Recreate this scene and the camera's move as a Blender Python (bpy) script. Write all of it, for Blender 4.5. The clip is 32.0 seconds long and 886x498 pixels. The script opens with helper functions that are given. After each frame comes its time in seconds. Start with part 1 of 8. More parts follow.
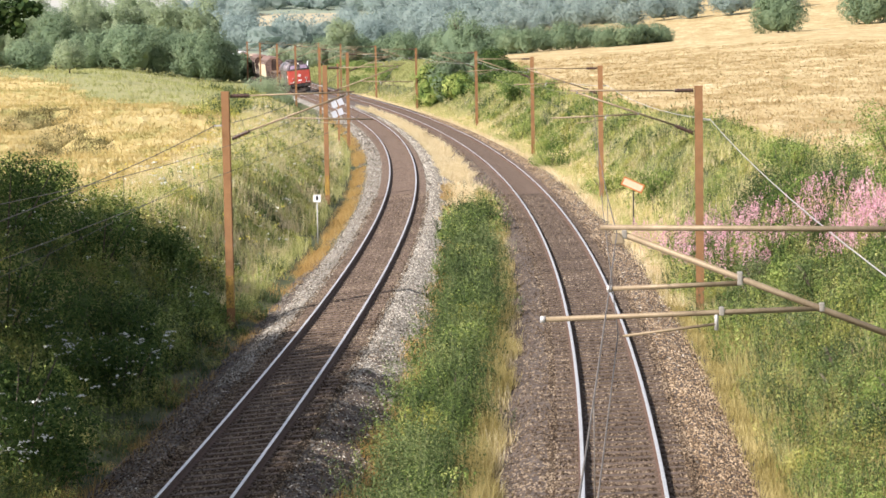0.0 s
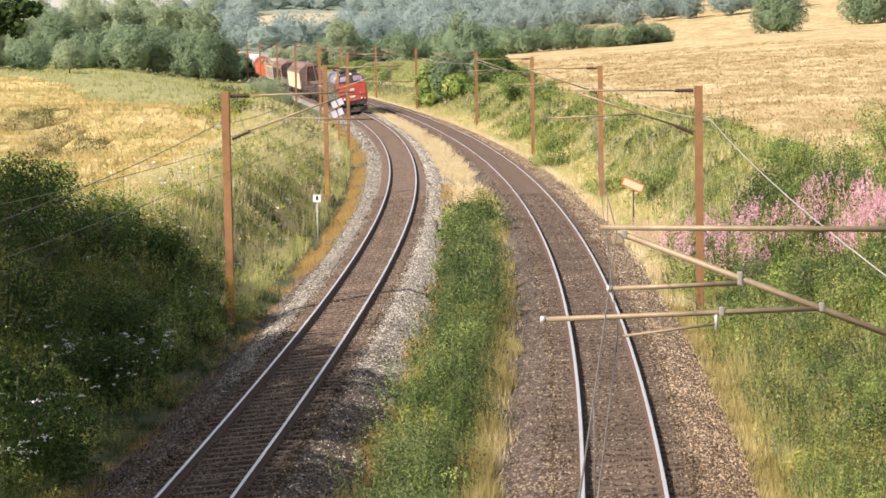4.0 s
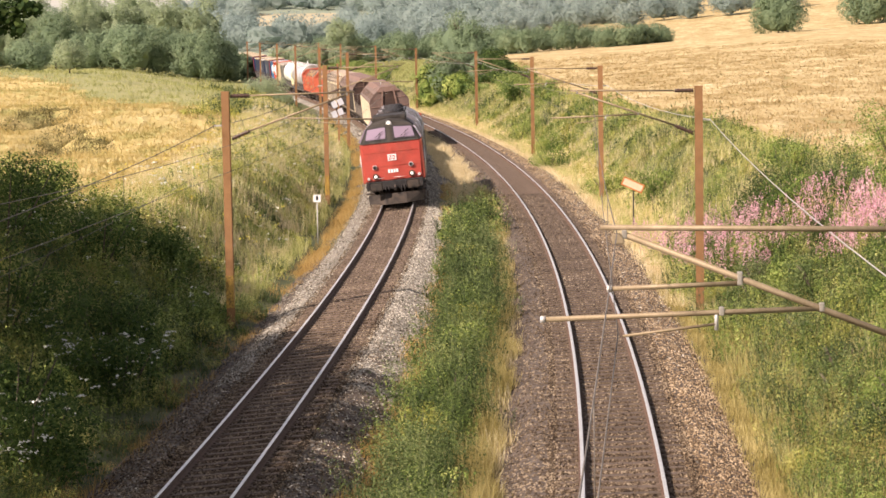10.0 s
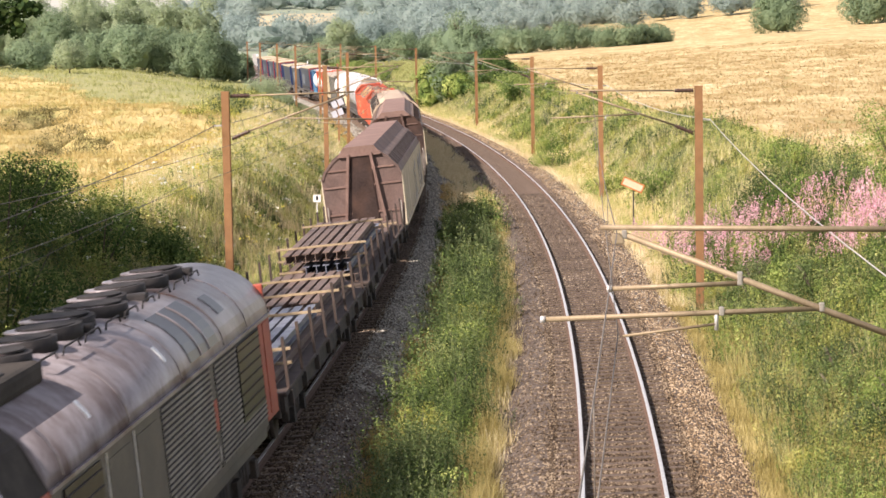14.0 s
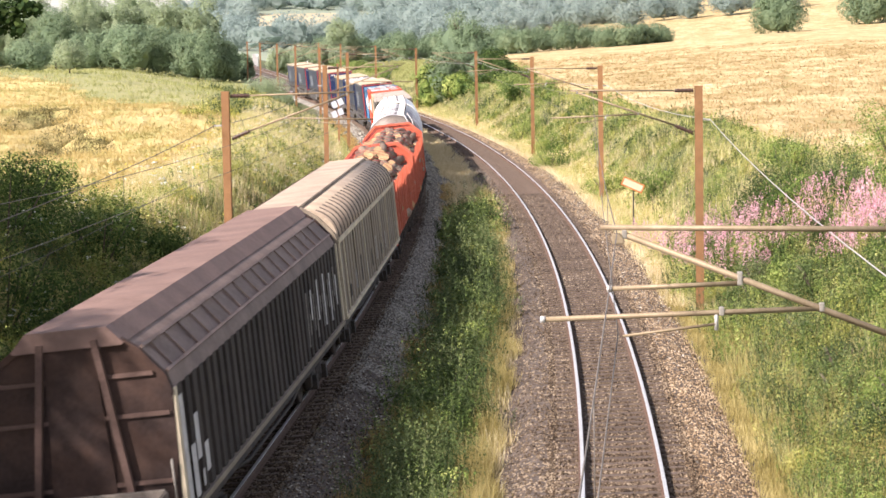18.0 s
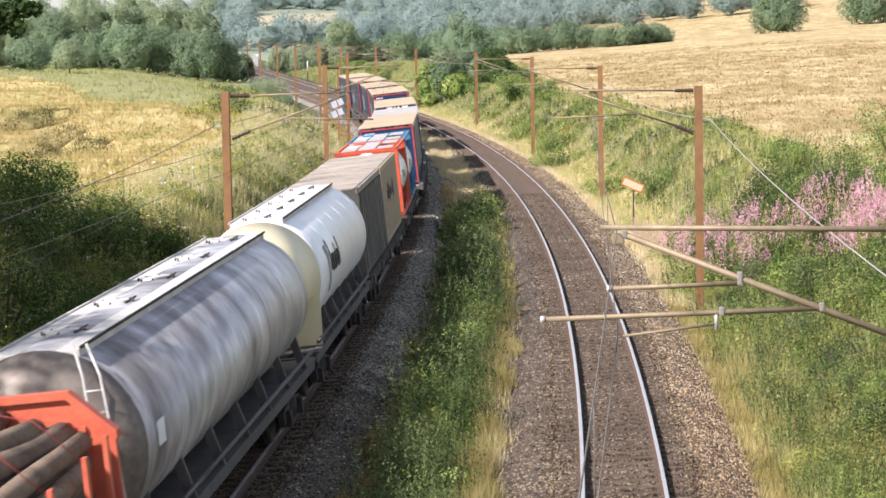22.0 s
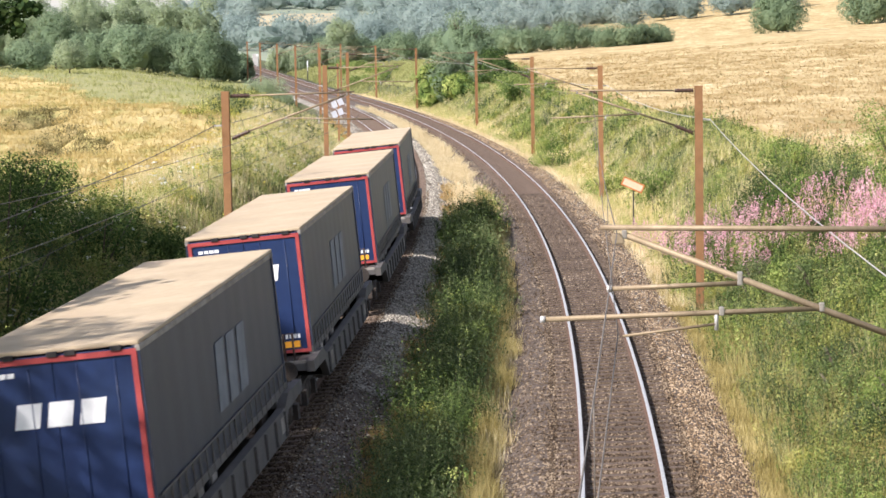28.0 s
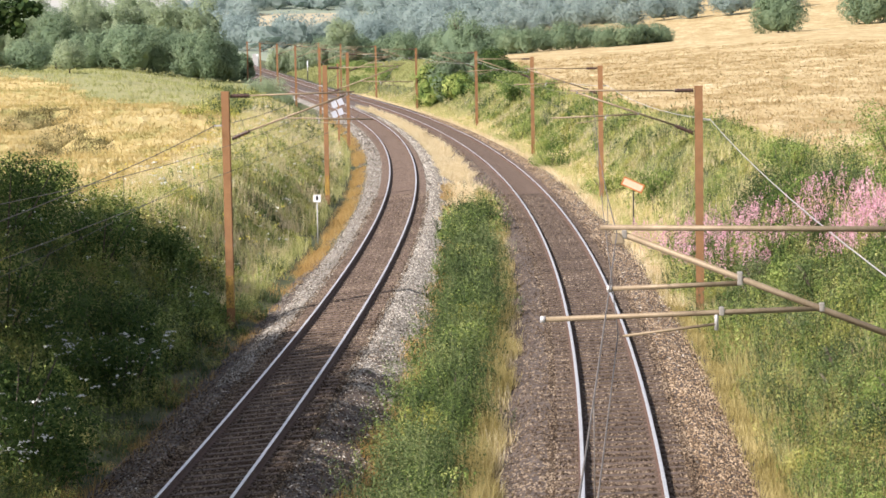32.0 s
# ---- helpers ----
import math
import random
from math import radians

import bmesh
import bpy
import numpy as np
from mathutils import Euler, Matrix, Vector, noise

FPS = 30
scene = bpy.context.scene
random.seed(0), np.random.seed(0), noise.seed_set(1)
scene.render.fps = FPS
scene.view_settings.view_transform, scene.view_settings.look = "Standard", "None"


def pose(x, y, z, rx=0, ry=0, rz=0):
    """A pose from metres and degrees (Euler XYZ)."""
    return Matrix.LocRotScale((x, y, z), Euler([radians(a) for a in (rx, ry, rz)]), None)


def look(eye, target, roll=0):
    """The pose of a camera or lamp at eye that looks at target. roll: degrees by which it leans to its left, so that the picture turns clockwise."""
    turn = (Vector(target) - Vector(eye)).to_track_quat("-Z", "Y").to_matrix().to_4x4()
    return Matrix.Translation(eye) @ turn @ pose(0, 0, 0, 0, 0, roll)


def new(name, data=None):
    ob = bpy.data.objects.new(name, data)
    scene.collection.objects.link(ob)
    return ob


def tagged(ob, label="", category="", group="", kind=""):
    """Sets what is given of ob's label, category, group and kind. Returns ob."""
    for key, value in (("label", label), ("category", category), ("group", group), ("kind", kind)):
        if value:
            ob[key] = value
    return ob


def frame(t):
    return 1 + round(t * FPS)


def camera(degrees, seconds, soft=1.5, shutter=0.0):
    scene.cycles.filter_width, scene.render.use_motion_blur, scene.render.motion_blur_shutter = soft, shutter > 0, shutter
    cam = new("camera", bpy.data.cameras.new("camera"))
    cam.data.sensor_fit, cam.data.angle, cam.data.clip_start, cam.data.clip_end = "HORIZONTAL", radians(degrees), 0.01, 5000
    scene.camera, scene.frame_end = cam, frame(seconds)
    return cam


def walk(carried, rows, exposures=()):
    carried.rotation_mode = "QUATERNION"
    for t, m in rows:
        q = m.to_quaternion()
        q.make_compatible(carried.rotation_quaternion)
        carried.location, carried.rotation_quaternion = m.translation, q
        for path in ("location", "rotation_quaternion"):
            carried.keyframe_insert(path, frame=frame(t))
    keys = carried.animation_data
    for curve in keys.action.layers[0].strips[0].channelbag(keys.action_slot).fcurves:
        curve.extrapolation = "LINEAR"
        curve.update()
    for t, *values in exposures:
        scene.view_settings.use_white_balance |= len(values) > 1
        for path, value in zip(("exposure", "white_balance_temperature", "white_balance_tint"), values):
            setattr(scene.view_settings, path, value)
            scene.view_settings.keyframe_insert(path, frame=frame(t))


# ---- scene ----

# ---------------------------------------------------------------- camera
EYE = (0.0, 0.0, 8.46)
VIEW = look(EYE, (0.0, 100.0, 8.46 - 100.0 * math.tan(0.0933)), -1.03)
cam = camera(21.21, 32.0, soft=1.6, shutter=0.18)
walk(cam, [(0.0, VIEW), (32.0, VIEW)],
     [(0.0, 0.72, 6350, 16), (5.5, 0.64, 6900, 19), (10.0, 0.62, 7300, 23), (12.5, 0.69, 7100, 22), (14.5, 0.84, 6700, 20), (17.0, 0.98, 6500, 20),
      (20.0, 0.96, 6500, 21), (21.0, 0.72, 6350, 19), (22.5, 0.66, 6100, 16), (25.5, 0.66, 6150, 16), (28.0, 0.73, 6200, 17), (32.0, 0.67, 6300, 18)])

# ---------------------------------------------------------------- light
SUN_TO = Vector((-0.62, -0.48, 0.61)).normalized()
world = bpy.data.worlds.new("sky")
scene.world = world
world.use_nodes = True
wn = world.node_tree.nodes
sky = wn.new("ShaderNodeTexSky")
sky.sky_type = "NISHITA"
sky.sun_disc = False
sky.sun_elevation = math.asin(SUN_TO.z)
sky.sun_rotation = math.atan2(SUN_TO.x, SUN_TO.y)
sky.dust_density = 0.7
pale = wn.new("ShaderNodeHueSaturation")
pale.inputs["Saturation"].default_value = 0.5
world.node_tree.links.new(sky.outputs[0], pale.inputs["Color"])
world.node_tree.links.new(pale.outputs[0], wn["Background"].inputs[0])
wn["Background"].inputs[1].default_value = 0.115
sun = new("sun", bpy.data.lights.new("sun", "SUN"))
sun.data.energy = 5.4
sun.data.angle = radians(1.2)
sun.data.color = (1.0, 0.95, 0.88)
sun.matrix_world = look((0, 0, 60), Vector((0, 0, 60)) - SUN_TO)


# ---------------------------------------------------------------- materials
def mat(name, a, b, scale=4.0, rough=0.8, bump=0.0, metal=0.0, fine=40.0, dirt=None, dirt_scale=1.2, dirt_amount=0.5,
        obj_var=0.0, stretch=(1, 1, 1), spec=0.4, coat=0.0):
    """Two-scale noise between the colours a and b, an optional third colour in blotches, and relief."""
    m = bpy.data.materials.new(name)
    m.use_nodes = True
    nt = m.node_tree
    n, l = nt.nodes, nt.links
    p = n["Principled BSDF"]
    p.inputs["Roughness"].default_value = rough
    p.inputs["Metallic"].default_value = metal
    p.inputs["Specular IOR Level"].default_value = spec
    p.inputs["Coat Weight"].default_value = coat
    tc = n.new("ShaderNodeTexCoord")
    mp = n.new("ShaderNodeMapping")
    mp.inputs["Scale"].default_value = stretch
    l.new(tc.outputs["Object"], mp.inputs[0])
    n1 = n.new("ShaderNodeTexNoise")
    n1.inputs["Scale"].default_value = scale
    n1.inputs["Detail"].default_value = 5
    n2 = n.new("ShaderNodeTexNoise")
    n2.inputs["Scale"].default_value = fine
    n2.inputs["Detail"].default_value = 3
    for q in (n1, n2):
        l.new(mp.outputs[0], q.inputs["Vector"])
    add = n.new("ShaderNodeMath")
    add.operation = "MULTIPLY_ADD"
    l.new(n1.outputs[0], add.inputs[0])
    add.inputs[1].default_value = 0.6
    sc = n.new("ShaderNodeMath")
    sc.operation = "MULTIPLY"
    sc.inputs[1].default_value = 0.4
    l.new(n2.outputs[0], sc.inputs[0])
    l.new(sc.outputs[0], add.inputs[2])
    r = n.new("ShaderNodeValToRGB")
    r.color_ramp.elements[0].position = 0.36
    r.color_ramp.elements[1].position = 0.64
    r.color_ramp.elements[0].color = (*a, 1)
    r.color_ramp.elements[1].color = (*b, 1)
    l.new(add.outputs[0], r.inputs[0])
    col = r.outputs[0]
    if dirt:
        n3 = n.new("ShaderNodeTexNoise")
        n3.inputs["Scale"].default_value = dirt_scale
        n3.inputs["Detail"].default_value = 6
        n3.inputs["Roughness"].default_value = 0.65
        l.new(mp.outputs[0], n3.inputs["Vector"])
        r3 = n.new("ShaderNodeValToRGB")
        r3.color_ramp.elements[0].position = 0.45
        r3.color_ramp.elements[1].position = 0.7
        r3.color_ramp.elements[0].color = (0, 0, 0, 1)
        r3.color_ramp.elements[1].color = (dirt_amount,) * 3 + (1,)
        l.new(n3.outputs[0], r3.inputs[0])
        mx = n.new("ShaderNodeMix")
        mx.data_type = "RGBA"
        l.new(r3.outputs[0], mx.inputs["Factor"])
        l.new(col, mx.inputs[6])
        mx.inputs[7].default_value = (*dirt, 1)
        col = mx.outputs[2]
    if obj_var:
        oi = n.new("ShaderNodeObjectInfo")
        hs = n.new("ShaderNodeHueSaturation")
        mr = n.new("ShaderNodeMapRange")
        mr.inputs[3].default_value = 1 - obj_var
        mr.inputs[4].default_value = 1 + obj_var
        l.new(oi.outputs["Random"], mr.inputs[0])
        l.new(mr.outputs[0], hs.inputs["Value"])
        l.new(col, hs.inputs["Color"])
        col = hs.outputs[0]
    l.new(col, p.inputs["Base Color"])
    if bump:
        bm = n.new("ShaderNodeBump")
        bm.inputs["Strength"].default_value = bump
        bm.inputs["Distance"].default_value = 0.02
        l.new(add.outputs[0], bm.inputs["Height"])
        l.new(bm.outputs[0], p.inputs["Normal"])
    return m


def leaf_mat(name, ramp, translucent=0.35, rough=0.7, patch=0.25, patch_scale=0.35, grain=1.0, stretch=(1, 1, 1)):
    """Foliage: colour by piece and by patches of the ground, with light through the leaves."""
    m = bpy.data.materials.new(name)
    m.use_nodes = True
    nt = m.node_tree
    n, l = nt.nodes, nt.links
    p = n["Principled BSDF"]
    p.inputs["Roughness"].default_value = rough
    p.inputs["Specular IOR Level"].default_value = 0.12
    g = n.new("ShaderNodeNewGeometry")
    no = n.new("ShaderNodeTexNoise")
    no.inputs["Scale"].default_value = patch_scale
    no.inputs["Detail"].default_value = 4
    mp = n.new("ShaderNodeMapping")
    mp.inputs["Scale"].default_value = stretch
    l.new(g.outputs["Position"], mp.inputs[0])
    l.new(mp.outputs[0], no.inputs["Vector"])
    mx = n.new("ShaderNodeMath")
    mx.operation = "MULTIPLY_ADD"
    mx.inputs[1].default_value = patch * 4
    l.new(no.outputs[0], mx.inputs[0])
    sub = n.new("ShaderNodeMath")
    sub.operation = "SUBTRACT"
    gr = n.new("ShaderNodeMath")
    gr.operation = "MULTIPLY"
    gr.inputs[1].default_value = grain
    l.new(g.outputs["Random Per Island"], gr.inputs[0])
    l.new(gr.outputs[0], sub.inputs[0])
    sub.inputs[1].default_value = patch * 2 - 0.5 * (1 - grain)
    l.new(sub.outputs[0], mx.inputs[2])
    r = n.new("ShaderNodeValToRGB")
    el = r.color_ramp.elements
    while len(el) < len(ramp):
        el.new(0.5)
    for i, c in enumerate(ramp):
        el[i].position = i / (len(ramp) - 1)
        el[i].color = (*c, 1)
    l.new(mx.outputs[0], r.inputs[0])
    l.new(r.outputs[0], p.inputs["Base Color"])
    tr = n.new("ShaderNodeBsdfTranslucent")
    l.new(r.outputs[0], tr.inputs[0])
    ms = n.new("ShaderNodeMixShader")
    ms.inputs[0].default_value = translucent
    l.new(p.outputs[0], ms.inputs[1])
    l.new(tr.outputs[0], ms.inputs[2])
    l.new(ms.outputs[0], n["Material Output"].inputs[0])
    return m


def field_mat(name, ramp, thin=False):
    """Lodged ripe corn: warped swathes in several tints over a fine straw grain."""
    m = bpy.data.materials.new(name)
    m.use_nodes = True
    n, l = m.node_tree.nodes, m.node_tree.links
    p = n["Principled BSDF"]
    p.inputs["Roughness"].default_value = 0.95
    p.inputs["Specular IOR Level"].default_value = 0.1
    tc = n.new("ShaderNodeTexCoord")
    val = None
    for scale, weight, stretch, warp in ((0.55, 0.62, (1, 0.28, 1), 1.2), (0.16, 0.5, (1, 0.4, 1), 0.6), (2.6, 0.2, (1, 0.5, 1), 0.4)):
        mp = n.new("ShaderNodeMapping")
        mp.inputs["Scale"].default_value = stretch
        l.new(tc.outputs["Object"], mp.inputs[0])
        no = n.new("ShaderNodeTexNoise")
        no.inputs["Scale"].default_value = scale
        no.inputs["Detail"].default_value = 5
        no.inputs["Distortion"].default_value = warp
        l.new(mp.outputs[0], no.inputs["Vector"])
        q = n.new("ShaderNodeMath")
        q.operation = "MULTIPLY_ADD"
        l.new(no.outputs[0], q.inputs[0])
        q.inputs[1].default_value = weight * 2
        if val is None:
            q.inputs[2].default_value = -0.82
        else:
            l.new(val, q.inputs[2])
        val = q.outputs[0]
    r = n.new("ShaderNodeValToRGB")
    el = r.color_ramp.elements
    while len(el) < len(ramp):
        el.new(0.5)
    for i, c in enumerate(ramp):
        el[i].position = i / (len(ramp) - 1)
        el[i].color = (*c, 1)
    l.new(val, r.inputs[0])
    l.new(r.outputs[0], p.inputs["Base Color"])
    b = n.new("ShaderNodeBump")
    b.inputs["Strength"].default_value = 0.8
    b.inputs["Distance"].default_value = 0.35
    l.new(val, b.inputs["Height"])
    l.new(b.outputs[0], p.inputs["Normal"])
    tr = n.new("ShaderNodeBsdfTranslucent")
    l.new(r.outputs[0], tr.inputs[0])
    ms = n.new("ShaderNodeMixShader")
    ms.inputs[0].default_value = 0.42 if thin else 0.0
    l.new(p.outputs[0], ms.inputs[1])
    l.new(tr.outputs[0], ms.inputs[2])
    l.new(ms.outputs[0], n["Material Output"].inputs[0])
    return m


M_CRIB = mat("crib_ballast", (0.06, 0.04, 0.027), (0.2, 0.14, 0.096), 6.0, 0.95, 0.9, fine=30, dirt=(0.12, 0.075, 0.048), dirt_scale=0.35)
M_CRIBR = mat("dark_crib_ballast", (0.058, 0.037, 0.024), (0.17, 0.115, 0.075), 6.0, 0.95, 0.9, fine=30, dirt=(0.1, 0.06, 0.037), dirt_scale=0.35)
M_BALLAST = mat("ballast_brown", (0.04, 0.031, 0.025), (0.15, 0.115, 0.088), 5.0, 0.9, 0.9, fine=30, dirt=(0.075, 0.05, 0.035), dirt_scale=0.5)
M_PALE = mat("ballast_pale", (0.11, 0.1, 0.08), (0.42, 0.385, 0.315), 5.0, 0.9, 0.9, fine=30, dirt=(0.16, 0.13, 0.1), dirt_scale=0.4)
M_STONE = leaf_mat("ballast_stone", [(0.04, 0.035, 0.027), (0.1, 0.088, 0.07), (0.18, 0.16, 0.128), (0.32, 0.295, 0.245)], 0.0, 0.9, 0.12)
M_STONEB = leaf_mat("ballast_stone_brown", [(0.024, 0.016, 0.01), (0.068, 0.047, 0.03), (0.13, 0.094, 0.061), (0.31, 0.245, 0.172)], 0.0, 0.9, 0.25)
M_STONET = leaf_mat("tan_ballast_stone", [(0.055, 0.036, 0.021), (0.145, 0.098, 0.058), (0.265, 0.188, 0.114), (0.46, 0.355, 0.23)], 0.0, 0.9, 0.25)
M_STONEP = leaf_mat("fresh_ballast_stone", [(0.12, 0.106, 0.085), (0.28, 0.25, 0.2), (0.44, 0.4, 0.325), (0.6, 0.56, 0.47)], 0.0, 0.9, 0.15)
M_SLEEPER = mat("sleeper_concrete", (0.1, 0.07, 0.05), (0.18, 0.13, 0.095), 8, 0.9, 0.3, dirt=(0.08, 0.055, 0.04), obj_var=0.2)
M_SLEEPERR = mat("grimy_sleeper", (0.07, 0.05, 0.036), (0.13, 0.095, 0.07), 8, 0.9, 0.3, dirt=(0.06, 0.042, 0.031), obj_var=0.2)
M_RAIL = mat("rail_steel_head", (0.62, 0.6, 0.56), (0.76, 0.74, 0.7), 9, 0.42, 0, 0.7)
M_RAILRUST = mat("rail_rust", (0.085, 0.05, 0.033), (0.15, 0.09, 0.06), 10, 0.85, 0.3)
M_SOIL = mat("soil", (0.10, 0.09, 0.04), (0.2, 0.17, 0.075), 1.2, 0.95, 0.6, dirt=(0.08, 0.10, 0.03), dirt_scale=0.3)
M_GREENGROUND = mat("green_ground", (0.032, 0.044, 0.015), (0.078, 0.09, 0.032), 0.8, 0.95, 0.6, dirt=(0.2, 0.17, 0.075), dirt_scale=0.25, dirt_amount=0.35)
CROP_R = [(0.29, 0.28, 0.125), (0.34, 0.245, 0.11), (0.43, 0.33, 0.165), (0.53, 0.425, 0.235), (0.68, 0.6, 0.39)]
CROP_L = [(0.3, 0.295, 0.115), (0.38, 0.335, 0.13), (0.47, 0.365, 0.15), (0.55, 0.45, 0.215), (0.69, 0.61, 0.37)]
M_FIELD = field_mat("ripe_crop", CROP_R)
M_FIELDL = field_mat("green_gold_crop", CROP_L)
M_STALK = field_mat("ripe_stalks", CROP_R, True)
M_STALKL = field_mat("green_gold_stalks", CROP_L, True)
# far fields: haze is mixed into the straw colour
M_FARFIELD = mat("hazed_far_field", (0.37, 0.31, 0.19), (0.47, 0.4, 0.25), 0.02, 0.95, 0.0, fine=0.2)
M_MEADOW = mat("meadow", (0.195, 0.2, 0.075), (0.31, 0.305, 0.12), 0.3, 0.95, 0.5, fine=4, dirt=(0.35, 0.3, 0.135), dirt_scale=0.05)
M_DRYGROUND = mat("dry_grass_ground", (0.52, 0.41, 0.235), (0.76, 0.64, 0.42), 1.5, 0.95, 0.6, fine=9, dirt=(0.28, 0.22, 0.1), dirt_scale=0.4)
# green thinned by the haze of distance, put into the colour
M_FAR = mat("hazed_wooded_ground", (0.18, 0.22, 0.155), (0.25, 0.285, 0.2), 0.02, 0.95, 0.0, fine=0.2, dirt=(0.3, 0.3, 0.19), dirt_scale=0.006)

# ---------------------------------------------------------------- plan of the two tracks
POLY_L = (0.337, -2.03, -0.283, 7.088, -7.407)
POLY_R = (0.501, -6.341, 10.911, -0.308)
CANT_L, CANT_R = 0.092, 0.024
Y0, Y1 = 40.0, 340.0


def track_l(y):
    y = np.asarray(y, float)
    c = np.clip(y, Y0, Y1)
    return np.polyval(POLY_L, c / 100) + np.polyval(np.polyder(POLY_L), c / 100) / 100 * (y - c) + 0.018 * np.minimum(y - Y0, 0)


def track_r(y):
    y = np.asarray(y, float)
    c = np.clip(y, Y0, Y1)
    x = np.polyval(POLY_R, c / 100)
    low = np.polyval(np.polyder(POLY_R), Y0 / 100) / 100 * np.minimum(y - Y0, 0)
    high = np.polyval(np.polyder(POLY_L), Y1 / 100) / 100 * np.maximum(y - Y1, 0)
    return x + low + high


def smooth(a, b, v):
    t = np.clip((np.asarray(v, float) - a) / (b - a), 0, 1)
    return t * t * (3 - 2 * t)


def wave(x, y, k, seed):
    """Gentle unevenness of the land."""
    return (np.sin(x * k + seed) * np.cos(y * k * 0.83 + seed * 1.7) + 0.5 * np.sin(x * k * 2.3 - y * k * 1.9 + seed * 3.1)) / 1.5


def dip(x, y):
    """Trampled hollows in the left field."""
    return sum(np.exp(-((x - a) / w) ** 2 - ((y - b) / d) ** 2) for a, b, w, d in ((-25.6, 152, 1.5, 8), (-22.6, 140, 1.0, 6), (-20.2, 130, 1.4, 8)))


def land(x, y):
    """Height of the ground. The left rail's top is at 0."""
    x, y = np.asarray(x, float), np.asarray(y, float)
    xl, xr = track_l(y), track_r(y)
    dl, dr = xl - x, x - xr
    bed_l = np.interp(np.abs(x - xl), [0, 1.1, 1.4, 1.75, 2.9, 3.3], [-0.235, -0.235, -0.2, -0.2, -0.68, -0.72]) + np.clip(x - xl, -1.7, 1.7) * CANT_L * 0.9 + 0.062
    bed_r = np.interp(np.abs(x - xr), [0, 1.1, 1.4, 1.75, 2.9, 3.3], [-0.2, -0.2, -0.18, -0.18, -0.68, -0.72]) + np.clip(x - xr, -1.7, 1.7) * CANT_R * 0.9 + 0.012
    z = np.maximum(bed_l, bed_r)
    top_l = 2.0 - 0.7 * smooth(160, 260, y) - 1.7 * smooth(260, 340, y)
    near_l = 3.2 + 2.4 * smooth(120, 40, y)
    left = -0.62 + (np.minimum(top_l, 9) + 0.62) * smooth(near_l, 9.6 - 2.2 * smooth(60, 110, y) + 2.5 * smooth(110, 180, y), dl)
    left = left + 0.035 * np.clip(dl - 10, 0, 60) * smooth(430, 200, y) + 2.6 * smooth(7, 30, dl) * smooth(210, 310, y)
    z = np.where(dl > 3.2, left, z)
    top_r = 2.2 + 0.05 * np.clip(x - 10, -45, 400)
    top_r = np.maximum(top_r, 0.2)
    right = -0.66 + (top_r + 0.66) * smooth(4.2, 10.5 - 2.5 * smooth(70, 120, y) + 2 * smooth(120, 200, y), dr)
    z = np.where(dr > 3.2, right, z)
    away = smooth(6, 16, np.maximum(dl, dr))
    z = z + away * (0.25 * wave(x, y, 0.06, 1.0) + 0.16 * wave(x, y, 0.35, 4.0)) + smooth(4, 8, np.maximum(dl, dr)) * 0.08 * wave(x, y, 0.5, 2.0)
    z = z + 1.1 * np.exp(-((x + 24) / 11) ** 2 - ((y - 162) / 15) ** 2) - 0.9 * smooth(0.2, 0.5, dip(x, y))
    far = smooth(540, 900, y)
    z = z + far * smooth(-60, 160, x) * 11
    hills = smooth(850, 2300, y) * (34 + 16 * wave(x, y, 0.0035, 0.6) + 10 * smooth(-400, 500, x)) * (0.25 + 0.75 * smooth(-0.128, -0.098, x / np.maximum(y, 1)))
    return z + hills


def crop_end(dl):
    """How far the left field reaches, dl beside the track."""
    return 150 + 3.4 * dl + 5 * np.sin(dl * 0.45) + 3 * np.sin(dl * 1.3 + 1)


def clearing(x, y):
    """Pale fields between the far woods."""
    q = x / np.maximum(y, 1)
    return ((q > -0.077) & (q < -0.042) & (y > 1330) & (y < 1570)) | ((q > 0.0) & (q < 0.03) & (y > 1500) & (y < 2000))


def mesh_np(name, verts, faces, material, smooth_faces=False):
    """A mesh from arrays: verts (n, 3), faces (m, k)."""
    me = bpy.data.meshes.new(name)
    verts, faces = np.asarray(verts, np.float32), np.asarray(faces, np.int32)
    m, k = faces.shape
    me.vertices.add(len(verts))
    me.vertices.foreach_set("co", verts.ravel())
    me.loops.add(m * k)
    me.loops.foreach_set("vertex_index", faces.ravel())
    me.polygons.add(m)
    me.polygons.foreach_set("loop_start", np.arange(0, m * k, k, dtype=np.int32))
    me.polygons.foreach_set("use_smooth", np.full(m, smooth_faces))
    me.update(calc_edges=True)
    for q in (material if isinstance(material, (list, tuple)) else [material]):
        me.materials.append(q)
    return me


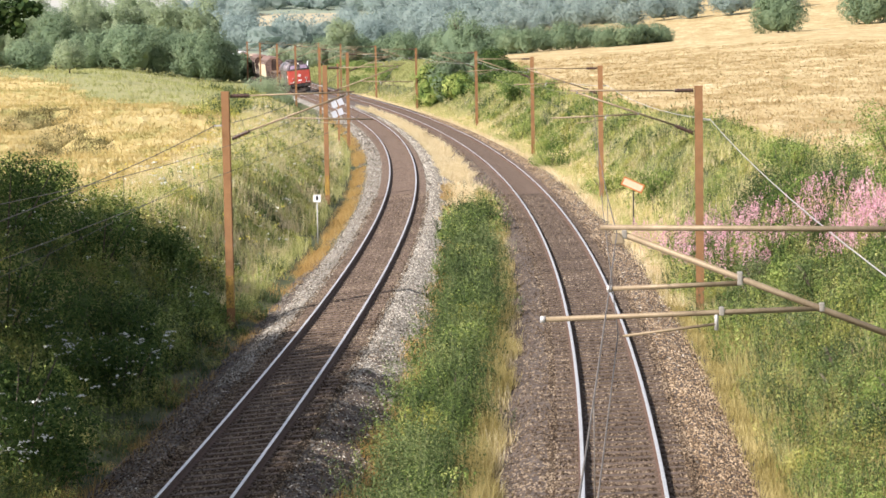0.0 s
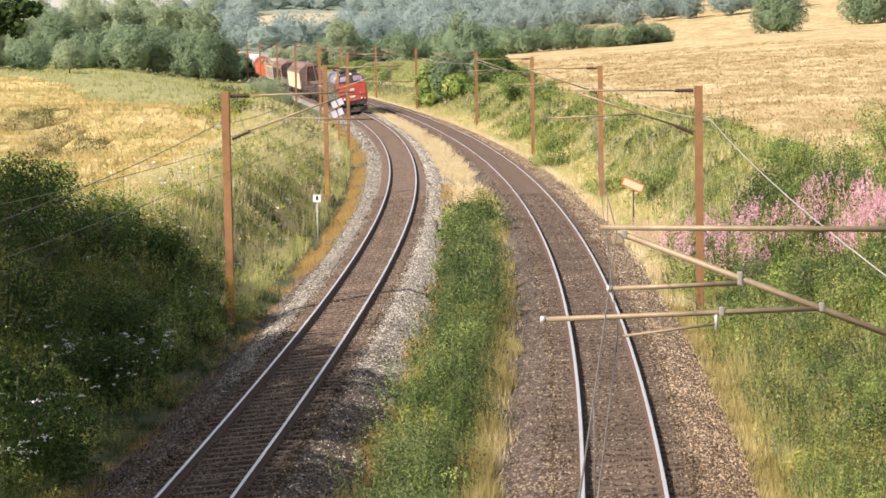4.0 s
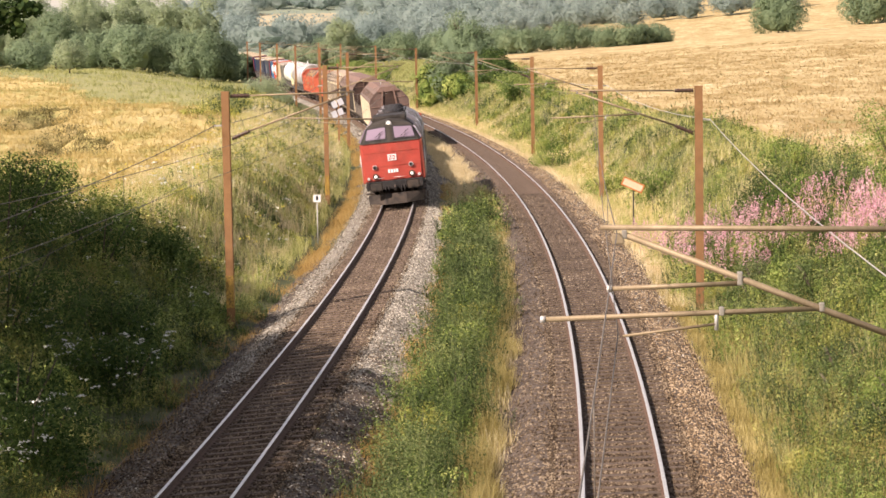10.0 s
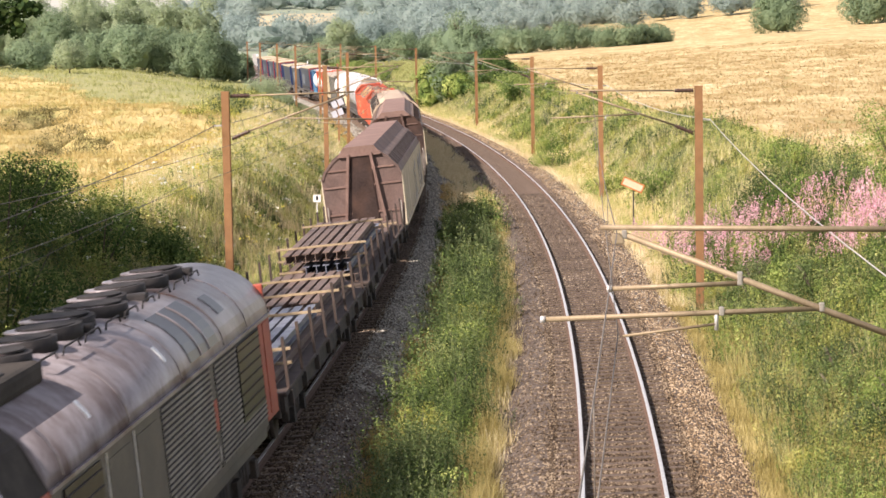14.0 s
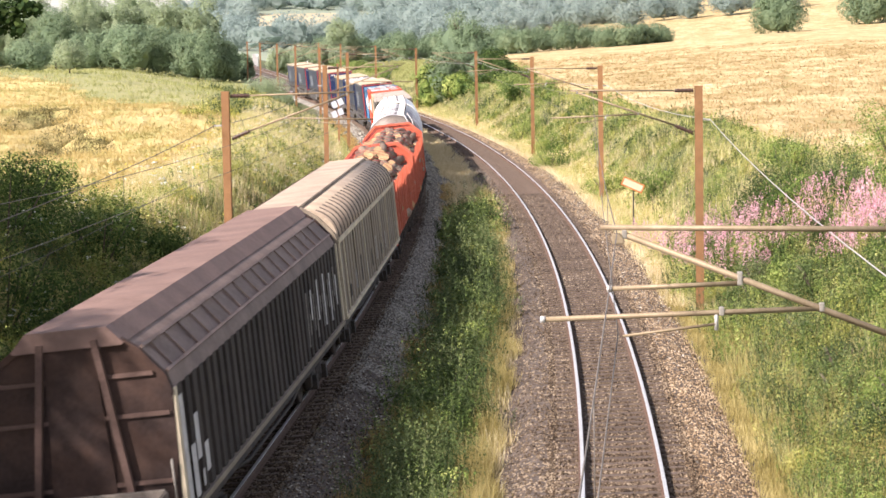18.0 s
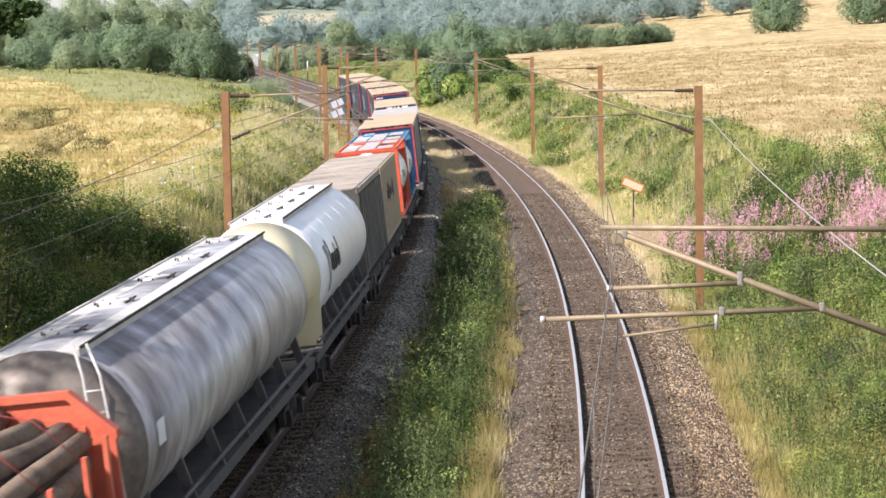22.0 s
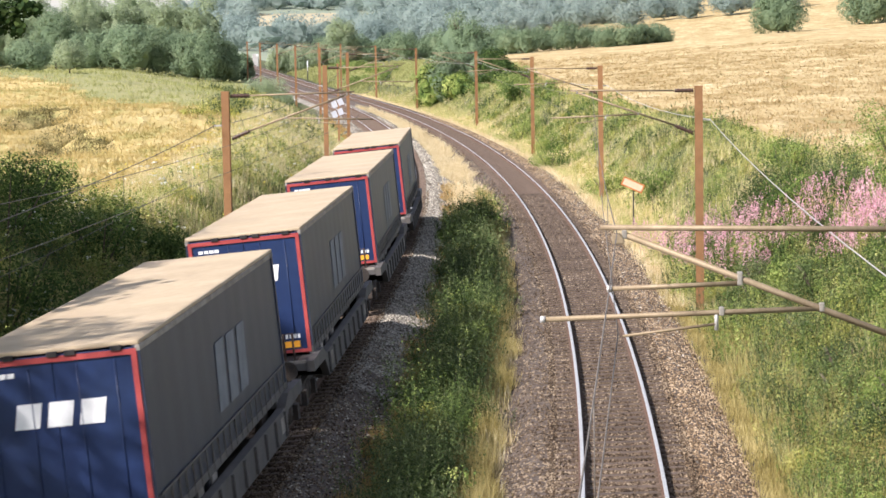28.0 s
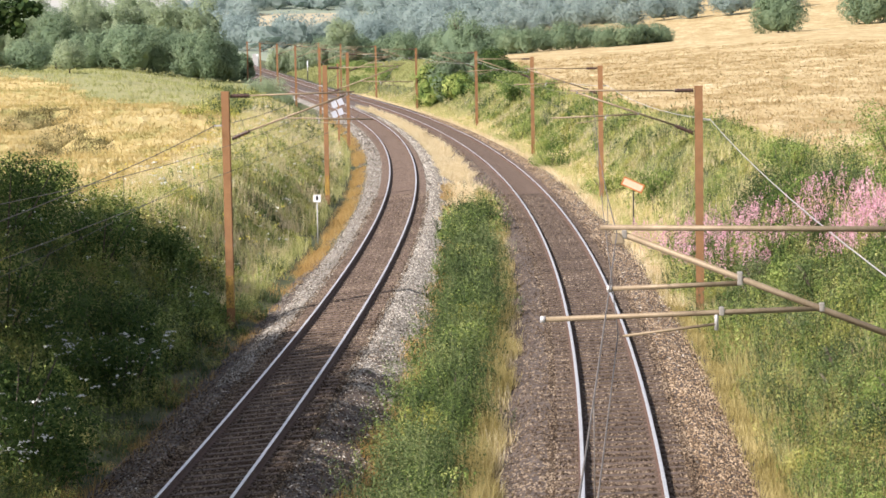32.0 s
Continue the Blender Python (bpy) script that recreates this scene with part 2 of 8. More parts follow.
def build_ground():
    ys = np.concatenate([np.linspace(-700, 20, 30), np.arange(24, 150, 1.5), np.arange(150, 360, 2.5), np.arange(360, 900, 18),
                         np.linspace(920, 2600, 60), [3500]])
    off = np.array([0, 1.1, 1.75, 2.15, 2.5, 2.9, 3.3, 3.8, 4.4, 5, 5.6, 6.2, 6.8, 7.4, 8, 8.8, 9.6, 10.6, 11.8, 13, 14.2, 15.4, 16.6, 17.8, 19, 20.4, 21.8, 23.4, 25, 27, 29, 31, 33, 35.5, 38, 41, 44, 47, 50, 54, 58, 62, 78,
                    100, 130, 170, 220, 290, 380, 500, 700, 1000, 1600, 2600])
    fr = np.array([1.1, 1.75, 2.15, 2.5, 2.9, 3.3])
    rows = []
    for y in ys:
        a, b = float(track_l(y)), float(track_r(y))
        half = (b - a) / 2
        inner = np.minimum(fr, half * np.array([.25, .5, .66, .78, .88, .95]))
        rows.append(np.concatenate([a - off[::-1], a + inner, b - inner[::-1], b + off]))
    x = np.array(rows)
    yy = np.repeat(ys[:, None], x.shape[1], 1)
    z = land(x, yy)
    v = np.stack([x, yy, z], -1).reshape(-1, 3)
    nr, nc = x.shape
    i = np.arange(nr - 1)[:, None] * nc + np.arange(nc - 1)[None]
    f = np.stack([i, i + 1, i + nc + 1, i + nc], -1).reshape(-1, 4)
    me = mesh_np("ground", v, f, [M_GREENGROUND, M_BALLAST, M_SOIL, M_FIELD, M_MEADOW, M_FAR, M_PALE, M_CRIB, M_DRYGROUND, M_FIELDL, M_FARFIELD, M_CRIBR], True)
    cx = (x[:-1, :-1] + x[1:, 1:]) / 2
    cy = (yy[:-1, :-1] + yy[1:, 1:]) / 2
    dl, dr = track_l(cy) - cx, cx - track_r(cy)
    k = np.zeros(cx.shape, int)
    bed = np.minimum(np.abs(dl), np.abs(dr)) < 3.0
    mid = (dl < 0) & (dr < 0)
    k[mid] = 2
    k[bed & (cy < 700) & ~((dl > 2.3) & (cy > 95)) & (dr < 2.8)] = 1
    k[(np.minimum(np.abs(dl), np.abs(dr)) < 1.1) & (cy < 700)] = 7
    k[(np.abs(dr) < 1.1) & (cy < 330)] = 11
    k[(dl < 2.3) & (np.abs(dl) > 1.0) & (np.abs(dl) < 3.0) & (np.abs(dr) > 3.0) & (cy < 330) & (cy > 58 + 6 * wave(cx, cy, 0.9, 1.0))] = 6
    k[mid & ~bed & (cy > 104) & (cy < 330)] = 8
    k[(dr > 3.0) & (dr < 5.6) & (cy > 82) & (cy < 330)] = 8
    edge = 7.4 + 2.2 * smooth(130, 190, cy)
    k[(dl > edge) & (cy < crop_end(dl)) & (cy > 60)] = 9
    k[(dl > 3.2) & (cy >= crop_end(dl)) & (cy > 150)] = 4
    k[(dr > 8.0 + 2.0 * smooth(120, 200, cy)) & (cy < 520) & (cy > 70)] = 3
    k[(dr > 8) & (cx < 6) & (cy > 260)] = 4
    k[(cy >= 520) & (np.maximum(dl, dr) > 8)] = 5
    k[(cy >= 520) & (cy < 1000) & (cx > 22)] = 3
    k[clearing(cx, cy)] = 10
    me.polygons.foreach_set("material_index", k.ravel().astype(np.int32))
    tagged(new("ground", me), "rolling farmland with a railway cutting between ripe fields", "ground", kind="structure")


build_ground()


# ---------------------------------------------------------------- small mesh tools
def part(name, bm, material, parent, label=""):
    """Links a bmesh as one mesh object under a thing or a part."""
    me = bpy.data.meshes.new(name)
    bm.to_mesh(me)
    bm.free()
    for q in (material if isinstance(material, (list, tuple)) else [material]):
        me.materials.append(q)
    ob = new(name, me)
    ob.parent = parent
    if label:
        ob["label"] = label
    return ob


def part_np(name, me, parent, label=""):
    ob = new(name, me)
    ob.parent = parent
    if label:
        ob["label"] = label
    return ob


def empty(name, m, label, category, group=""):
    ob = new(name)
    ob.empty_display_size = 0.3
    ob.matrix_world = m
    return tagged(ob, label, category, group)


def box(bm, x0, x1, y0, y1, z0, z1, m=None):
    c = [(x0, y0, z0), (x1, y0, z0), (x1, y1, z0), (x0, y1, z0), (x0, y0, z1), (x1, y0, z1), (x1, y1, z1), (x0, y1, z1)]
    v = [bm.verts.new(m @ Vector(p) if m else p) for p in c]
    for f in ((3, 2, 1, 0), (4, 5, 6, 7), (0, 1, 5, 4), (1, 2, 6, 5), (2, 3, 7, 6), (3, 0, 4, 7)):
        bm.faces.new([v[i] for i in f])
    return bm


def bbox(x0, x1, y0, y1, z0, z1, bevel=0.02, seg=2):
    """A box with rounded edges."""
    bm = box(bmesh.new(), x0, x1, y0, y1, z0, z1)
    if bevel:
        bmesh.ops.bevel(bm, geom=bm.edges[:], offset=bevel, segments=seg, affect="EDGES", profile=0.6)
    return bm


def beam(bm, a, b, w, h=None, up=(0, 0, 1)):
    """A straight bar of a rectangular section from a to b."""
    a, b, up = Vector(a), Vector(b), Vector(up)
    h = w if h is None else h
    d = (b - a).normalized()
    if abs(d.dot(up)) > 0.98:
        up = Vector((0, 1, 0))
    s = d.cross(up).normalized()
    u = s.cross(d)
    ring = [(-w / 2, -h / 2), (w / 2, -h / 2), (w / 2, h / 2), (-w / 2, h / 2)]
    p = [[bm.verts.new(q + s * i + u * j) for i, j in ring] for q in (a, b)]
    for i in range(4):
        j = (i + 1) % 4
        bm.faces.new((p[0][i], p[0][j], p[1][j], p[1][i]))
    bm.faces.new(p[0][::-1])
    bm.faces.new(p[1])
    return bm


def rod(bm, pts, r, n=8):
    """A round bar or cable through points."""
    pts = [Vector(p) for p in pts]
    rings = []
    for i, p in enumerate(pts):
        d = (pts[min(i + 1, len(pts) - 1)] - pts[max(i - 1, 0)]).normalized()
        s = d.cross(Vector((0, 0, 1)))
        if s.length < 0.05:
            s = d.cross(Vector((0, 1, 0)))
        s.normalize()
        u = s.cross(d)
        rr = r[i] if isinstance(r, (list, tuple)) else r
        rings.append([bm.verts.new(p + (s * math.cos(k * 2 * math.pi / n) + u * math.sin(k * 2 * math.pi / n)) * rr) for k in range(n)])
    for a, b in zip(rings, rings[1:]):
        for k in range(n):
            f = bm.faces.new((a[k], b[k], b[(k + 1) % n], a[(k + 1) % n]))
            f.smooth = True
    bm.faces.new(rings[0])
    bm.faces.new(rings[-1][::-1])
    return bm


def prism(profile, y0, y1, bm=None, smooth_faces=False):
    """A section in x, z drawn out along y, closed at both ends."""
    bm = bm or bmesh.new()
    a = [bm.verts.new((x, y0, z)) for x, z in profile]
    b = [bm.verts.new((x, y1, z)) for x, z in profile]
    n = len(profile)
    for i in range(n):
        f = bm.faces.new((a[i], a[(i + 1) % n], b[(i + 1) % n], b[i]))
        f.smooth = smooth_faces
    bm.faces.new(a[::-1])
    bm.faces.new(b)
    bmesh.ops.recalc_face_normals(bm, faces=bm.faces[:])
    return bm


def disc(bm, c, axis, r, depth, n=14):
    """A short cylinder with its middle at c."""
    c, axis = Vector(c), Vector(axis).normalized()
    return rod(bm, [c - axis * depth / 2, c + axis * depth / 2], r, n)


# ---------------------------------------------------------------- the two tracks
def rail_mesh(centre, cant, side, ys):
    """A flat-bottomed rail swept along a track. Slot 1 is the polished running surface."""
    prof = [(-0.07, -0.16), (0.07, -0.16), (0.07, -0.145), (0.012, -0.125), (0.012, -0.04), (0.037, -0.03), (0.037, -0.004), (0.028, 0.002),
            (-0.028, 0.002), (-0.037, -0.004), (-0.037, -0.03), (-0.012, -0.04), (-0.012, -0.125), (-0.07, -0.145)]
    x = centre(ys)
    t = np.gradient(x, ys)
    k = np.sqrt(1 + t * t)
    rx, ry = 1 / k, -t / k
    v = []
    for a, b in prof:
        lat = side * 0.7525 + a
        z = np.full(len(ys), 0.7525 * math.sin(cant) + lat * math.sin(cant) + b)
        v.append(np.stack([x + rx * lat, ys + ry * lat, z], -1))
    v = np.stack(v, 1)
    n, m = len(ys), len(prof)
    f, mi = [], []
    i = np.arange(n - 1) * m
    for k2 in range(m):
        j = (k2 + 1) % m
        f.append(np.stack([i + k2, i + j, i + m + j, i + m + k2], -1))
        mi.append(np.full(n - 1, 1 if k2 in (6, 7, 8) else 0))
    me = mesh_np("rail", v.reshape(-1, 3), np.concatenate(f), [M_RAILRUST, M_RAIL])
    me.polygons.foreach_set("material_index", np.concatenate(mi).astype(np.int32))
    return me


def track_frame(centre, cant, y):
    """Pose on a track at y: x across to the right, y away along it, z up from the rails' tops."""
    x, e = float(centre(y)), 0.25
    t = Vector((float(centre(y + e)) - float(centre(y - e)), 2 * e, 0)).normalized()
    r = Vector((t.y, -t.x, 0)) * math.cos(cant) + Vector((0, 0, math.sin(cant)))
    u = r.cross(t)
    return Matrix(((r.x, t.x, u.x, x), (r.y, t.y, u.y, y), (r.z, t.z, u.z, 0.7525 * math.sin(cant)), (0, 0, 0, 1)))


def sleeper_verts():
    """Concrete sleeper with sloped sides and a lower middle."""
    pts = []
    for x, w, z in ((-1.28, .11, -.19), (-1.24, .1, -.158), (-.42, .1, -.158), (-.3, .09, -.16), (.3, .09, -.16), (.42, .1, -.158), (1.24, .1, -.158), (1.28, .11, -.19)):
        pts.append([(x, -w - .02, z - .08), (x, -w, z), (x, w, z), (x, w + .02, z - .08)])
    v = np.array(pts).reshape(-1, 3)
    f = [(i * 4 + j, i * 4 + j + 1, i * 4 + j + 5, i * 4 + j + 4) for i in range(7) for j in range(3)] + [(3, 2, 1, 0), (28, 29, 30, 31)]
    return v, np.array(f)


def build_tracks():
    for name, centre, cant, label in (("railway_track", track_l, CANT_L, "curved main line with shiny rails on dark sleepers"),
                                      ("railway_track", track_r, CANT_R, "curved second line with shiny rails in brown ballast")):
        root = tagged(new(name), label, "railway track", kind="structure")
        ys = np.concatenate([np.linspace(-700, 20, 40), np.arange(22, 400, 1.5), np.arange(400, 900, 10)])
        for side in (-1, 1):
            part_np("rail", rail_mesh(centre, cant, side, ys), root, "polished steel rail with rusty web")
        v, f = sleeper_verts()
        me = mesh_np("sleeper", v, f, M_SLEEPER if centre is track_l else M_SLEEPERR)
        y, near, rest = 34.0, [], []
        while y < 330:
            (near if y < 122 else rest).append(y)
            y += 0.6
        for q in near:
            ob = part_np("sleeper", me, root)
            ob.matrix_basis = track_frame(centre, cant, q)
        vs, fs = [], []
        for i, q in enumerate(rest):
            m = np.array(track_frame(centre, cant, q))
            vs.append(v @ m[:3, :3].T + m[:3, 3])
            fs.append(f + i * len(v))
        part_np("far_sleepers", mesh_np("far_sleepers", np.concatenate(vs), np.concatenate(fs), M_SLEEPER), root)["kind"] = "stuff"
        # rail clips on both sides of each rail
        bv, bf = np.array([(x, y2, z) for x in (-.03, .03) for y2 in (-.05, .05) for z in (-.16, -.125)]), np.array(
            [(0, 1, 3, 2), (4, 6, 7, 5), (0, 4, 5, 1), (2, 3, 7, 6), (1, 5, 7, 3)])
        vs, fs, k = [], [], 0
        for q in near:
            m = np.array(track_frame(centre, cant, q))
            for lat in (-.86, -.65, .65, .86):
                vs.append((bv + (lat, 0, 0)) @ m[:3, :3].T + m[:3, 3])
                fs.append(bf + k * 8)
                k += 1
        part_np("rail_clips", mesh_np("rail_clips", np.concatenate(vs), np.concatenate(fs), M_SLEEPER), root)["kind"] = "stuff"


build_tracks()


# ---------------------------------------------------------------- plants
RNG = np.random.default_rng(7)
M_WEED = leaf_mat("weed_leaves", [(0.09, 0.145, 0.042), (0.17, 0.245, 0.07), (0.28, 0.345, 0.105), (0.42, 0.45, 0.17)], 0.5, patch=0.45, grain=0.8)
M_NETTLE = leaf_mat("nettle_leaves", [(0.022, 0.04, 0.012), (0.058, 0.09, 0.027), (0.115, 0.157, 0.048), (0.235, 0.27, 0.105)], 0.28, patch=0.65, patch_scale=0.7, grain=0.5)
M_HERB = leaf_mat("yellow_green_herbs", [(0.1, 0.12, 0.03), (0.26, 0.275, 0.065), (0.44, 0.43, 0.11), (0.62, 0.56, 0.22)], 0.28, patch=0.65, patch_scale=0.7, grain=0.5)
M_SAGE = leaf_mat("blue_green_herbs", [(0.03, 0.048, 0.018), (0.068, 0.096, 0.038), (0.127, 0.163, 0.066), (0.29, 0.32, 0.146)], 0.28, patch=0.65, patch_scale=0.7, grain=0.5)
M_FRESH = leaf_mat("fresh_green_herbs", [(0.038, 0.07, 0.019), (0.114, 0.178, 0.042), (0.255, 0.325, 0.08), (0.46, 0.487, 0.16)], 0.28, patch=0.65, patch_scale=0.7, grain=0.5)
M_GRASS = leaf_mat("green_grass", [(0.2, 0.24, 0.075), (0.38, 0.395, 0.135), (0.54, 0.52, 0.21), (0.7, 0.65, 0.35)], 0.45, patch=0.5, patch_scale=0.8, grain=0.7)
M_VALLEY = leaf_mat("valley_grass_blades", [(0.22, 0.235, 0.085), (0.34, 0.35, 0.13), (0.47, 0.46, 0.2)], 0.4, patch=0.5)
M_TAWNY = leaf_mat("tawny_grass", [(0.24, 0.19, 0.06), (0.42, 0.34, 0.125), (0.6, 0.5, 0.23)], 0.3, patch=0.5, patch_scale=0.8)
# trampled olive crop, darkened in colour for the shadow inside the hollows
M_OLIVE = leaf_mat("shaded_trampled_stalks", [(0.11, 0.095, 0.038), (0.18, 0.155, 0.065), (0.27, 0.225, 0.1)], 0.15, patch=0.4, patch_scale=0.5)
M_DRY = leaf_mat("dry_grass", [(0.52, 0.4, 0.21), (0.7, 0.58, 0.34), (0.84, 0.74, 0.5)], 0.35)
M_ORANGE = leaf_mat("withered_grass", [(0.3, 0.18, 0.06), (0.44, 0.28, 0.09), (0.56, 0.4, 0.17)], 0.25)
M_BUSH = leaf_mat("shrub_leaves", [(0.026, 0.052, 0.015), (0.06, 0.105, 0.028), (0.13, 0.185, 0.05)], 0.4)
# tree and wood greens are paled and greyed as if seen through haze
M_TREE = leaf_mat("hazed_tree_leaves", [(0.14, 0.205, 0.125), (0.215, 0.29, 0.168), (0.315, 0.38, 0.222)], 0.5, grain=0.6)
M_WOOD = leaf_mat("hazed_wood_leaves", [(0.26, 0.325, 0.21), (0.36, 0.425, 0.265), (0.48, 0.53, 0.325)], 0.62, patch=0.4, patch_scale=0.16, grain=0.5)
# leaf colours hold the blue-grey haze over the far hills
M_FARWOOD = leaf_mat("hazed_far_wood", [(0.25, 0.32, 0.295), (0.33, 0.4, 0.36), (0.42, 0.485, 0.425)], 0.62, patch=0.4, patch_scale=0.03, grain=0.5)
M_WHITE = leaf_mat("white_umbels", [(0.6, 0.6, 0.5), (0.75, 0.75, 0.68)], 0.2)
M_PINK = leaf_mat("pink_spikes", [(0.62, 0.3, 0.36), (0.74, 0.42, 0.48), (0.82, 0.57, 0.61)], 0.3)
M_YELLOW = leaf_mat("yellow_heads", [(0.55, 0.42, 0.05), (0.7, 0.6, 0.12)], 0.2)
M_BARK = mat("bark", (0.07, 0.055, 0.04), (0.14, 0.11, 0.08), 6, 0.95, 0.8)


def unit(v):
    return v / np.maximum(np.linalg.norm(v, axis=-1, keepdims=True), 1e-9)


def leaf_quads(c, size, aspect=0.55, up=0.3, face=None, jitter=0.33):
    """Kite-shaped leaves with their middles at c, loosely turned towards face."""
    n = len(c)
    a = RNG.normal(size=(n, 3))
    a[:, 2] += up
    if face is None:
        a = unit(a)
        b = unit(np.cross(a, RNG.normal(size=(n, 3))))
    else:
        g = unit(face + RNG.normal(0, jitter, (n, 3)))
        a = unit(np.cross(g, a))
        b = np.cross(g, a)
    s = np.broadcast_to(np.asarray(size, float), (n,))[:, None]
    v = np.stack([c - a * s * 0.5, c + b * s * aspect * 0.5 - a * s * 0.05, c + a * s * 0.5, c - b * s * aspect * 0.5 - a * s * 0.05], 1)
    return v.reshape(-1, 3), np.arange(n * 4).reshape(-1, 4)


def blade_tris(base, h, w, lean=0.5, plain=False):
    """Bent, tapering blades."""
    n = len(base)
    az = RNG.uniform(0, 2 * np.pi, n)
    d = np.stack([np.cos(az), np.sin(az), np.zeros(n)], -1)
    turn = RNG.uniform(0, 2 * np.pi, n)
    s = np.stack([np.cos(turn), np.sin(turn), np.zeros(n)], -1)
    h = np.broadcast_to(np.asarray(h, float), (n,))[:, None]
    w = np.broadcast_to(np.asarray(w, float), (n,))[:, None]
    ln = RNG.uniform(0.1, 1, n)[:, None] * lean
    up = np.array([0, 0, 1.0])
    mid = base + up * h * 0.6 + d * h * ln * 0.3
    tip = base + up * h * (1 - 0.35 * ln) + d * h * ln
    if plain:
        return np.stack([base - s * w / 2, base + s * w / 2, tip], 1).reshape(-1, 3), np.arange(n * 3).reshape(-1, 3)
    v = np.stack([base - s * w / 2, base + s * w / 2, mid + s * w * 0.4, mid - s * w * 0.4, tip], 1)
    i = np.arange(n)[:, None] * 5
    f = np.concatenate([i + [0, 1, 2], i + [0, 2, 3], i + [3, 2, 4]], 1).reshape(-1, 3)
    return v.reshape(-1, 3), f


def stuff(name, v, f, material, label, category):
    return tagged(new(name, mesh_np(name, v, f, material)), label, category, kind="stuff")


def spread(n, y0, y1, d0, d1, side, power=1.3):
    """Points on the ground, d0 to d1 from a track (side -1: left of the left one, 1: right of the right one, 0: between, as shares of the gap);
    thinner with distance."""
    u = RNG.uniform(0, 1, n)
    k = 1 - power
    y = (y0 ** k + u * (y1 ** k - y0 ** k)) ** (1 / k)
    d = RNG.uniform(d0, d1, n)
    if side < 0:
        x = track_l(y) - d
    elif side > 0:
        x = track_r(y) + d
    else:
        x = track_l(y) + (d + 0.022 * np.sin(y * 0.9 + d * 20) * np.sign(d - 0.52) + 0.015 * np.sin(y * 2.3)) * (track_r(y) - track_l(y))
    return np.stack([x, y, land(x, y)], -1)


def patchy(p, k, seed, keep):
    """Thins points out in natural patches."""
    w = wave(p[:, 0], p[:, 1], k, seed) + 0.6 * wave(p[:, 0], p[:, 1], k * 2.7, seed + 2)
    return p[w + RNG.normal(0, 0.35, len(p)) > keep]


def tufts(name, p, h, w, blades, lean, material, label, category, spread_r=0.12, plain=False):
    grow = (0.6 + 0.4 * np.clip(p[:, 1] / 100, 0.5, 4))
    base = np.repeat(p, blades, 0)
    base[:, :2] += RNG.normal(0, spread_r, (len(base), 2))
    base[:, 2] -= 0.03
    hh = np.repeat(RNG.uniform(0.6, 1.15, len(p)) * h, blades) * RNG.uniform(0.6, 1.1, len(base))
    v, f = blade_tris(base, hh, w * np.repeat(grow, blades), lean, plain)
    return stuff(name, v, f, material, label, category)


def pick(p, k, seed, m):
    """A kind from 0 to m - 1 for each point, in natural patches."""
    w = wave(p[:, 0], p[:, 1], k, seed) + 0.6 * wave(p[:, 0], p[:, 1], k * 2.7, seed + 2) + RNG.normal(0, 0.28, len(p))
    return (np.argsort(np.argsort(w)) * m) // len(p)


def plants(name, p, r, h, stems, leaves, leaf, width, rise, material, label, category="weeds"):
    """Clumps round the points p: upright stems set with pointed leaves, tallest in the middle."""
    n = len(p)
    if not n:
        return
    size = 0.45 + 1.05 * RNG.uniform(0, 1, n) ** 1.5
    grow = np.clip(p[:, 1] / 62, 0.8, 2.8)[:, None, None]
    r, h = (r * size * RNG.uniform(0.8, 1.2, n))[:, None], (h * size * RNG.uniform(0.75, 1.2, n))[:, None]
    a = RNG.uniform(0, 2 * np.pi, (n, stems))
    q = np.sqrt(RNG.uniform(0, 1, (n, stems)))
    out = np.stack([np.cos(a), np.sin(a)], -1)
    base = p[:, None, :2] + out * (q * r)[..., None]
    z = land(base[..., 0], base[..., 1])
    tall = h * (1 - 0.8 * q ** 2) * RNG.uniform(0.75, 1.15, (n, stems))
    lean = out * (0.35 * q * tall)[..., None] + RNG.normal(0, 0.07, (n, stems, 2)) * tall[..., None]
    t = RNG.uniform(0.1, 1, (n, stems, leaves)) ** 0.65
    c = np.empty((n, stems, leaves, 3))
    c[..., :2] = base[:, :, None] + lean[:, :, None] * t[..., None]
    c[..., 2] = z[..., None] + tall[..., None] * t
    az = a[..., None] + RNG.normal(0, 1, t.shape) * 0.8 / (q + 0.3)[..., None]
    e = rise + RNG.normal(0, 0.4, t.shape)
    d = np.stack([np.cos(az) * np.cos(e), np.sin(az) * np.cos(e), np.sin(e)], -1)
    s = unit(np.stack([-np.sin(az), np.cos(az), np.zeros(t.shape)], -1) + RNG.normal(0, 0.3, c.shape))
    ln = (leaf * (1.3 - 0.65 * t) * RNG.uniform(0.7, 1.3, t.shape) * grow)[..., None]
    v = np.stack([c + s * ln * width / 2 + d * ln * 0.15, c - s * ln * width / 2 + d * ln * 0.25, c + d * ln], -2).reshape(-1, 3)
    return stuff(name, v, np.arange(len(v)).reshape(-1, 3), material, label, category)


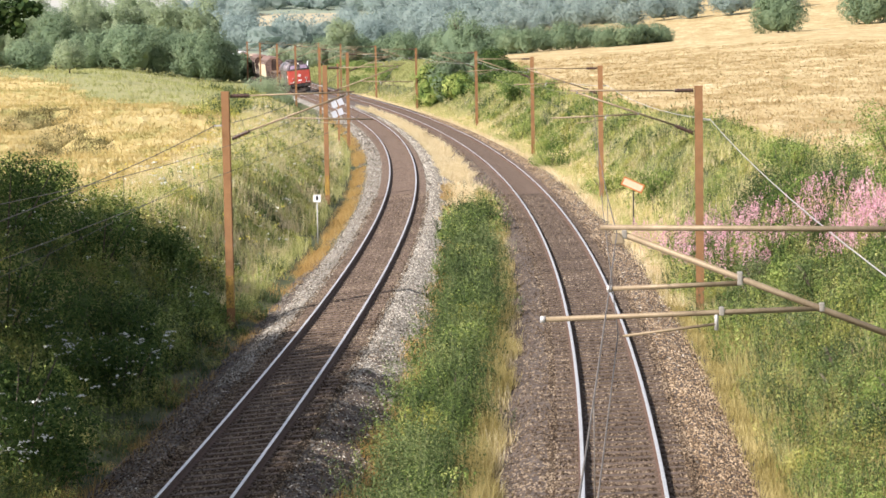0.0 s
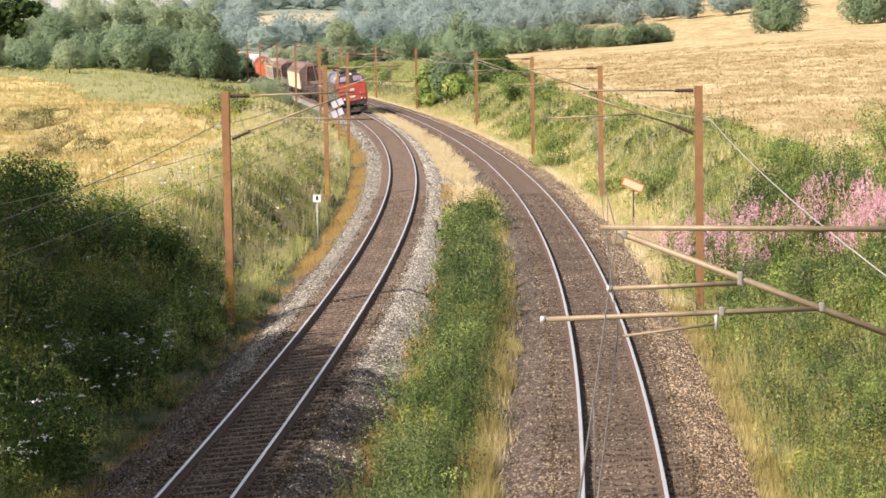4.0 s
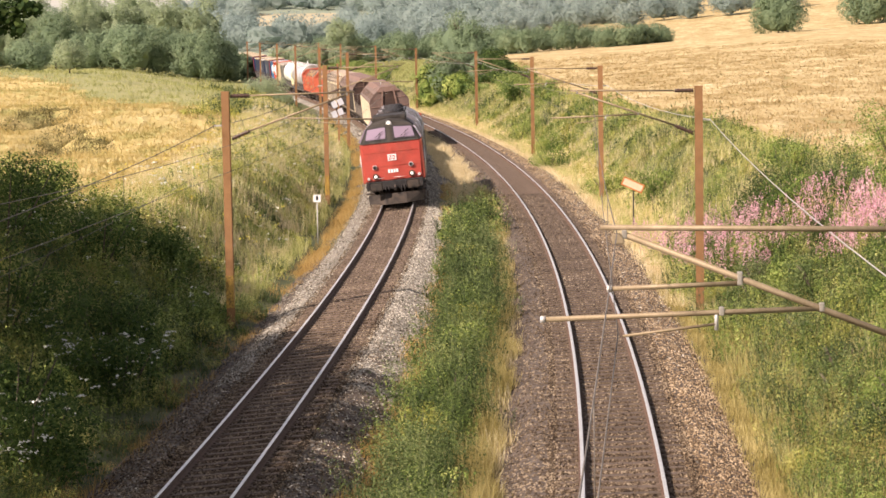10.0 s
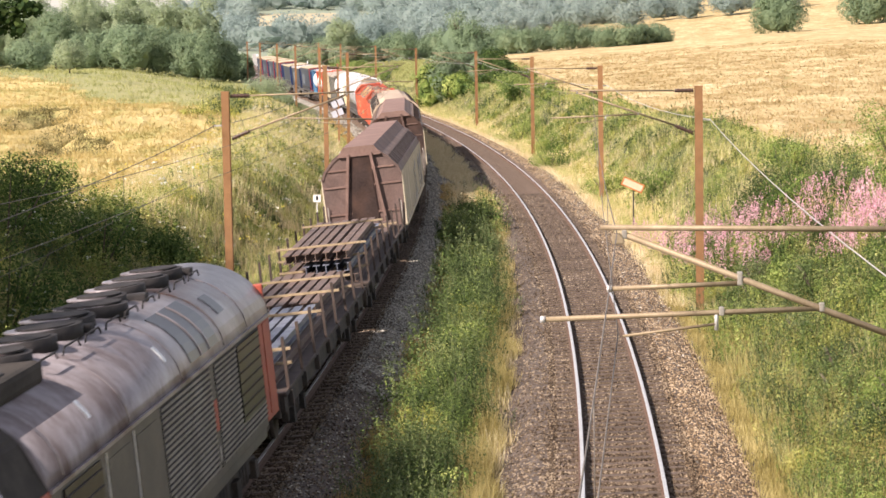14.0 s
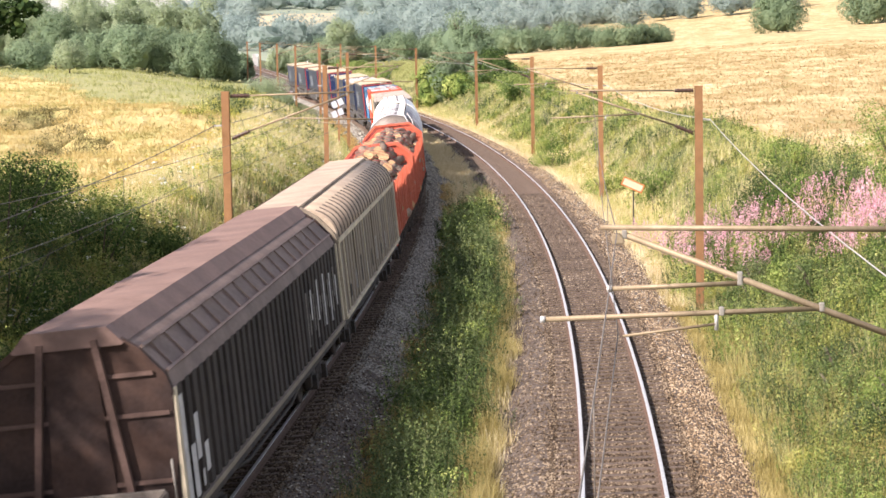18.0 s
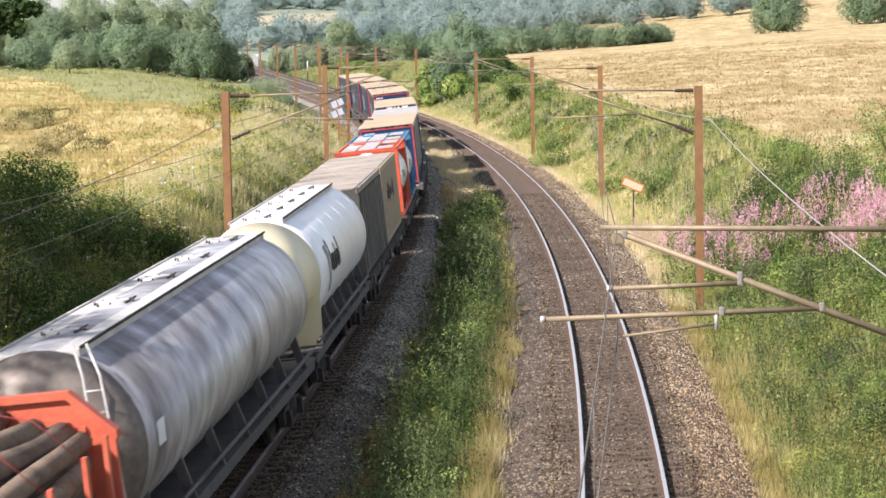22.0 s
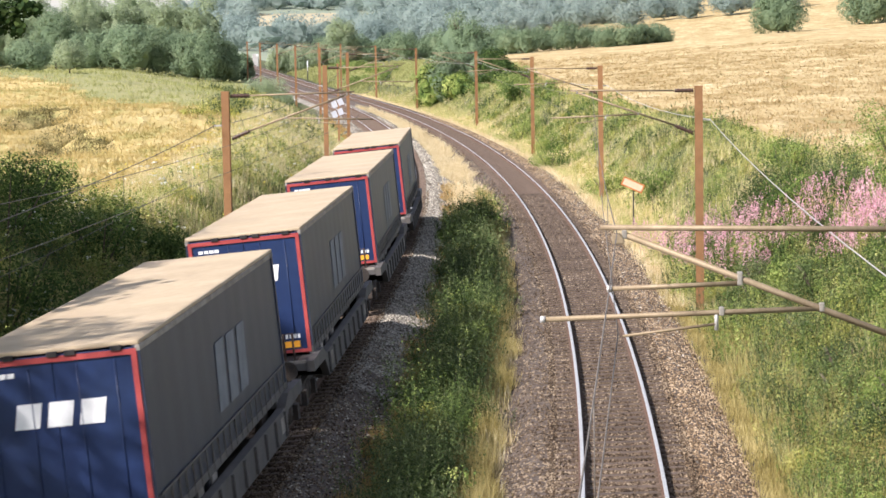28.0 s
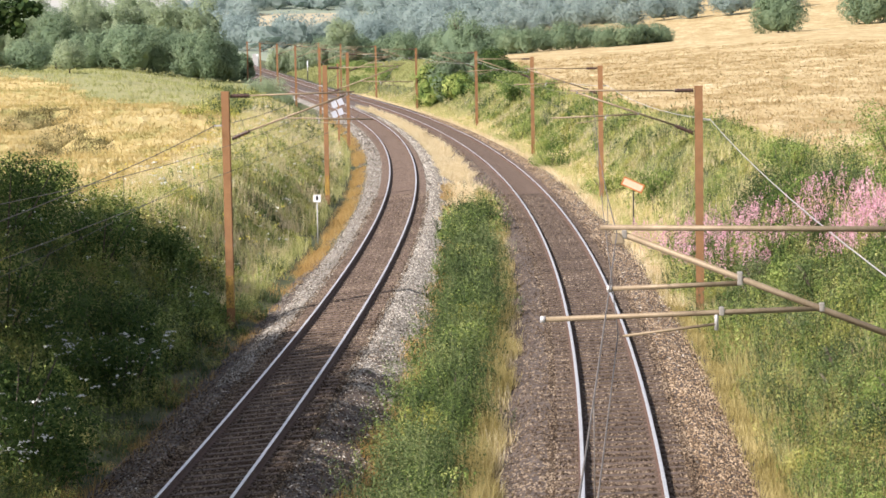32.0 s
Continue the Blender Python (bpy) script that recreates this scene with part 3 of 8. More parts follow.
def umbels(p, h, name, label, material, size=0.1):
    """Flat flower heads on thin stems."""
    n = len(p)
    hh = RNG.uniform(0.6, 1.1, n) * h
    top = p + np.stack([RNG.normal(0, 0.1, n), RNG.normal(0, 0.1, n), hh], -1)
    c = np.repeat(top, 5, 0) + RNG.normal(0, 1, (n * 5, 3)) * (size * 0.9, size * 0.9, size * 0.25)
    a, b = RNG.uniform(0, 6.28, n * 5), size * RNG.uniform(0.35, 0.8, n * 5)
    q = [c + np.stack([np.cos(a + k * 1.5708) * b, np.sin(a + k * 1.5708) * b, RNG.normal(0, 0.02, n * 5)], -1) for k in range(4)]
    v = np.stack(q, 1).reshape(-1, 3)
    return stuff(name, v, np.arange(len(v)).reshape(-1, 4), material, label, "flowers")


def spikes(p):
    """Pink flower spikes of fireweed, slender cones on leafy stems."""
    n, per = len(p), 26
    hh = RNG.uniform(0.95, 1.6, n)
    t = RNG.uniform(0.0, 1.0, (n, per))
    c = p[:, None] + np.zeros((n, per, 3))
    a = RNG.uniform(0, 6.28, (n, per))
    w = 0.075 * (1.1 - t)
    lean = RNG.normal(0, 0.09, (n, 1, 2))
    c[..., 0] += np.cos(a) * w + lean[..., 0] * t
    c[..., 1] += np.sin(a) * w + lean[..., 1] * t
    c[..., 2] += hh[:, None] * (0.62 + 0.38 * t)
    v, f = leaf_quads(c.reshape(-1, 3), 0.05, 0.8)
    return stuff("fireweed_flowers", v, f, M_PINK, "pink fireweed spikes on the grassy bank", "flowers")


def cloud(lobes, n, size, flat=1.0, jitter=0.33, centre=None):
    """Leaves on and in a set of lobes (x, y, z, radius)."""
    lobes = np.asarray(lobes, float)
    w = lobes[:, 3] ** 2
    k = RNG.choice(len(lobes), n, p=w / w.sum())
    d = unit(RNG.normal(size=(n, 3)))
    r = lobes[k, 3] * np.clip(RNG.normal(0.93, 0.12, n), 0.4, 1.2) * (1 + 0.18 * np.sin(d[:, 0] * 7 + k) * np.cos(d[:, 2] * 6 + k * 2))
    c = lobes[k, :3] + d * r[:, None] * (1, 1, flat)
    g = d + np.array([0, 0, 0.15])
    if centre is not None:
        g = g * 0.55 + unit(c - np.asarray(centre)) * 0.6
    return leaf_quads(c, size * RNG.uniform(0.6, 1.4, n), 0.7, 0.2, g, jitter)


def ball():
    bm = bmesh.new()
    bmesh.ops.create_icosphere(bm, subdivisions=2, radius=1.0)
    v = np.array([q.co for q in bm.verts])
    f = np.array([[q.index for q in p.verts] for p in bm.faces])
    bm.free()
    return v, f


BALL_V, BALL_F = ball()


def core(c, a, b):
    """An uneven dark mass of twigs and leaves inside a crown, a wide and b high."""
    d = BALL_V
    i = RNG.uniform(0, 9)
    bump = 1 + 0.16 * np.sin(d[:, 0] * 5 + i) * np.cos(d[:, 2] * 6 + i * 2) + 0.12 * np.sin(d[:, 1] * 9 + d[:, 0] * 7 + i * 3) + RNG.normal(0, 0.09, len(d))
    return np.asarray(c) + d * bump[:, None] * (a, a, b), BALL_F


def crown_lobes(base, height, width, count, low=0.25):
    """Lobes spread over a dome."""
    out = []
    mid, half = height * (0.5 + low * 0.5), height * (0.5 - low * 0.5)
    for i in range(count):
        u = -0.75 + 1.75 * (i + 0.5) / count
        a = i * 2.4 + RNG.uniform(-.4, .4)
        ring = math.sqrt(max(0.0, 1 - u * u))
        r = width * RNG.uniform(0.75, 1.3) * (0.72 / math.sqrt(count))
        w = (width * 0.5 - r * 0.75) * RNG.uniform(0.75, 1.1)
        out.append((base[0] + math.cos(a) * ring * w, base[1] + math.sin(a) * ring * w, base[2] + mid + u * (half - r * 0.5) * RNG.uniform(0.85, 1.06), r))
    return out


def leafy(base, height, width, count, low, leaves, leaf, jitter):
    """A crown: lobes of leaves round a core, all in triangles."""
    lobes = crown_lobes(base, height, width, count, low)
    mid, half = height * (0.5 + low * 0.5), height * (0.5 - low * 0.5)
    v0, f0 = core((base[0], base[1], base[2] + mid - half * 0.1), width * 0.31, half * 0.66)
    v1, f1 = cloud(lobes, leaves * 2, leaf, 1.0, jitter, (base[0], base[1], base[2] + mid - half * 0.3))
    f1 = f1[:, [0, 1, 3]] + len(v0)
    return np.concatenate([v0, v1]), np.concatenate([f0, f1]), lobes


def tree(name, x, y, height, width, leaves, leaf, material, label, category="tree", low=0.25, count=24, z=None):
    base = (x, y, float(land(x, y)) - 0.1 if z is None else z)
    root = empty(name, Matrix.Translation(base), label, category)
    v, f, lobes = leafy((0, 0, 0), height, width, count, low, leaves, leaf, 0.18)
    bm = bmesh.new()
    r = max(0.08, height * 0.022)
    rod(bm, [(0, 0, 0), (0.05, 0, height * 0.3), (-0.04, 0.05, height * 0.6), (0.02, 0, height * 0.85)], [r, r * 0.8, r * 0.5, r * 0.15], 8)
    for q in lobes[::2]:
        z0 = max(height * 0.12, q[2] - height * 0.18)
        rod(bm, [(0, 0, z0), (q[0] * 0.55, q[1] * 0.55, (z0 + q[2]) / 2 + 0.1), (q[0], q[1], q[2])], [r * 0.45, r * 0.3, r * 0.1], 6)
    part("trunk", bm, M_BARK, root, "branching bark trunk")
    part_np("crown", mesh_np("crown", v, f, material), root, "leafy uneven crown")
    return root


def shrub(x, y, h, w, leaves, leaf, material, label):
    base = (x, y, float(land(x, y)) - 0.1)
    root = empty("shrub", Matrix.Translation(base), label, "shrub", "shrubs on the banks")
    bm = bmesh.new()
    for i in range(5):
        a = i * 1.26
        rod(bm, [(0, 0, 0), (math.cos(a) * w * 0.15, math.sin(a) * w * 0.15, h * 0.4), (math.cos(a) * w * 0.3, math.sin(a) * w * 0.3, h * 0.8)],
            [0.04, 0.03, 0.01], 5)
    part("stem", bm, M_BARK, root)
    lobes = [(RNG.uniform(-.34, .34) * w, RNG.uniform(-.34, .34) * w, h * RNG.uniform(0.2, 0.8), w * RNG.uniform(0.13, 0.25)) for _ in range(15)]
    v, f = cloud(lobes, leaves * 2, leaf, 0.95, 0.6)
    part_np("foliage", mesh_np("foliage", v, f[:, [0, 1, 3]], material), root)
    return root


def wood(name, spots, material, leaves, leaf, label, count=20):
    """A wood: spots are rows of x, y, height, width."""
    vs, fs, k = [], [], 0
    for x, y, h, w in spots:
        z = float(land(x, y))
        v, f, _ = leafy((x, y, z - 0.5), h, w, count, 0.0, leaves, leaf * RNG.uniform(0.85, 1.15), 0.25)
        vs.append(v)
        fs.append(f + k)
        k += len(v)
    return stuff(name, np.concatenate(vs), np.concatenate(fs), material, label, "woodland")


def herbs(name, p, kinds, k, seed, r, h, stems, leaves, leaf, where):
    """A patchwork of herbs: kinds are rows of material, width and rise of the leaves, height, words."""
    kind = pick(p, k, seed, len(kinds))
    for i, (material, width, rise, tall, words) in enumerate(kinds):
        plants(name, p[kind == i], r, h * tall, stems, leaves, leaf, width, rise, material, words + " " + where)


def build_banks():
    nettle = (M_NETTLE, 0.55, -0.35, 1.0, "dark green nettles")
    herb = (M_HERB, 0.4, 0.0, 0.85, "yellow-green flowering herbs")
    sage = (M_SAGE, 0.28, 0.75, 1.05, "blue-green feathery mugwort")
    fresh = (M_FRESH, 0.5, -0.3, 1.0, "fresh green leafy herbs")
    # left bank: dark leafy weeds low down, herbs and grass in the sun
    p = spread(900, 39, 84, 3.6, 12.5, -1)
    herbs("low_bank_weeds", p, (fresh, nettle, fresh, herb), 0.55, 11, 0.45, 0.6, 18, 9, 0.09, "low on the shaded bank")
    p = spread(560, 39, 84, 3.9, 12.5, -1)
    herbs("bank_weeds", p, (fresh, sage, herb, fresh, herb, nettle, fresh), 0.55, 1, 0.8, 1.5, 64, 15, 0.1, "on the shaded bank")
    p = spread(330, 78, 150, 3.8, 8.6, -1)
    herbs("bank_weeds", patchy(p, 0.6, 5, -0.3), (sage, herb, fresh, herb), 0.5, 17, 0.75, 1.0, 36, 12, 0.085, "on the sunlit bank")
    p = spread(300, 150, 300, 4.0, 14, -1)
    herbs("bank_weeds", patchy(p, 0.3, 5, -0.1), (sage, herb, sage, herb), 0.3, 27, 1.1, 1.0, 26, 10, 0.09, "on the far bank")
    p = spread(420, 38.5, 80, 2.9, 4.2, -1)
    herbs("verge_weeds", patchy(p, 0.6, 25, -0.3), (nettle, herb, sage), 0.6, 8, 0.35, 0.5, 20, 11, 0.07, "at the foot of the bank")
    p = spread(620, 40, 62, 3.4, 9, -1)
    umbels(patchy(p, 0.5, 44, 0.1), 1.35, "umbels", "white umbel flowers in the shade of the bank", M_WHITE, 0.07)
    p = spread(21000, 76, 235, 3.4, 10.5, -1)
    tufts("bank_grass", patchy(p, 0.4, 4, -0.4), 0.7, 0.02, 6, 0.45, M_GRASS, "tall yellow-green grass on the bank", "grass", plain=True)
    p = spread(7000, 150, 480, 4.5, 60, -1, 1.1)
    p = p[(p[:, 1] > crop_end(track_l(p[:, 1]) - p[:, 0]) - 8) & (np.abs(p[:, 0]) < 0.2 * p[:, 1])]
    tufts("meadow_grass", p, 0.6, 0.045, 6, 0.5, M_VALLEY, "light green meadow grass", "grass", 0.3, True)
    p = spread(11000, 76, 235, 3.8, 10.5, -1)
    tufts("pale_bank_grass", patchy(p, 0.55, 14, -0.2), 0.85, 0.018, 7, 0.5, M_DRY, "pale dry seed heads among the bank grass", "grass", plain=True)
    p = np.stack([RNG.uniform(-29, -16, 13000), RNG.uniform(118, 164, 13000)], -1)
    p = np.column_stack([p, land(p[:, 0], p[:, 1])])[dip(p[:, 0], p[:, 1]) > 0.25]
    tufts("hollow_grass", p, 0.4 + 0.3 * wave(p[:, 0], p[:, 1], 1.4, 2), 0.045, 8, 1.5, M_OLIVE, "olive stalks in trampled hollows of the field, darkened like their shade", "grass", 0.25, True)
    p = spread(1000, 40, 170, 3.8, 10, -1)
    umbels(patchy(p, 0.35, 6, 0.3), 1.2, "umbels", "white umbel flowers among bank weeds", M_WHITE, 0.06)
    p = spread(800, 80, 200, 4.5, 11, -1)
    umbels(patchy(p, 0.3, 9, 0.3), 1.0, "yellow_flowers", "yellow flower heads among bank grass", M_YELLOW, 0.06)
    # withered edges along the ballast
    p = np.concatenate([patchy(spread(2600, 40, 88, 2.4, 3.7, -1), 0.45, 3, 0.25), patchy(spread(6500, 88, 240, 2.3, 3.2, -1), 0.3, 7, -0.4)])
    tufts("withered_edge", p, 0.32, 0.018, 6, 0.7, M_ORANGE, "orange withered grass beside the ballast", "grass", plain=True)
    # strip between the tracks
    p = spread(560, 38, 108, 0.395, 0.605, 0, 1.2)
    herbs("low_strip_weeds", p, (nettle, sage, nettle), 0.7, 13, 0.36, 0.6, 18, 10, 0.085, "low between the tracks")
    p = spread(340, 38, 108, 0.42, 0.595, 0, 1.2)
    herbs("strip_weeds", p, (sage, nettle, fresh, nettle, sage, nettle), 0.9, 3, 0.55, 1.6, 56, 14, 0.095, "between the tracks")
    p = spread(300, 38, 112, 0.395, 0.65, 0, 1.2)
    tufts("strip_grass", patchy(p, 0.7, 9, 0.2), 1.1, 0.014, 7, 0.4, M_GRASS, "rough grass between the tracks", "grass", plain=True)
    p = spread(2600, 38, 130, 0.345, 0.405, 0, 1.2)
    tufts("strip_edge", patchy(p, 0.5, 5, -0.4), 0.5, 0.018, 6, 0.6, M_ORANGE, "withered grass at the strip's edge", "grass", plain=True)
    p = spread(6500, 38, 125, 0.605, 0.665, 0, 1.2)
    tufts("strip_tawny", patchy(p, 0.4, 58, -0.2), 0.8, 0.016, 7, 0.45, M_TAWNY, "tawny dry grass at the strip's edge", "grass", plain=True)
    p = np.concatenate([spread(700, 38, 130, 0.63, 0.685, 0, 1.2), spread(9000, 103, 260, 0.38, 0.66, 0, 1.2)])
    tufts("strip_dry", patchy(p, 0.3, 8, -0.5), 0.5, 0.024, 7, 0.6, M_DRY, "pale dry grass between the tracks", "grass", plain=True)
    # right side: pale dry edge, bank grass, herbs, flowers
    p = np.concatenate([spread(6000, 74, 330, 2.6, 4.6, 1), spread(9000, 84, 330, 3.0, 6.2, 1)])
    tufts("dry_edge", patchy(p, 0.25, 2, -0.7), 0.38, 0.026, 7, 0.6, M_DRY, "pale dry grass beside the ballast", "grass", plain=True)
    p = spread(2600, 39, 84, 2.6, 3.15, 1)
    tufts("tawny_edge", patchy(p, 0.5, 12, -0.7), 0.3, 0.02, 7, 0.6, M_TAWNY, "short tawny grass beside the ballast", "grass", plain=True)
    p = spread(9000, 80, 300, 4.0, 11, 1)
    tufts("pale_slope_grass", patchy(p, 0.5, 21, 0.3), 0.75, 0.018, 7, 0.5, M_DRY, "pale dry seed heads on the grassy slope", "grass", plain=True)
    p = spread(620, 39, 92, 3.2, 10.5, 1)
    herbs("low_slope_weeds", p, (herb, fresh, nettle, herb), 0.7, 35, 0.45, 0.5, 18, 10, 0.085, "low on the slope")
    p = spread(560, 40, 92, 3.7, 10.5, 1)
    herbs("slope_weeds", patchy(p, 0.55, 62, -0.5), (sage, fresh, nettle, fresh, sage, herb), 0.8, 33, 0.8, 1.5, 64, 15, 0.095, "on the slope")
    p = spread(560, 88, 240, 5.0, 12.0, 1)
    herbs("slope_weeds", patchy(p, 0.35, 41, -0.3), (herb, fresh, sage, herb, fresh), 0.3, 37, 1.0, 1.0, 34, 11, 0.085, "on the far slope")
    p = np.concatenate([spread(3600, 40, 84, 3.5, 9.5, 1), spread(2200, 40, 66, 3.3, 5.6, 1)])
    tufts("tawny_slope_grass", patchy(p, 0.7, 51, 0.0), 0.75, 0.013, 8, 0.5, M_TAWNY, "tawny dry grass on the slope", "grass", plain=True)
    p = np.concatenate([spread(17000, 70, 300, 3.15, 11.5, 1), spread(2400, 39, 72, 3.2, 11.5, 1)])
    tufts("slope_grass", patchy(p, 0.6, 19, -0.6), 0.75, 0.02, 6, 0.5, M_GRASS, "sunlit yellow-green grass on the slope", "grass", plain=True)
    p = patchy(spread(340, 57, 93, -2.0, 2.3, 1, 1.1), 0.5, 13, -0.2)
    p = np.repeat(p, 8, 0)
    p[:, 0] += 4.3 + (89 - p[:, 1]) * 0.27 + RNG.normal(0, 0.22, len(p))
    p[:, 1] += RNG.normal(0, 0.3, len(p))
    p[:, 2] = land(p[:, 0], p[:, 1])
    spikes(p)


def build_meadow():
    n = 9000
    y = RNG.uniform(235, 500, n)
    x = track_r(y) + 4.5 + 34 * RNG.uniform(0, 1, n) ** 1.4
    p = np.stack([x, y, land(x, y)], -1)[x < 12]
    tufts("valley_grass", p, 0.8, 0.05, 6, 0.6, M_VALLEY, "rough green grass beyond the second track", "grass", 0.35, True)
    for i in range(26):
        y = 205 + i * 11 + RNG.uniform(-3, 3)
        x = float(track_r(y)) + RNG.uniform(7, 16)
        if abs(x) < 0.1 * y:
            shrub(x, y, RNG.uniform(1.0, 2.2), RNG.uniform(2.4, 4.2), 900, 0.26, M_WEED, "low green shrub beside the railway")


def build_fields():
    p = spread(26000, 62, 290, 7.6, 62, -1, 1.15)
    p = p[(track_l(p[:, 1]) - p[:, 0] > 7.4 + 2.2 * smooth(130, 190, p[:, 1])) & (np.abs(p[:, 0]) < 0.2 * p[:, 1] + 2) & (p[:, 1] < crop_end(track_l(p[:, 1]) - p[:, 0]) + RNG.normal(0, 6, len(p))) & (dip(p[:, 0], p[:, 1]) + RNG.normal(0, 0.1, len(p)) < 0.35)]
    tufts("left_crop", p, 0.45 + 0.22 * wave(p[:, 0], p[:, 1] * 0.4, 0.9, 3), 0.07, 7, 1.7, M_STALKL, "ripe golden cereal crop with green patches", "crop field", 0.3, True)
    p = spread(26000, 80, 420, 8.2, 90, 1, 1.1)
    p = p[(p[:, 0] < 0.2 * p[:, 1] + 3) & (p[:, 0] - track_r(p[:, 1]) > 8.2 + 2 * smooth(120, 200, p[:, 1]))]
    tufts("right_crop", p, 0.36 + 0.2 * wave(p[:, 0], p[:, 1] * 0.35, 0.8, 5), 0.08, 6, 2.0, M_STALK, "ripe golden cereal crop on a gentle hill", "crop field", 0.35, True)


def crown_to(x, y, top):
    """Height of a tree whose top is at the level top."""
    return top - float(land(x, y))


def build_trees():
    # shrubs on the left bank's top
    for x, y, h, w, m in ((-9.6, 52, 2.6, 3.4, M_BUSH), (-11.2, 60, 3.0, 4.2, M_BUSH), (-9.2, 64, 2.3, 3.2, M_BUSH), (-12.6, 68, 3.2, 4.6, M_BUSH),
                          (-10.6, 73, 2.2, 3.4, M_BUSH), (-13.8, 78, 2.6, 4.0, M_BUSH), (-8.4, 47, 2.2, 2.8, M_BUSH), (-9.4, 78, 1.5, 2.8, M_BUSH),
                          (-15.5, 90, 2.0, 3.4, M_FRESH), (-8.0, 58, 1.7, 2.6, M_BUSH)):
        shrub(x, y, h, w, 3200, 0.12, m, "dense dark green shrub on the cutting's bank")
    for x, y, h, w in ((1.55, 106, 1.3, 2.6), (1.0, 102, 1.1, 2.2), (1.7, 99, 1.0, 2.0), (0.6, 97, 0.9, 1.8)):
        shrub(x, y, h, w, 1800, 0.1, M_FRESH, "low leafy green shrub between the tracks")
    for i in range(9):
        y = 43 + 2.7 * i + RNG.uniform(-.6, .6)
        x = float(track_l(y)) - RNG.uniform(4.6, 6.4)
        shrub(x, y, RNG.uniform(0.8, 1.2), RNG.uniform(1.4, 2.1), 1500, 0.09, (M_NETTLE, M_FRESH)[i % 2], "low dark weed clump at the foot of the bank")
    for i in range(22):
        y = 43 + 2.3 * i + RNG.uniform(-1, 1)
        x = float(track_r(y)) + RNG.uniform(5.2, 9.0)
        shrub(x, y, RNG.uniform(0.8, 1.4), RNG.uniform(1.3, 2.2), 1500, 0.08, (M_SAGE, M_FRESH, M_NETTLE)[i % 3], "low leafy weed clump on the grassy slope")
    for i in range(9):
        y = 43 + 6.4 * i + RNG.uniform(-1, 1)
        x = float(track_l(y)) + RNG.uniform(0.46, 0.58) * float(track_r(y) - track_l(y))
        shrub(x, y, RNG.uniform(0.9, 1.35), RNG.uniform(1.0, 1.6), 1300, 0.08, (M_FRESH, M_HERB, M_NETTLE)[i % 3], "low leafy weed clump between the tracks")
    for x, y, h, w in ((13.8, 66, 1.6, 2.8), (12.4, 60, 1.4, 2.4), (14.8, 74, 1.8, 3.0), (11.0, 72, 1.2, 2.2), (12.7, 84, 1.6, 2.6), (18.6, 98, 2.4, 3.4),
                       (13.9, 95, 1.4, 2.6), (10.3, 112, 1.5, 3.0), (8.7, 124, 1.5, 3.0), (6.9, 150, 1.5, 3.2), (7.4, 165, 1.8, 3.4), (6.2, 185, 2.0, 3.6)):
        shrub(x, y, h, w, 2600, 0.11, M_FRESH, "leafy green shrub on the grassy bank")
    for x, y, h, w in ((-20.6, 288, 3.0, 4.4), (-22.6, 294, 2.6, 4.0), (-18.4, 280, 1.6, 3.0)):
        shrub(x, y, h, w, 2200, 0.2, M_WOOD, "light green willow scrub beside the line")
    # tall thicket beside the second track
    for x, y, top, w, m, label in ((2.2, 266, 10.4, 5.6, M_TREE, "tall dark green bushy tree beside the railway"), (4.2, 263, 9.2, 5.0, M_TREE, "dark green bushy tree beside the railway"),
                                   (5.9, 259, 6.4, 4.2, M_BUSH, "very dark green bush beside the railway"), (7.0, 255, 5.0, 3.4, M_BUSH, "very dark green bush beside the railway"),
                                   (0.3, 262, 6.4, 4.6, M_TREE, "dark green bushy tree beside the railway"), (-0.9, 262, 4.6, 4.4, M_FRESH, "pale green willow bush beside the railway"),
                                   (2.0, 255, 3.6, 4.2, M_FRESH, "light green willow bush beside the railway")):
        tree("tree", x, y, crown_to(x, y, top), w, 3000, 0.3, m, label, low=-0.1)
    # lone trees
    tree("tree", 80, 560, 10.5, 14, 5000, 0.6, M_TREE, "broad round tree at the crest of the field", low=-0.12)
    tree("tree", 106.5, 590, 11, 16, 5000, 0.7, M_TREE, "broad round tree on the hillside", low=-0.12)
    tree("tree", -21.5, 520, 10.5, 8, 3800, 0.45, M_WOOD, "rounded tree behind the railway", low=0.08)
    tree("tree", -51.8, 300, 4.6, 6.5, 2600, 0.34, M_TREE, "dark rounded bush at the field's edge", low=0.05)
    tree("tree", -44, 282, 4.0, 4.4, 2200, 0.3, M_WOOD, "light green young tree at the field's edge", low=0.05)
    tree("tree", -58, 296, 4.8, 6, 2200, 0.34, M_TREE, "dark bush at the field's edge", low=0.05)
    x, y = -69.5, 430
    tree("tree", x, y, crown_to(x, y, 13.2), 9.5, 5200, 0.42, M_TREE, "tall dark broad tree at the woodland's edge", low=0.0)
    # wood behind the left field: broad crowns in front, slim tall ones behind
    def at(x, y, top, w):
        return x, y, crown_to(x, y, top) + 0.5, w
    spots = [at(x, 420 + RNG.uniform(-4, 4), top, w) for x, top, w in ((-62.5, 8.6, 10), (-58, 9.6, 11.5), (-53.4, 10.2, 12), (-48.8, 9.6, 11), (-44.6, 8.6, 10), (-41.2, 8.8, 10), (-38.2, 7.0, 7))]
    spots += [at(-36.0, 428, 4.6, 5.4)]
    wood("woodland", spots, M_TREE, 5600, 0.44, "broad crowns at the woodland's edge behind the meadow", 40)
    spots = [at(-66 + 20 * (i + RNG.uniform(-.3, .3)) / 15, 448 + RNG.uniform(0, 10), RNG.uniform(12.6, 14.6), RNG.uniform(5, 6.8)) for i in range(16)]
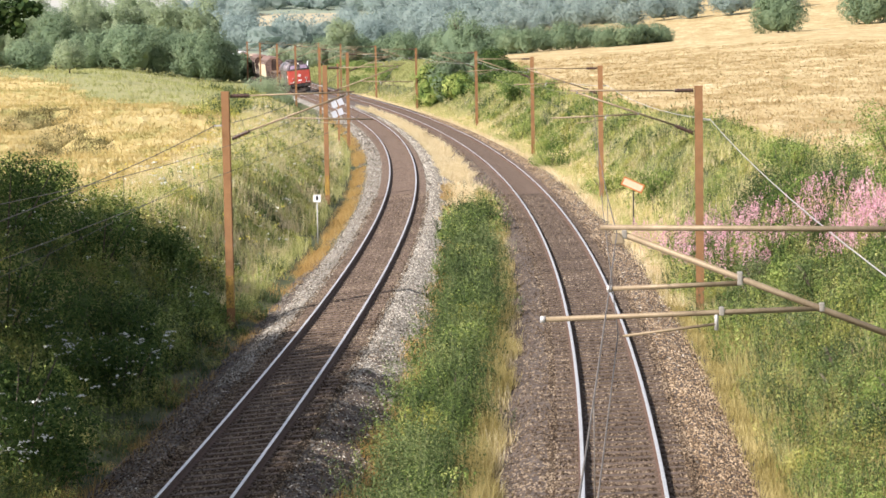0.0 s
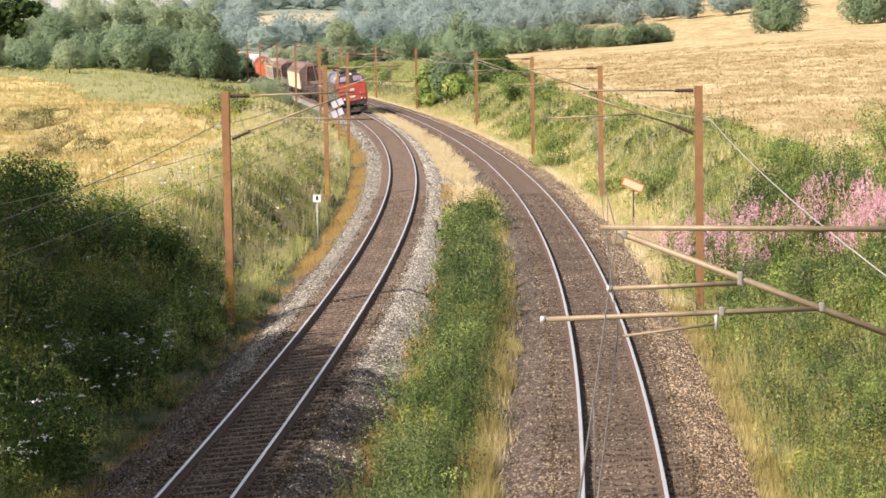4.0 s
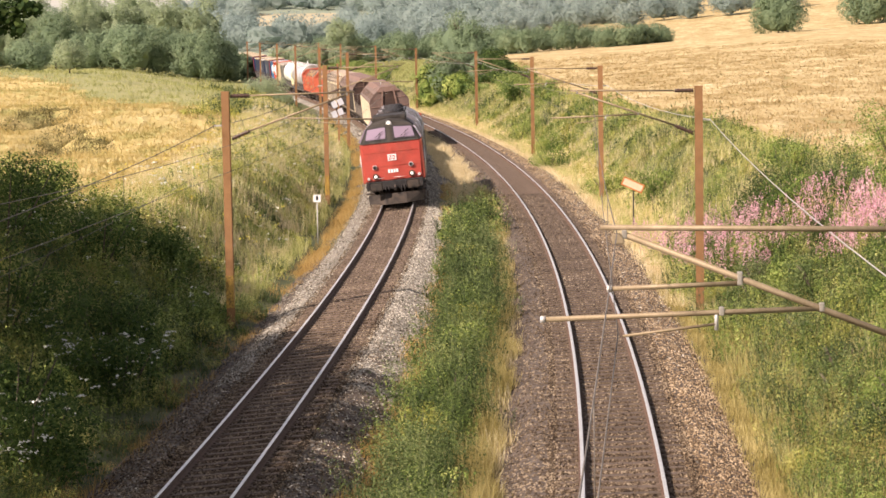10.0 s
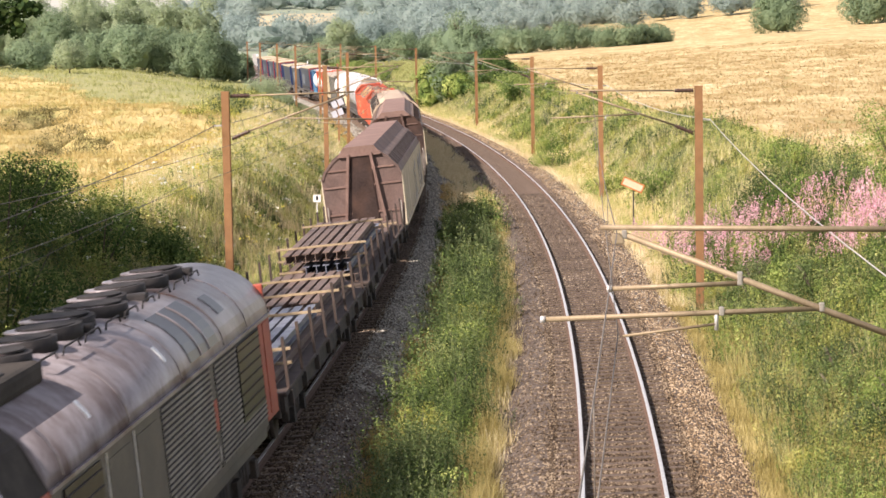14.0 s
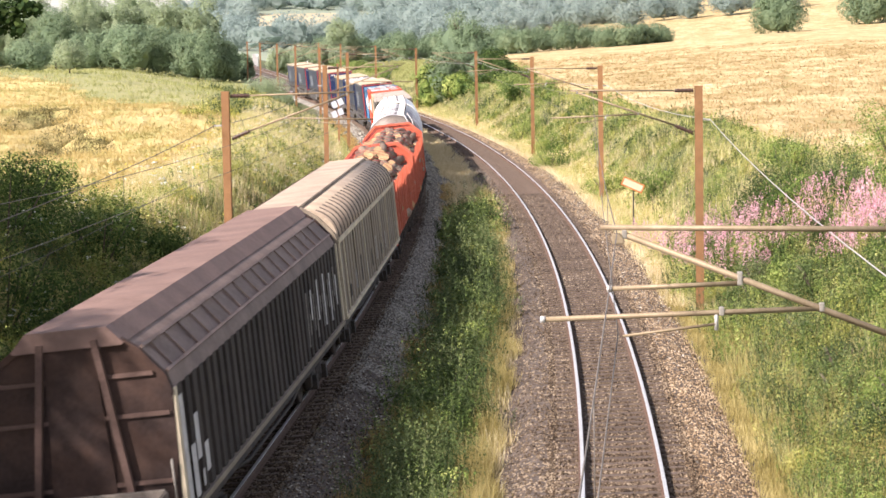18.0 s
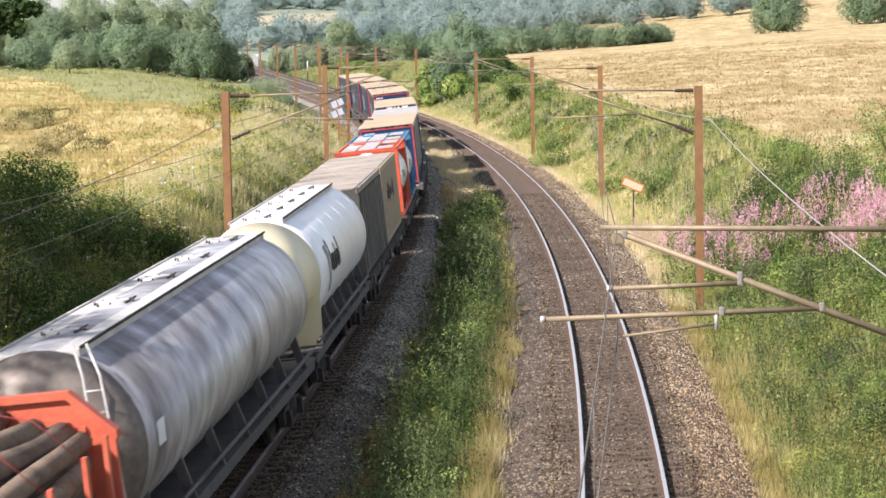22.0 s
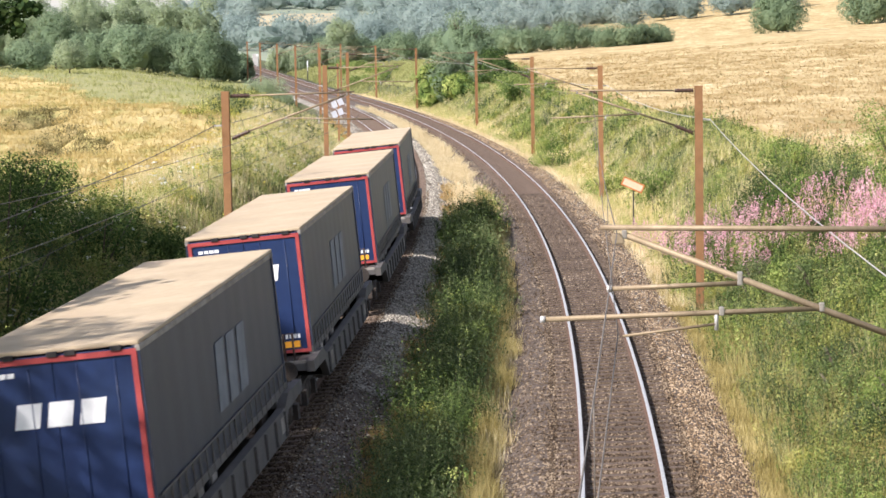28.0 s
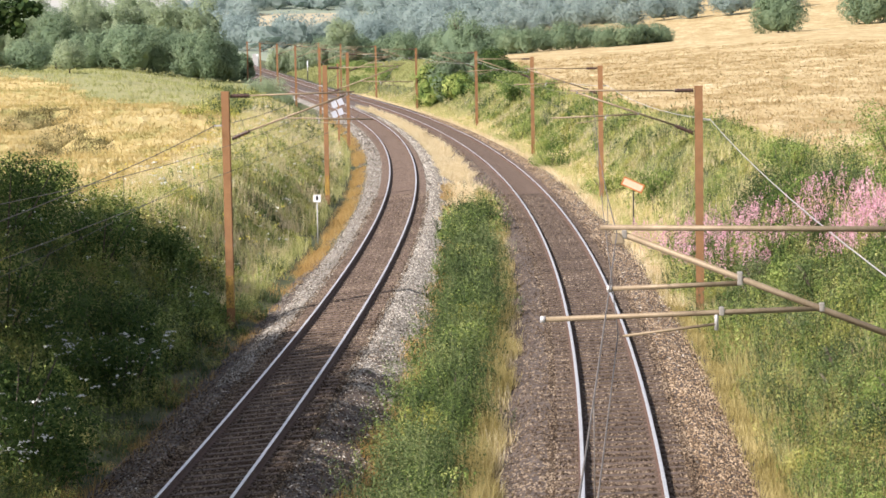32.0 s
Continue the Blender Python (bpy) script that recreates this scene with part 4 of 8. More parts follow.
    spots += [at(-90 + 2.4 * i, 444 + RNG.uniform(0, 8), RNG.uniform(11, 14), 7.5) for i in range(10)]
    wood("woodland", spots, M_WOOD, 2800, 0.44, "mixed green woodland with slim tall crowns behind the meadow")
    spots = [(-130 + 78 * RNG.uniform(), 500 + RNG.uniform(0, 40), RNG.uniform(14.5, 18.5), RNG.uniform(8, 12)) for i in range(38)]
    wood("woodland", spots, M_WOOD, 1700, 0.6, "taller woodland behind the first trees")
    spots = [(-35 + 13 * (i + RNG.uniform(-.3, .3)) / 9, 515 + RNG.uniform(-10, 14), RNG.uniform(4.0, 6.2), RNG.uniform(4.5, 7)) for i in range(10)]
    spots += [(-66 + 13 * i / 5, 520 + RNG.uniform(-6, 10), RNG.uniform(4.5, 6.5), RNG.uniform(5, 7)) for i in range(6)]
    wood("hedge", spots, M_WOOD, 1600, 0.45, "hedge of trees beside the distant line, leaves paled with haze")
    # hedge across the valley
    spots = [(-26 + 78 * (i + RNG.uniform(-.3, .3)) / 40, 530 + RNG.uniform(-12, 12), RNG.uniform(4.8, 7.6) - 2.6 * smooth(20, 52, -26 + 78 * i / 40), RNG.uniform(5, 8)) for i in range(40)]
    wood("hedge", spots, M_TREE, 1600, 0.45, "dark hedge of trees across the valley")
    spots = [(-40 + 60 * RNG.uniform(), 640 + RNG.uniform(0, 60), RNG.uniform(7, 10), RNG.uniform(7, 11)) for i in range(20)]
    spots += [(20 + 100 * RNG.uniform(), 720 + RNG.uniform(0, 120), RNG.uniform(8, 11), RNG.uniform(9, 13)) for i in range(46)]
    wood("woodland", spots, M_FARWOOD, 1100, 0.75, "woods on the far slope, leaves tinted with haze")
    # wooded hills
    spots = []
    while len(spots) < 720:
        y = RNG.uniform(900, 2100)
        x = RNG.uniform(-0.21, 0.21) * y
        if wave(x, y, 0.006, 2.2) < 0.7 and not clearing(x, y) and not (-0.079 < x / y < -0.04 and 980 < y < 1570):
            spots.append((x, y, RNG.uniform(11, 17), RNG.uniform(14, 22)))
    spots += [(RNG.uniform(-0.095, -0.025) * y, y, RNG.uniform(11, 16), RNG.uniform(14, 22)) for y in RNG.uniform(1580, 2050, 90)]
    wood("wooded_hills", spots, M_FARWOOD, 330, 1.3, "wooded hills on the horizon, leaves tinted with haze")


def near_tree(x, y, lobes, label, leaves, leaf=0.15):
    """A tall tree beside the line."""
    z = float(land(x, y)) - 0.1
    root = empty("tree", Matrix.Translation((x, y, z)), label, "tree", "tall trees on the left bank")
    lobes = [(a - x, b - y, c - z, r) for a, b, c, r in lobes]
    bm = bmesh.new()
    rod(bm, [(0, 0, 0), (0.1, 0.2, 3), (-0.1, 0.3, 5.5), (0.1, 0.1, 8), (0, 0, max(q[2] for q in lobes))], [0.3, 0.25, 0.2, 0.12, 0.03], 10)
    for q in lobes:
        rod(bm, [(0, 0.2, max(3.0, q[2] - 2)), (q[0] * 0.5, q[1] * 0.5, q[2] - 0.1), (q[0], q[1], q[2])], [0.09, 0.06, 0.015], 6)
    part("trunk", bm, M_BARK, root, "branching bark trunk")
    v, f = cloud(lobes, leaves, leaf)
    part_np("crown", mesh_np("crown", v, f, M_TREE), root, "leafy uneven crown")
    return root, (x, y, z)


def build_near_trees():
    # the branch of the first one droops into view
    root, (x, y, z) = near_tree(-11.5, 30.0, [(-12.8, 30, 8.0, 1.8), (-11.6, 31, 8.8, 1.6), (-11.3, 28.8, 8.2, 1.6), (-12.2, 30.2, 9.8, 1.2), (-13.2, 31, 7.2, 1.6),
                            (-9.4, 30.6, 9.2, 0.8), (-7.8, 31.2, 9.3, 0.5), (-6.7, 31.4, 9.2, 0.45), (-6.3, 31.3, 9.4, 0.5)],
              "tall tree with a dark drooping branch over the cutting", 7000)
    tips = [(-5.95, 31.5, 8.62, 0.2), (-5.72, 31.5, 8.74, 0.2), (-5.6, 31.5, 8.54, 0.12), (-5.5, 31.5, 8.82, 0.15), (-5.34, 31.5, 8.8, 0.09), (-6.2, 31.4, 8.85, 0.25)]
    v, f = cloud([(a - x, b - y, c - z, r) for a, b, c, r in tips], 1100, 0.085)
    part_np("drooping_branch", mesh_np("drooping_branch", v, f, M_BUSH), root, "dark drooping leafy branch")
    for x, y, h in ((-12.4, 21.0, 9.4), (-12.6, 26.5, 9.0), (-13.0, 32.0, 9.0), (-13.5, 37.5, 9.0), (-14.2, 43.0, 10.0), (-14.8, 48.0, 10.0), (-15.4, 53.0, 9.6), (-16.2, 58.0, 8.4), (-17.3, 65.0, 8.4), (-18.6, 72.0, 8.2)):
        z = float(land(x, y))
        lobes = []
        for k in range(17):
            u = (k / 16) ** 0.6
            w = 1.3 + 1.1 * math.sin(math.pi * (0.15 + 0.75 * u))
            lobes.append((x + w * math.cos(2.4 * k) * 0.75, y + w * math.sin(2.4 * k), z + 5.6 + (h - 7.2) * u, 2.0 - 0.7 * u + RNG.uniform(-.2, .2)))
        near_tree(x, y, lobes, "tall leafy tree on the cutting's bank", 1300 if y < 36 else 2700, 0.42)


def build_stones():
    """Loose ballast stones on the beds."""
    def rows(c, n, y1, a, b, s):
        y = (38 ** -0.6 + RNG.uniform(0, 1, n) * (y1 ** -0.6 - 38 ** -0.6)) ** (1 / -0.6)
        x = c(y) + s * RNG.uniform(a, b, n)
        return np.stack([x, y, land(x, y) + 0.04 * (np.abs(x - c(y)) > 2.4)], -1)
    pale = np.concatenate([rows(track_l, 21000, 260, 1.2, 2.7, -1), rows(track_l, 22000, 240, 1.2, 3.0, 1)])
    new_bed = RNG.uniform(0, 1, len(pale)) < 0.35 + 0.5 * smooth(48, 76, pale[:, 1])
    brown = np.concatenate([rows(track_r, 18000, 240, 1.2, 3.0, -1), rows(track_l, 3000, 110, -0.62, 0.62, 1),
                            rows(track_r, 3500, 110, -0.62, 0.62, 1)])
    tan = rows(track_r, 24000, 240, 1.2, 2.62, 1)

    def bed(centre, cant, n, inner):
        """Stones over the sleepers' ends and in the gaps between them."""
        y = (38 ** -0.6 + RNG.uniform(0, 1, n) * (122 ** -0.6 - 38 ** -0.6)) ** (1 / -0.6)
        lat = RNG.uniform(0.84, 1.45, n) * RNG.choice([-1, 1], n)
        if inner:
            y = 34.3 + 0.6 * np.round((y - 34.3) / 0.6) + RNG.normal(0, 0.11, n)
            lat = RNG.uniform(-0.63, 0.63, n)
        return np.array([track_frame(centre, cant, float(q)) @ Vector((float(u), 0, -0.172)) for q, u in zip(y, lat)])
    beds = [bed(c, k, n, inner) for c, k in ((track_l, CANT_L), (track_r, CANT_R)) for n, inner in ((15000, False), (10000, True))]
    brown, pale = np.concatenate(beds + [brown, pale[~new_bed]]), pale[new_bed]
    fresh = np.concatenate([rows(track_l, 22000, 230, 1.3, 2.75, 1), rows(track_r, 1800, 140, 1.4, 2.7, 1), rows(track_l, 3000, 230, 1.2, 2.3, -1)])
    fresh = fresh[RNG.uniform(0, 1, len(fresh)) < 0.08 + 0.9 * smooth(50, 80, fresh[:, 1])]
    for p, m, label in ((fresh, M_STONEP, "fresh pale crushed ballast stones"), (pale, M_STONE, "loose pale grey crushed ballast stones"), (tan, M_STONET, "loose tan and brown crushed ballast stones"), (brown, M_STONEB, "loose brown stained ballast stones")):
        n = len(p)
        o = np.array([(1, 0, 0), (0, 1, 0), (-1, 0, 0), (0, -1, 0), (0.1, 0, 1)], float)
        r = RNG.uniform(0.02, 0.042, (n, 1, 1)) * RNG.uniform(0.6, 1.3, (n, 5, 1)) * np.clip(p[:, 1] / 95, 1, 2.2)[:, None, None]
        a = RNG.uniform(0, 6.28, n)
        rot = np.zeros((n, 3, 3))
        rot[:, 0, 0], rot[:, 0, 1], rot[:, 1, 0], rot[:, 1, 1], rot[:, 2, 2] = np.cos(a), -np.sin(a), np.sin(a), np.cos(a), 0.8
        v = p[:, None] + np.einsum("nij,nkj->nki", rot, o[None] * r)
        f0 = np.array([(0, 1, 4), (1, 2, 4), (2, 3, 4), (3, 0, 4)])
        f = (np.arange(n)[:, None, None] * 5 + f0).reshape(-1, 3)
        stuff("ballast_stones", v.reshape(-1, 3), f, m, label, "gravel")


build_banks()
build_meadow()
build_fields()
build_trees()
build_near_trees()
build_stones()


# ---------------------------------------------------------------- overhead line
M_MAST = mat("mast_brown_paint", (0.2, 0.098, 0.038), (0.31, 0.158, 0.062), 3, 0.75, 0.15, fine=25, dirt=(0.15, 0.072, 0.036), dirt_scale=1.5, obj_var=0.08)
M_TUBE = mat("weathered_tube", (0.22, 0.165, 0.095), (0.32, 0.25, 0.155), 6, 0.6, 0.1, 0.3, dirt=(0.2, 0.14, 0.09), dirt_scale=4)
M_INSUL = mat("brown_porcelain", (0.05, 0.03, 0.022), (0.09, 0.05, 0.035), 8, 0.3)
M_WIRE = mat("copper_wire", (0.1, 0.085, 0.07), (0.17, 0.15, 0.125), 5, 0.7, 0, 0.0)
M_GALV = mat("galvanised_fitting", (0.4, 0.385, 0.35), (0.54, 0.52, 0.48), 8, 0.55, 0, 0.4)
M_CLAMP = mat("dull_clamp", (0.24, 0.22, 0.18), (0.34, 0.31, 0.26), 8, 0.5, 0, 0.4)
M_SIGNWHITE = mat("sign_white", (0.72, 0.72, 0.7), (0.8, 0.8, 0.78), 6, 0.6)
# white plates whose grey-blue colour includes the shade on their faces
M_PLATEGREY = mat("shade_grey_white_plate", (0.4, 0.41, 0.44), (0.5, 0.51, 0.54), 6, 0.6)
M_SIGNORANGE = mat("sign_orange", (0.42, 0.13, 0.03), (0.52, 0.19, 0.05), 6, 0.6)
M_SIGNTAN = mat("sign_faded", (0.62, 0.42, 0.28), (0.72, 0.52, 0.36), 5, 0.7)
M_BLACK = mat("black_marking", (0.02, 0.02, 0.02), (0.05, 0.045, 0.04), 9, 0.7)
M_BAND = mat("worn_warning_band", (0.05, 0.03, 0.015), (0.55, 0.33, 0.06), 22, 0.7, fine=9)


def insulator(a, b, parent):
    a, b = Vector(a), Vector(b)
    n = 11
    rod_r = [0.045 if i % 2 else 0.075 for i in range(n)]
    return part("insulator", rod(bmesh.new(), [a.lerp(b, i / (n - 1)) for i in range(n)], rod_r, 10), M_INSUL, parent, "dark ribbed porcelain insulator")


def mast(x, y, side, extra=False, band=False, drop=0.0):
    """Catenary mast. Its arm points to the track: side 1 stands right of its track."""
    e = 0.5
    c = track_r if side > 0 else track_l
    yaw = -math.degrees(math.atan2(float(c(y + e) - c(y - e)), 2 * e))
    z0 = float(land(x, y)) + drop
    m = pose(x, y, -drop, 0, 0, yaw + (0 if side > 0 else 180))
    root = empty("catenary_mast", m, "brown painted steel catenary mast with a tubular arm", "catenary mast", "masts along the railway")
    bm = bmesh.new()
    for q in (-0.11, 0.11):
        box(bm, -0.115, 0.115, q - 0.012, q + 0.012, z0 - 0.2, 6.62)
    box(bm, -0.006, 0.006, -0.098, 0.098, z0 - 0.2, 6.62)
    box(bm, -0.13, 0.13, -0.115, 0.115, 6.62, 6.64)
    part("pole", bm, M_MAST, root)
    if band:
        part("warning_band", box(bmesh.new(), -0.12, 0.12, -0.127, 0.127, 0.0, 1.0), M_BAND, root, "worn black and yellow band")
    insulator((-0.16, 0, 6.5), (-0.72, 0, 6.5), root)
    insulator((-0.18, 0, 5.2), (-0.72, 0, 5.42), root)
    q = (0.03, 0.15, 0.07, 0.12) if extra else (0, 0, 0, 0)
    part("top_tube", rod(bmesh.new(), [(-0.7, 0, 6.5 - q[0]), (-3.95, 0, 6.56 - q[0])], 0.028, 10), M_TUBE, root)
    part("diagonal_tube", rod(bmesh.new(), [(-0.7, 0, 5.42 - q[1]), (-3.75, 0, 6.5 - q[0])], 0.032, 10), M_TUBE, root)
    part("registration_tube", rod(bmesh.new(), [(-1.85, 0, 5.83 - q[2] - 0.03), (-4.5, 0, 5.72 - q[2])], 0.026, 10), M_TUBE, root)
    part("steady_arm", rod(bmesh.new(), [(-2.85, 0, 5.66 - q[2]), (-3.75, 0, 5.55 - q[2])], 0.014, 8), M_TUBE, root)
    part("hanger", rod(bmesh.new(), [(-2.85, 0, 5.78 - q[2]), (-2.85, 0, 5.6 - q[2])], 0.02, 8), M_GALV, root)
    for k in ((-1.85, 0, 5.81 - q[2]), (-3.72, 0, 6.49 - q[0]), (-2.8, 0, 5.78 - q[2])):
        part("clamp", bbox(k[0] - 0.025, k[0] + 0.025, -0.036, 0.036, k[2] - 0.04, k[2] + 0.045, 0.012), M_CLAMP, root)
    if extra:
        part("upper_registration_tube", rod(bmesh.new(), [(-2.62, 0, 6.1 - q[3]), (-3.85, 0, 6.06 - q[3])], 0.024, 10), M_TUBE, root)
        part("clamp", bbox(-2.65, -2.6, -0.042, 0.042, 5.96, 6.09, 0.012), M_CLAMP, root)
        part("end_cap", disc(bmesh.new(), (-3.87, 0, 6.06 - q[3]), (1, 0, 0), 0.034, 0.05, 10), M_GALV, root)
        part("end_cap", disc(bmesh.new(), (-4.51, 0, 5.72 - q[2]), (1, 0, 0), 0.034, 0.05, 10), M_GALV, root)
        part("saddle", bbox(-3.84, -3.72, -0.035, 0.035, 6.37, 6.47, 0.015), M_TUBE, root)
    part("feeder_bracket", beam(bmesh.new(), (0.13, 0, 5.6 if y > 30 else 4.85), (0.37, 0, 5.6 if y > 30 else 4.85), 0.05), M_GALV, root)
    return root


MAST_L = [22.5, 72.3, 121.5, 186.0, 237.0, 283.0, 324.0, 372.0, 420.0]
MAST_R = [22.3, 72.6, 123.3, 165.0, 213.0, 262.0, 310.0, 356.0, 402.0]


SHIFT_L = [0, 0, -0.32, 0.44, 0.05, 0.27, 0.6, 0.6, 0.6]
SHIFT_R = [0, 0, 0.44, 0.28, 0.8, 0.19, 0.7, 0.5, 0.5]
DROP_R = [0, 0.09, 0.29, 0.31, 0.34, 0.36, 0.36, 0.36, 0.36]


def sagging(a, b, sag, n=12):
    a, b = Vector(a), Vector(b)
    return [a.lerp(b, i / n) - Vector((0, 0, sag * 4 * (i / n) * (1 - i / n))) for i in range(n + 1)]


def overhead_wire(pts, r, label, material=None):
    bm = rod(bmesh.new(), pts, r, 5)
    me = bpy.data.meshes.new("overhead_wire")
    bm.to_mesh(me)
    bm.free()
    me.materials.append(material or M_WIRE)
    tagged(new("overhead_wire", me), label, "overhead wire", "wires over the tracks")


def build_line():
    for ys, c, side, shift, drop in ((MAST_L, track_l, -1, SHIFT_L, [0.0] * 9), (MAST_R, track_r, 1, SHIFT_R, DROP_R)):
        for i, y in enumerate(ys):
            mast(float(c(y)) + side * 3.45 + shift[i], y, side, i == 0, side < 0 and i in (1, 2), drop[i])
        st = [-28.0] + ys
        msg, con, feed, low = [], [], [], []
        for i in range(len(st) - 1):
            a, b = st[i], st[i + 1]
            qa, qb = 0.2 * (-1) ** i, -0.2 * (-1) ** i
            pa, pb = (float(c(a)) + qa, a), (float(c(b)) + qb, b)
            if i == 0:
                pa, pb = (float(c(a)) - 1.9, a), (float(c(b)) - 0.35, b)
            if i == 1:
                pa = (float(c(a)) - 0.35, a)
            za, zb = drop[max(i - 1, 0)], drop[i]
            msg += sagging((pa[0], pa[1], 6.5 - za), (pb[0], pb[1], 6.5 - zb), 0.45)
            con += sagging((pa[0], pa[1], 5.53 - za), (pb[0], pb[1], 5.53 - zb), 0.03)
            fa, fb = float(c(a)) + side * 3.8 + shift[max(i - 1, 0)], float(c(b)) + side * 3.8 + shift[i]
            feed += sagging((fa, a, 4.85 if a < 30 else 5.6 - za), (fb, b, 4.85 if b < 30 else 5.6 - zb), 0.3)
            low += sagging((fa, a, 3.9 if a < 30 else 4.4), (fb, b, 3.9 if b < 30 else 4.4), 0.3)
        overhead_wire(msg, 0.006, "thin dark catenary cable over the track")
        overhead_wire(con, 0.006, "taut copper contact wire over the track")
        overhead_wire(feed, 0.012, "pale grey feeder cable along the masts", M_GALV if side > 0 else None)
        if side < 0:
            overhead_wire(low, 0.006, "thin grey earth cable along the masts")
        for i in range(len(st) - 1):
            a, b = st[i], st[i + 1]
            if b > 130:
                continue
            bm = bmesh.new()
            for k in range(1, 6):
                f = k / 6
                o0, o1 = ((-1.9, -0.35), (-0.35, 0.2), (0.2, -0.2), (-0.2, 0.2))[i]
                x = (float(c(a)) + o0) * (1 - f) + (float(c(b)) + o1) * f
                y = a + (b - a) * f
                low = drop[max(i - 1, 0)] * (1 - f) + drop[i] * f
                rod(bm, [(x, y, 5.53 - low), (x, y, 6.5 - low - 0.45 * 4 * f * (1 - f))], 0.004, 4)
            me = bpy.data.meshes.new("dropper_wires")
            bm.to_mesh(me)
            bm.free()
            me.materials.append(M_WIRE)
            tagged(new("dropper_wires", me), "thin dropper wires between cable and contact wire", "dropper wire", kind="stuff")


def build_signs():
    # small distance sign on a post
    x, y = -5.35, 101.0
    z = float(land(x, y))
    r = empty("distance_sign", pose(x, y, z), "small white distance sign on a grey post", "railway sign")
    part("post", rod(bmesh.new(), [(0, 0, -0.1), (0, 0, 1.95)], 0.025, 8), M_GALV, r)
    part("plate", bbox(-0.16, 0.16, -0.03, -0.01, 1.87, 2.18, 0.008), M_SIGNWHITE, r, "white plate")
    part("mark", box(bmesh.new(), -0.05, 0.05, -0.036, -0.031, 1.95, 2.13), M_BLACK, r, "dark worn mark")
    # tilted board on a post
    x, y = 8.35, 103.0
    z = float(land(x, y))
    r = empty("warning_board", pose(x, y, z), "tilted faded board with an orange edge on a post", "railway sign")
    part("post", beam(bmesh.new(), (0, 0.05, -0.1), (0, 0.05, 1.95), 0.06), M_BLACK, r)
    t = pose(-0.02, 0, 2.14, 0, 25, 0)
    bm = box(bmesh.new(), -0.5, 0.5, -0.02, 0.02, -0.2, 0.2, t)
    part("edge", bm, M_SIGNORANGE, r, "orange edge")
    part("face", box(bmesh.new(), -0.44, 0.44, -0.026, -0.021, -0.14, 0.14, t), M_SIGNTAN, r, "faded pale face")
    # signal plates on a post by the third mast
    x, y = -7.75, 180.0
    z = float(land(x, y))
    r = empty("signal_plates", pose(x, y, z), "white signal plates in a shade-toned grey-blue on a brown post", "railway sign")
    part("post", beam(bmesh.new(), (0, 0.06, -0.1), (0, 0.06, 6.4), 0.14), M_MAST, r)
    for i, zz in enumerate((2.3, 3.05)):
        for k, (x0, up) in enumerate(((-0.3, 0.0), (0.16, 0.2))):
            t = pose(x0, -0.02, zz + up + 0.25, 0, -24, 0)
            part("plate", box(bmesh.new(), -0.2, 0.2, -0.015, 0.015, -0.25, 0.25, t), M_PLATEGREY, r, "white plate")
        part("bracket", beam(bmesh.new(), (-0.3, 0.01, zz + 0.35), (0.3, 0.01, zz + 0.35), 0.05), M_BLACK, r)
    # grey cabinet and a short striped post far down the line
    x, y = -46.5, 600.0
    r = empty("relay_cabinet", pose(x, y, float(land(x, y))), "grey steel cabinet with a white lamp beside the rails", "cabinet")
    part("body", bbox(-0.7, 0.7, -0.6, 0.6, -0.1, 3.0, 0.03), M_GALV, r)
    part("lamp", bbox(0.3, 0.8, -0.75, -0.605, 2.4, 2.9, 0.03), M_SIGNWHITE, r, "white lamp housing")
    y = 415.0
    x = float(track_r(y)) + 2.9
    z = float(land(x, y))
    r = empty("marker_post", pose(x, y, z), "slim post with a white upper and black lower half", "railway sign")
    part("lower_half", rod(bmesh.new(), [(0, 0, -0.1), (0, 0, 1.8)], 0.08, 8), M_BLACK, r)
    part("upper_half", rod(bmesh.new(), [(0, 0, 1.8), (0, 0, 3.6)], 0.08, 8), M_SIGNWHITE, r)


build_line()
build_signs()


# ---------------------------------------------------------------- the train: where it is
def arc_table():
    ys = np.arange(-700, 1300, 0.5)
    xs = track_l(ys)
    s = np.concatenate([[0], np.cumsum(np.hypot(np.diff(xs), np.diff(ys)))])
    return ys, s - np.interp(0, ys, s)


ARC_Y, ARC_S = arc_table()
FRONT_T = [0, 5.5, 7, 8.5, 10, 11.5, 13, 14.5, 17, 19, 21, 23, 25, 27.5, 29.5, 32]
FRONT_S = [319.3, 206.0, 175.1, 143.4, 111.5, 79.9, 46.4, 12.4, -42.8, -86.9, -130.1, -173.8, -218.1, -273.3, -317.1, -370.9]


def front_at(t):
    return float(np.interp(t, FRONT_T, FRONT_S))


def on_track(s):
    return track_frame(track_l, CANT_L, float(np.interp(s, ARC_S, ARC_Y)))


def vehicle_pose(t, offset, length):
    """Pose of a vehicle whose front end is offset metres behind the train's front: it rides on two pivots."""
    s = front_at(t) + offset
    a, b = on_track(s + 0.17 * length).translation, on_track(s + 0.83 * length).translation
    m = on_track(s + 0.5 * length)
    d = (b - a).normalized()
    u = m.col[2].xyz
    r = d.cross(u).normalized()
    u = r.cross(d)
    c = (a + b) / 2
    return Matrix(((r.x, d.x, u.x, c.x), (r.y, d.y, u.y, c.y), (r.z, d.z, u.z, c.z), (0, 0, 0, 1)))


TRAIN = []


def vehicle(name, offset, length, label, category, group=""):
    ob = empty(name, vehicle_pose(0, offset, length), label, category, group)
    TRAIN.append((ob, offset, length))
    return ob


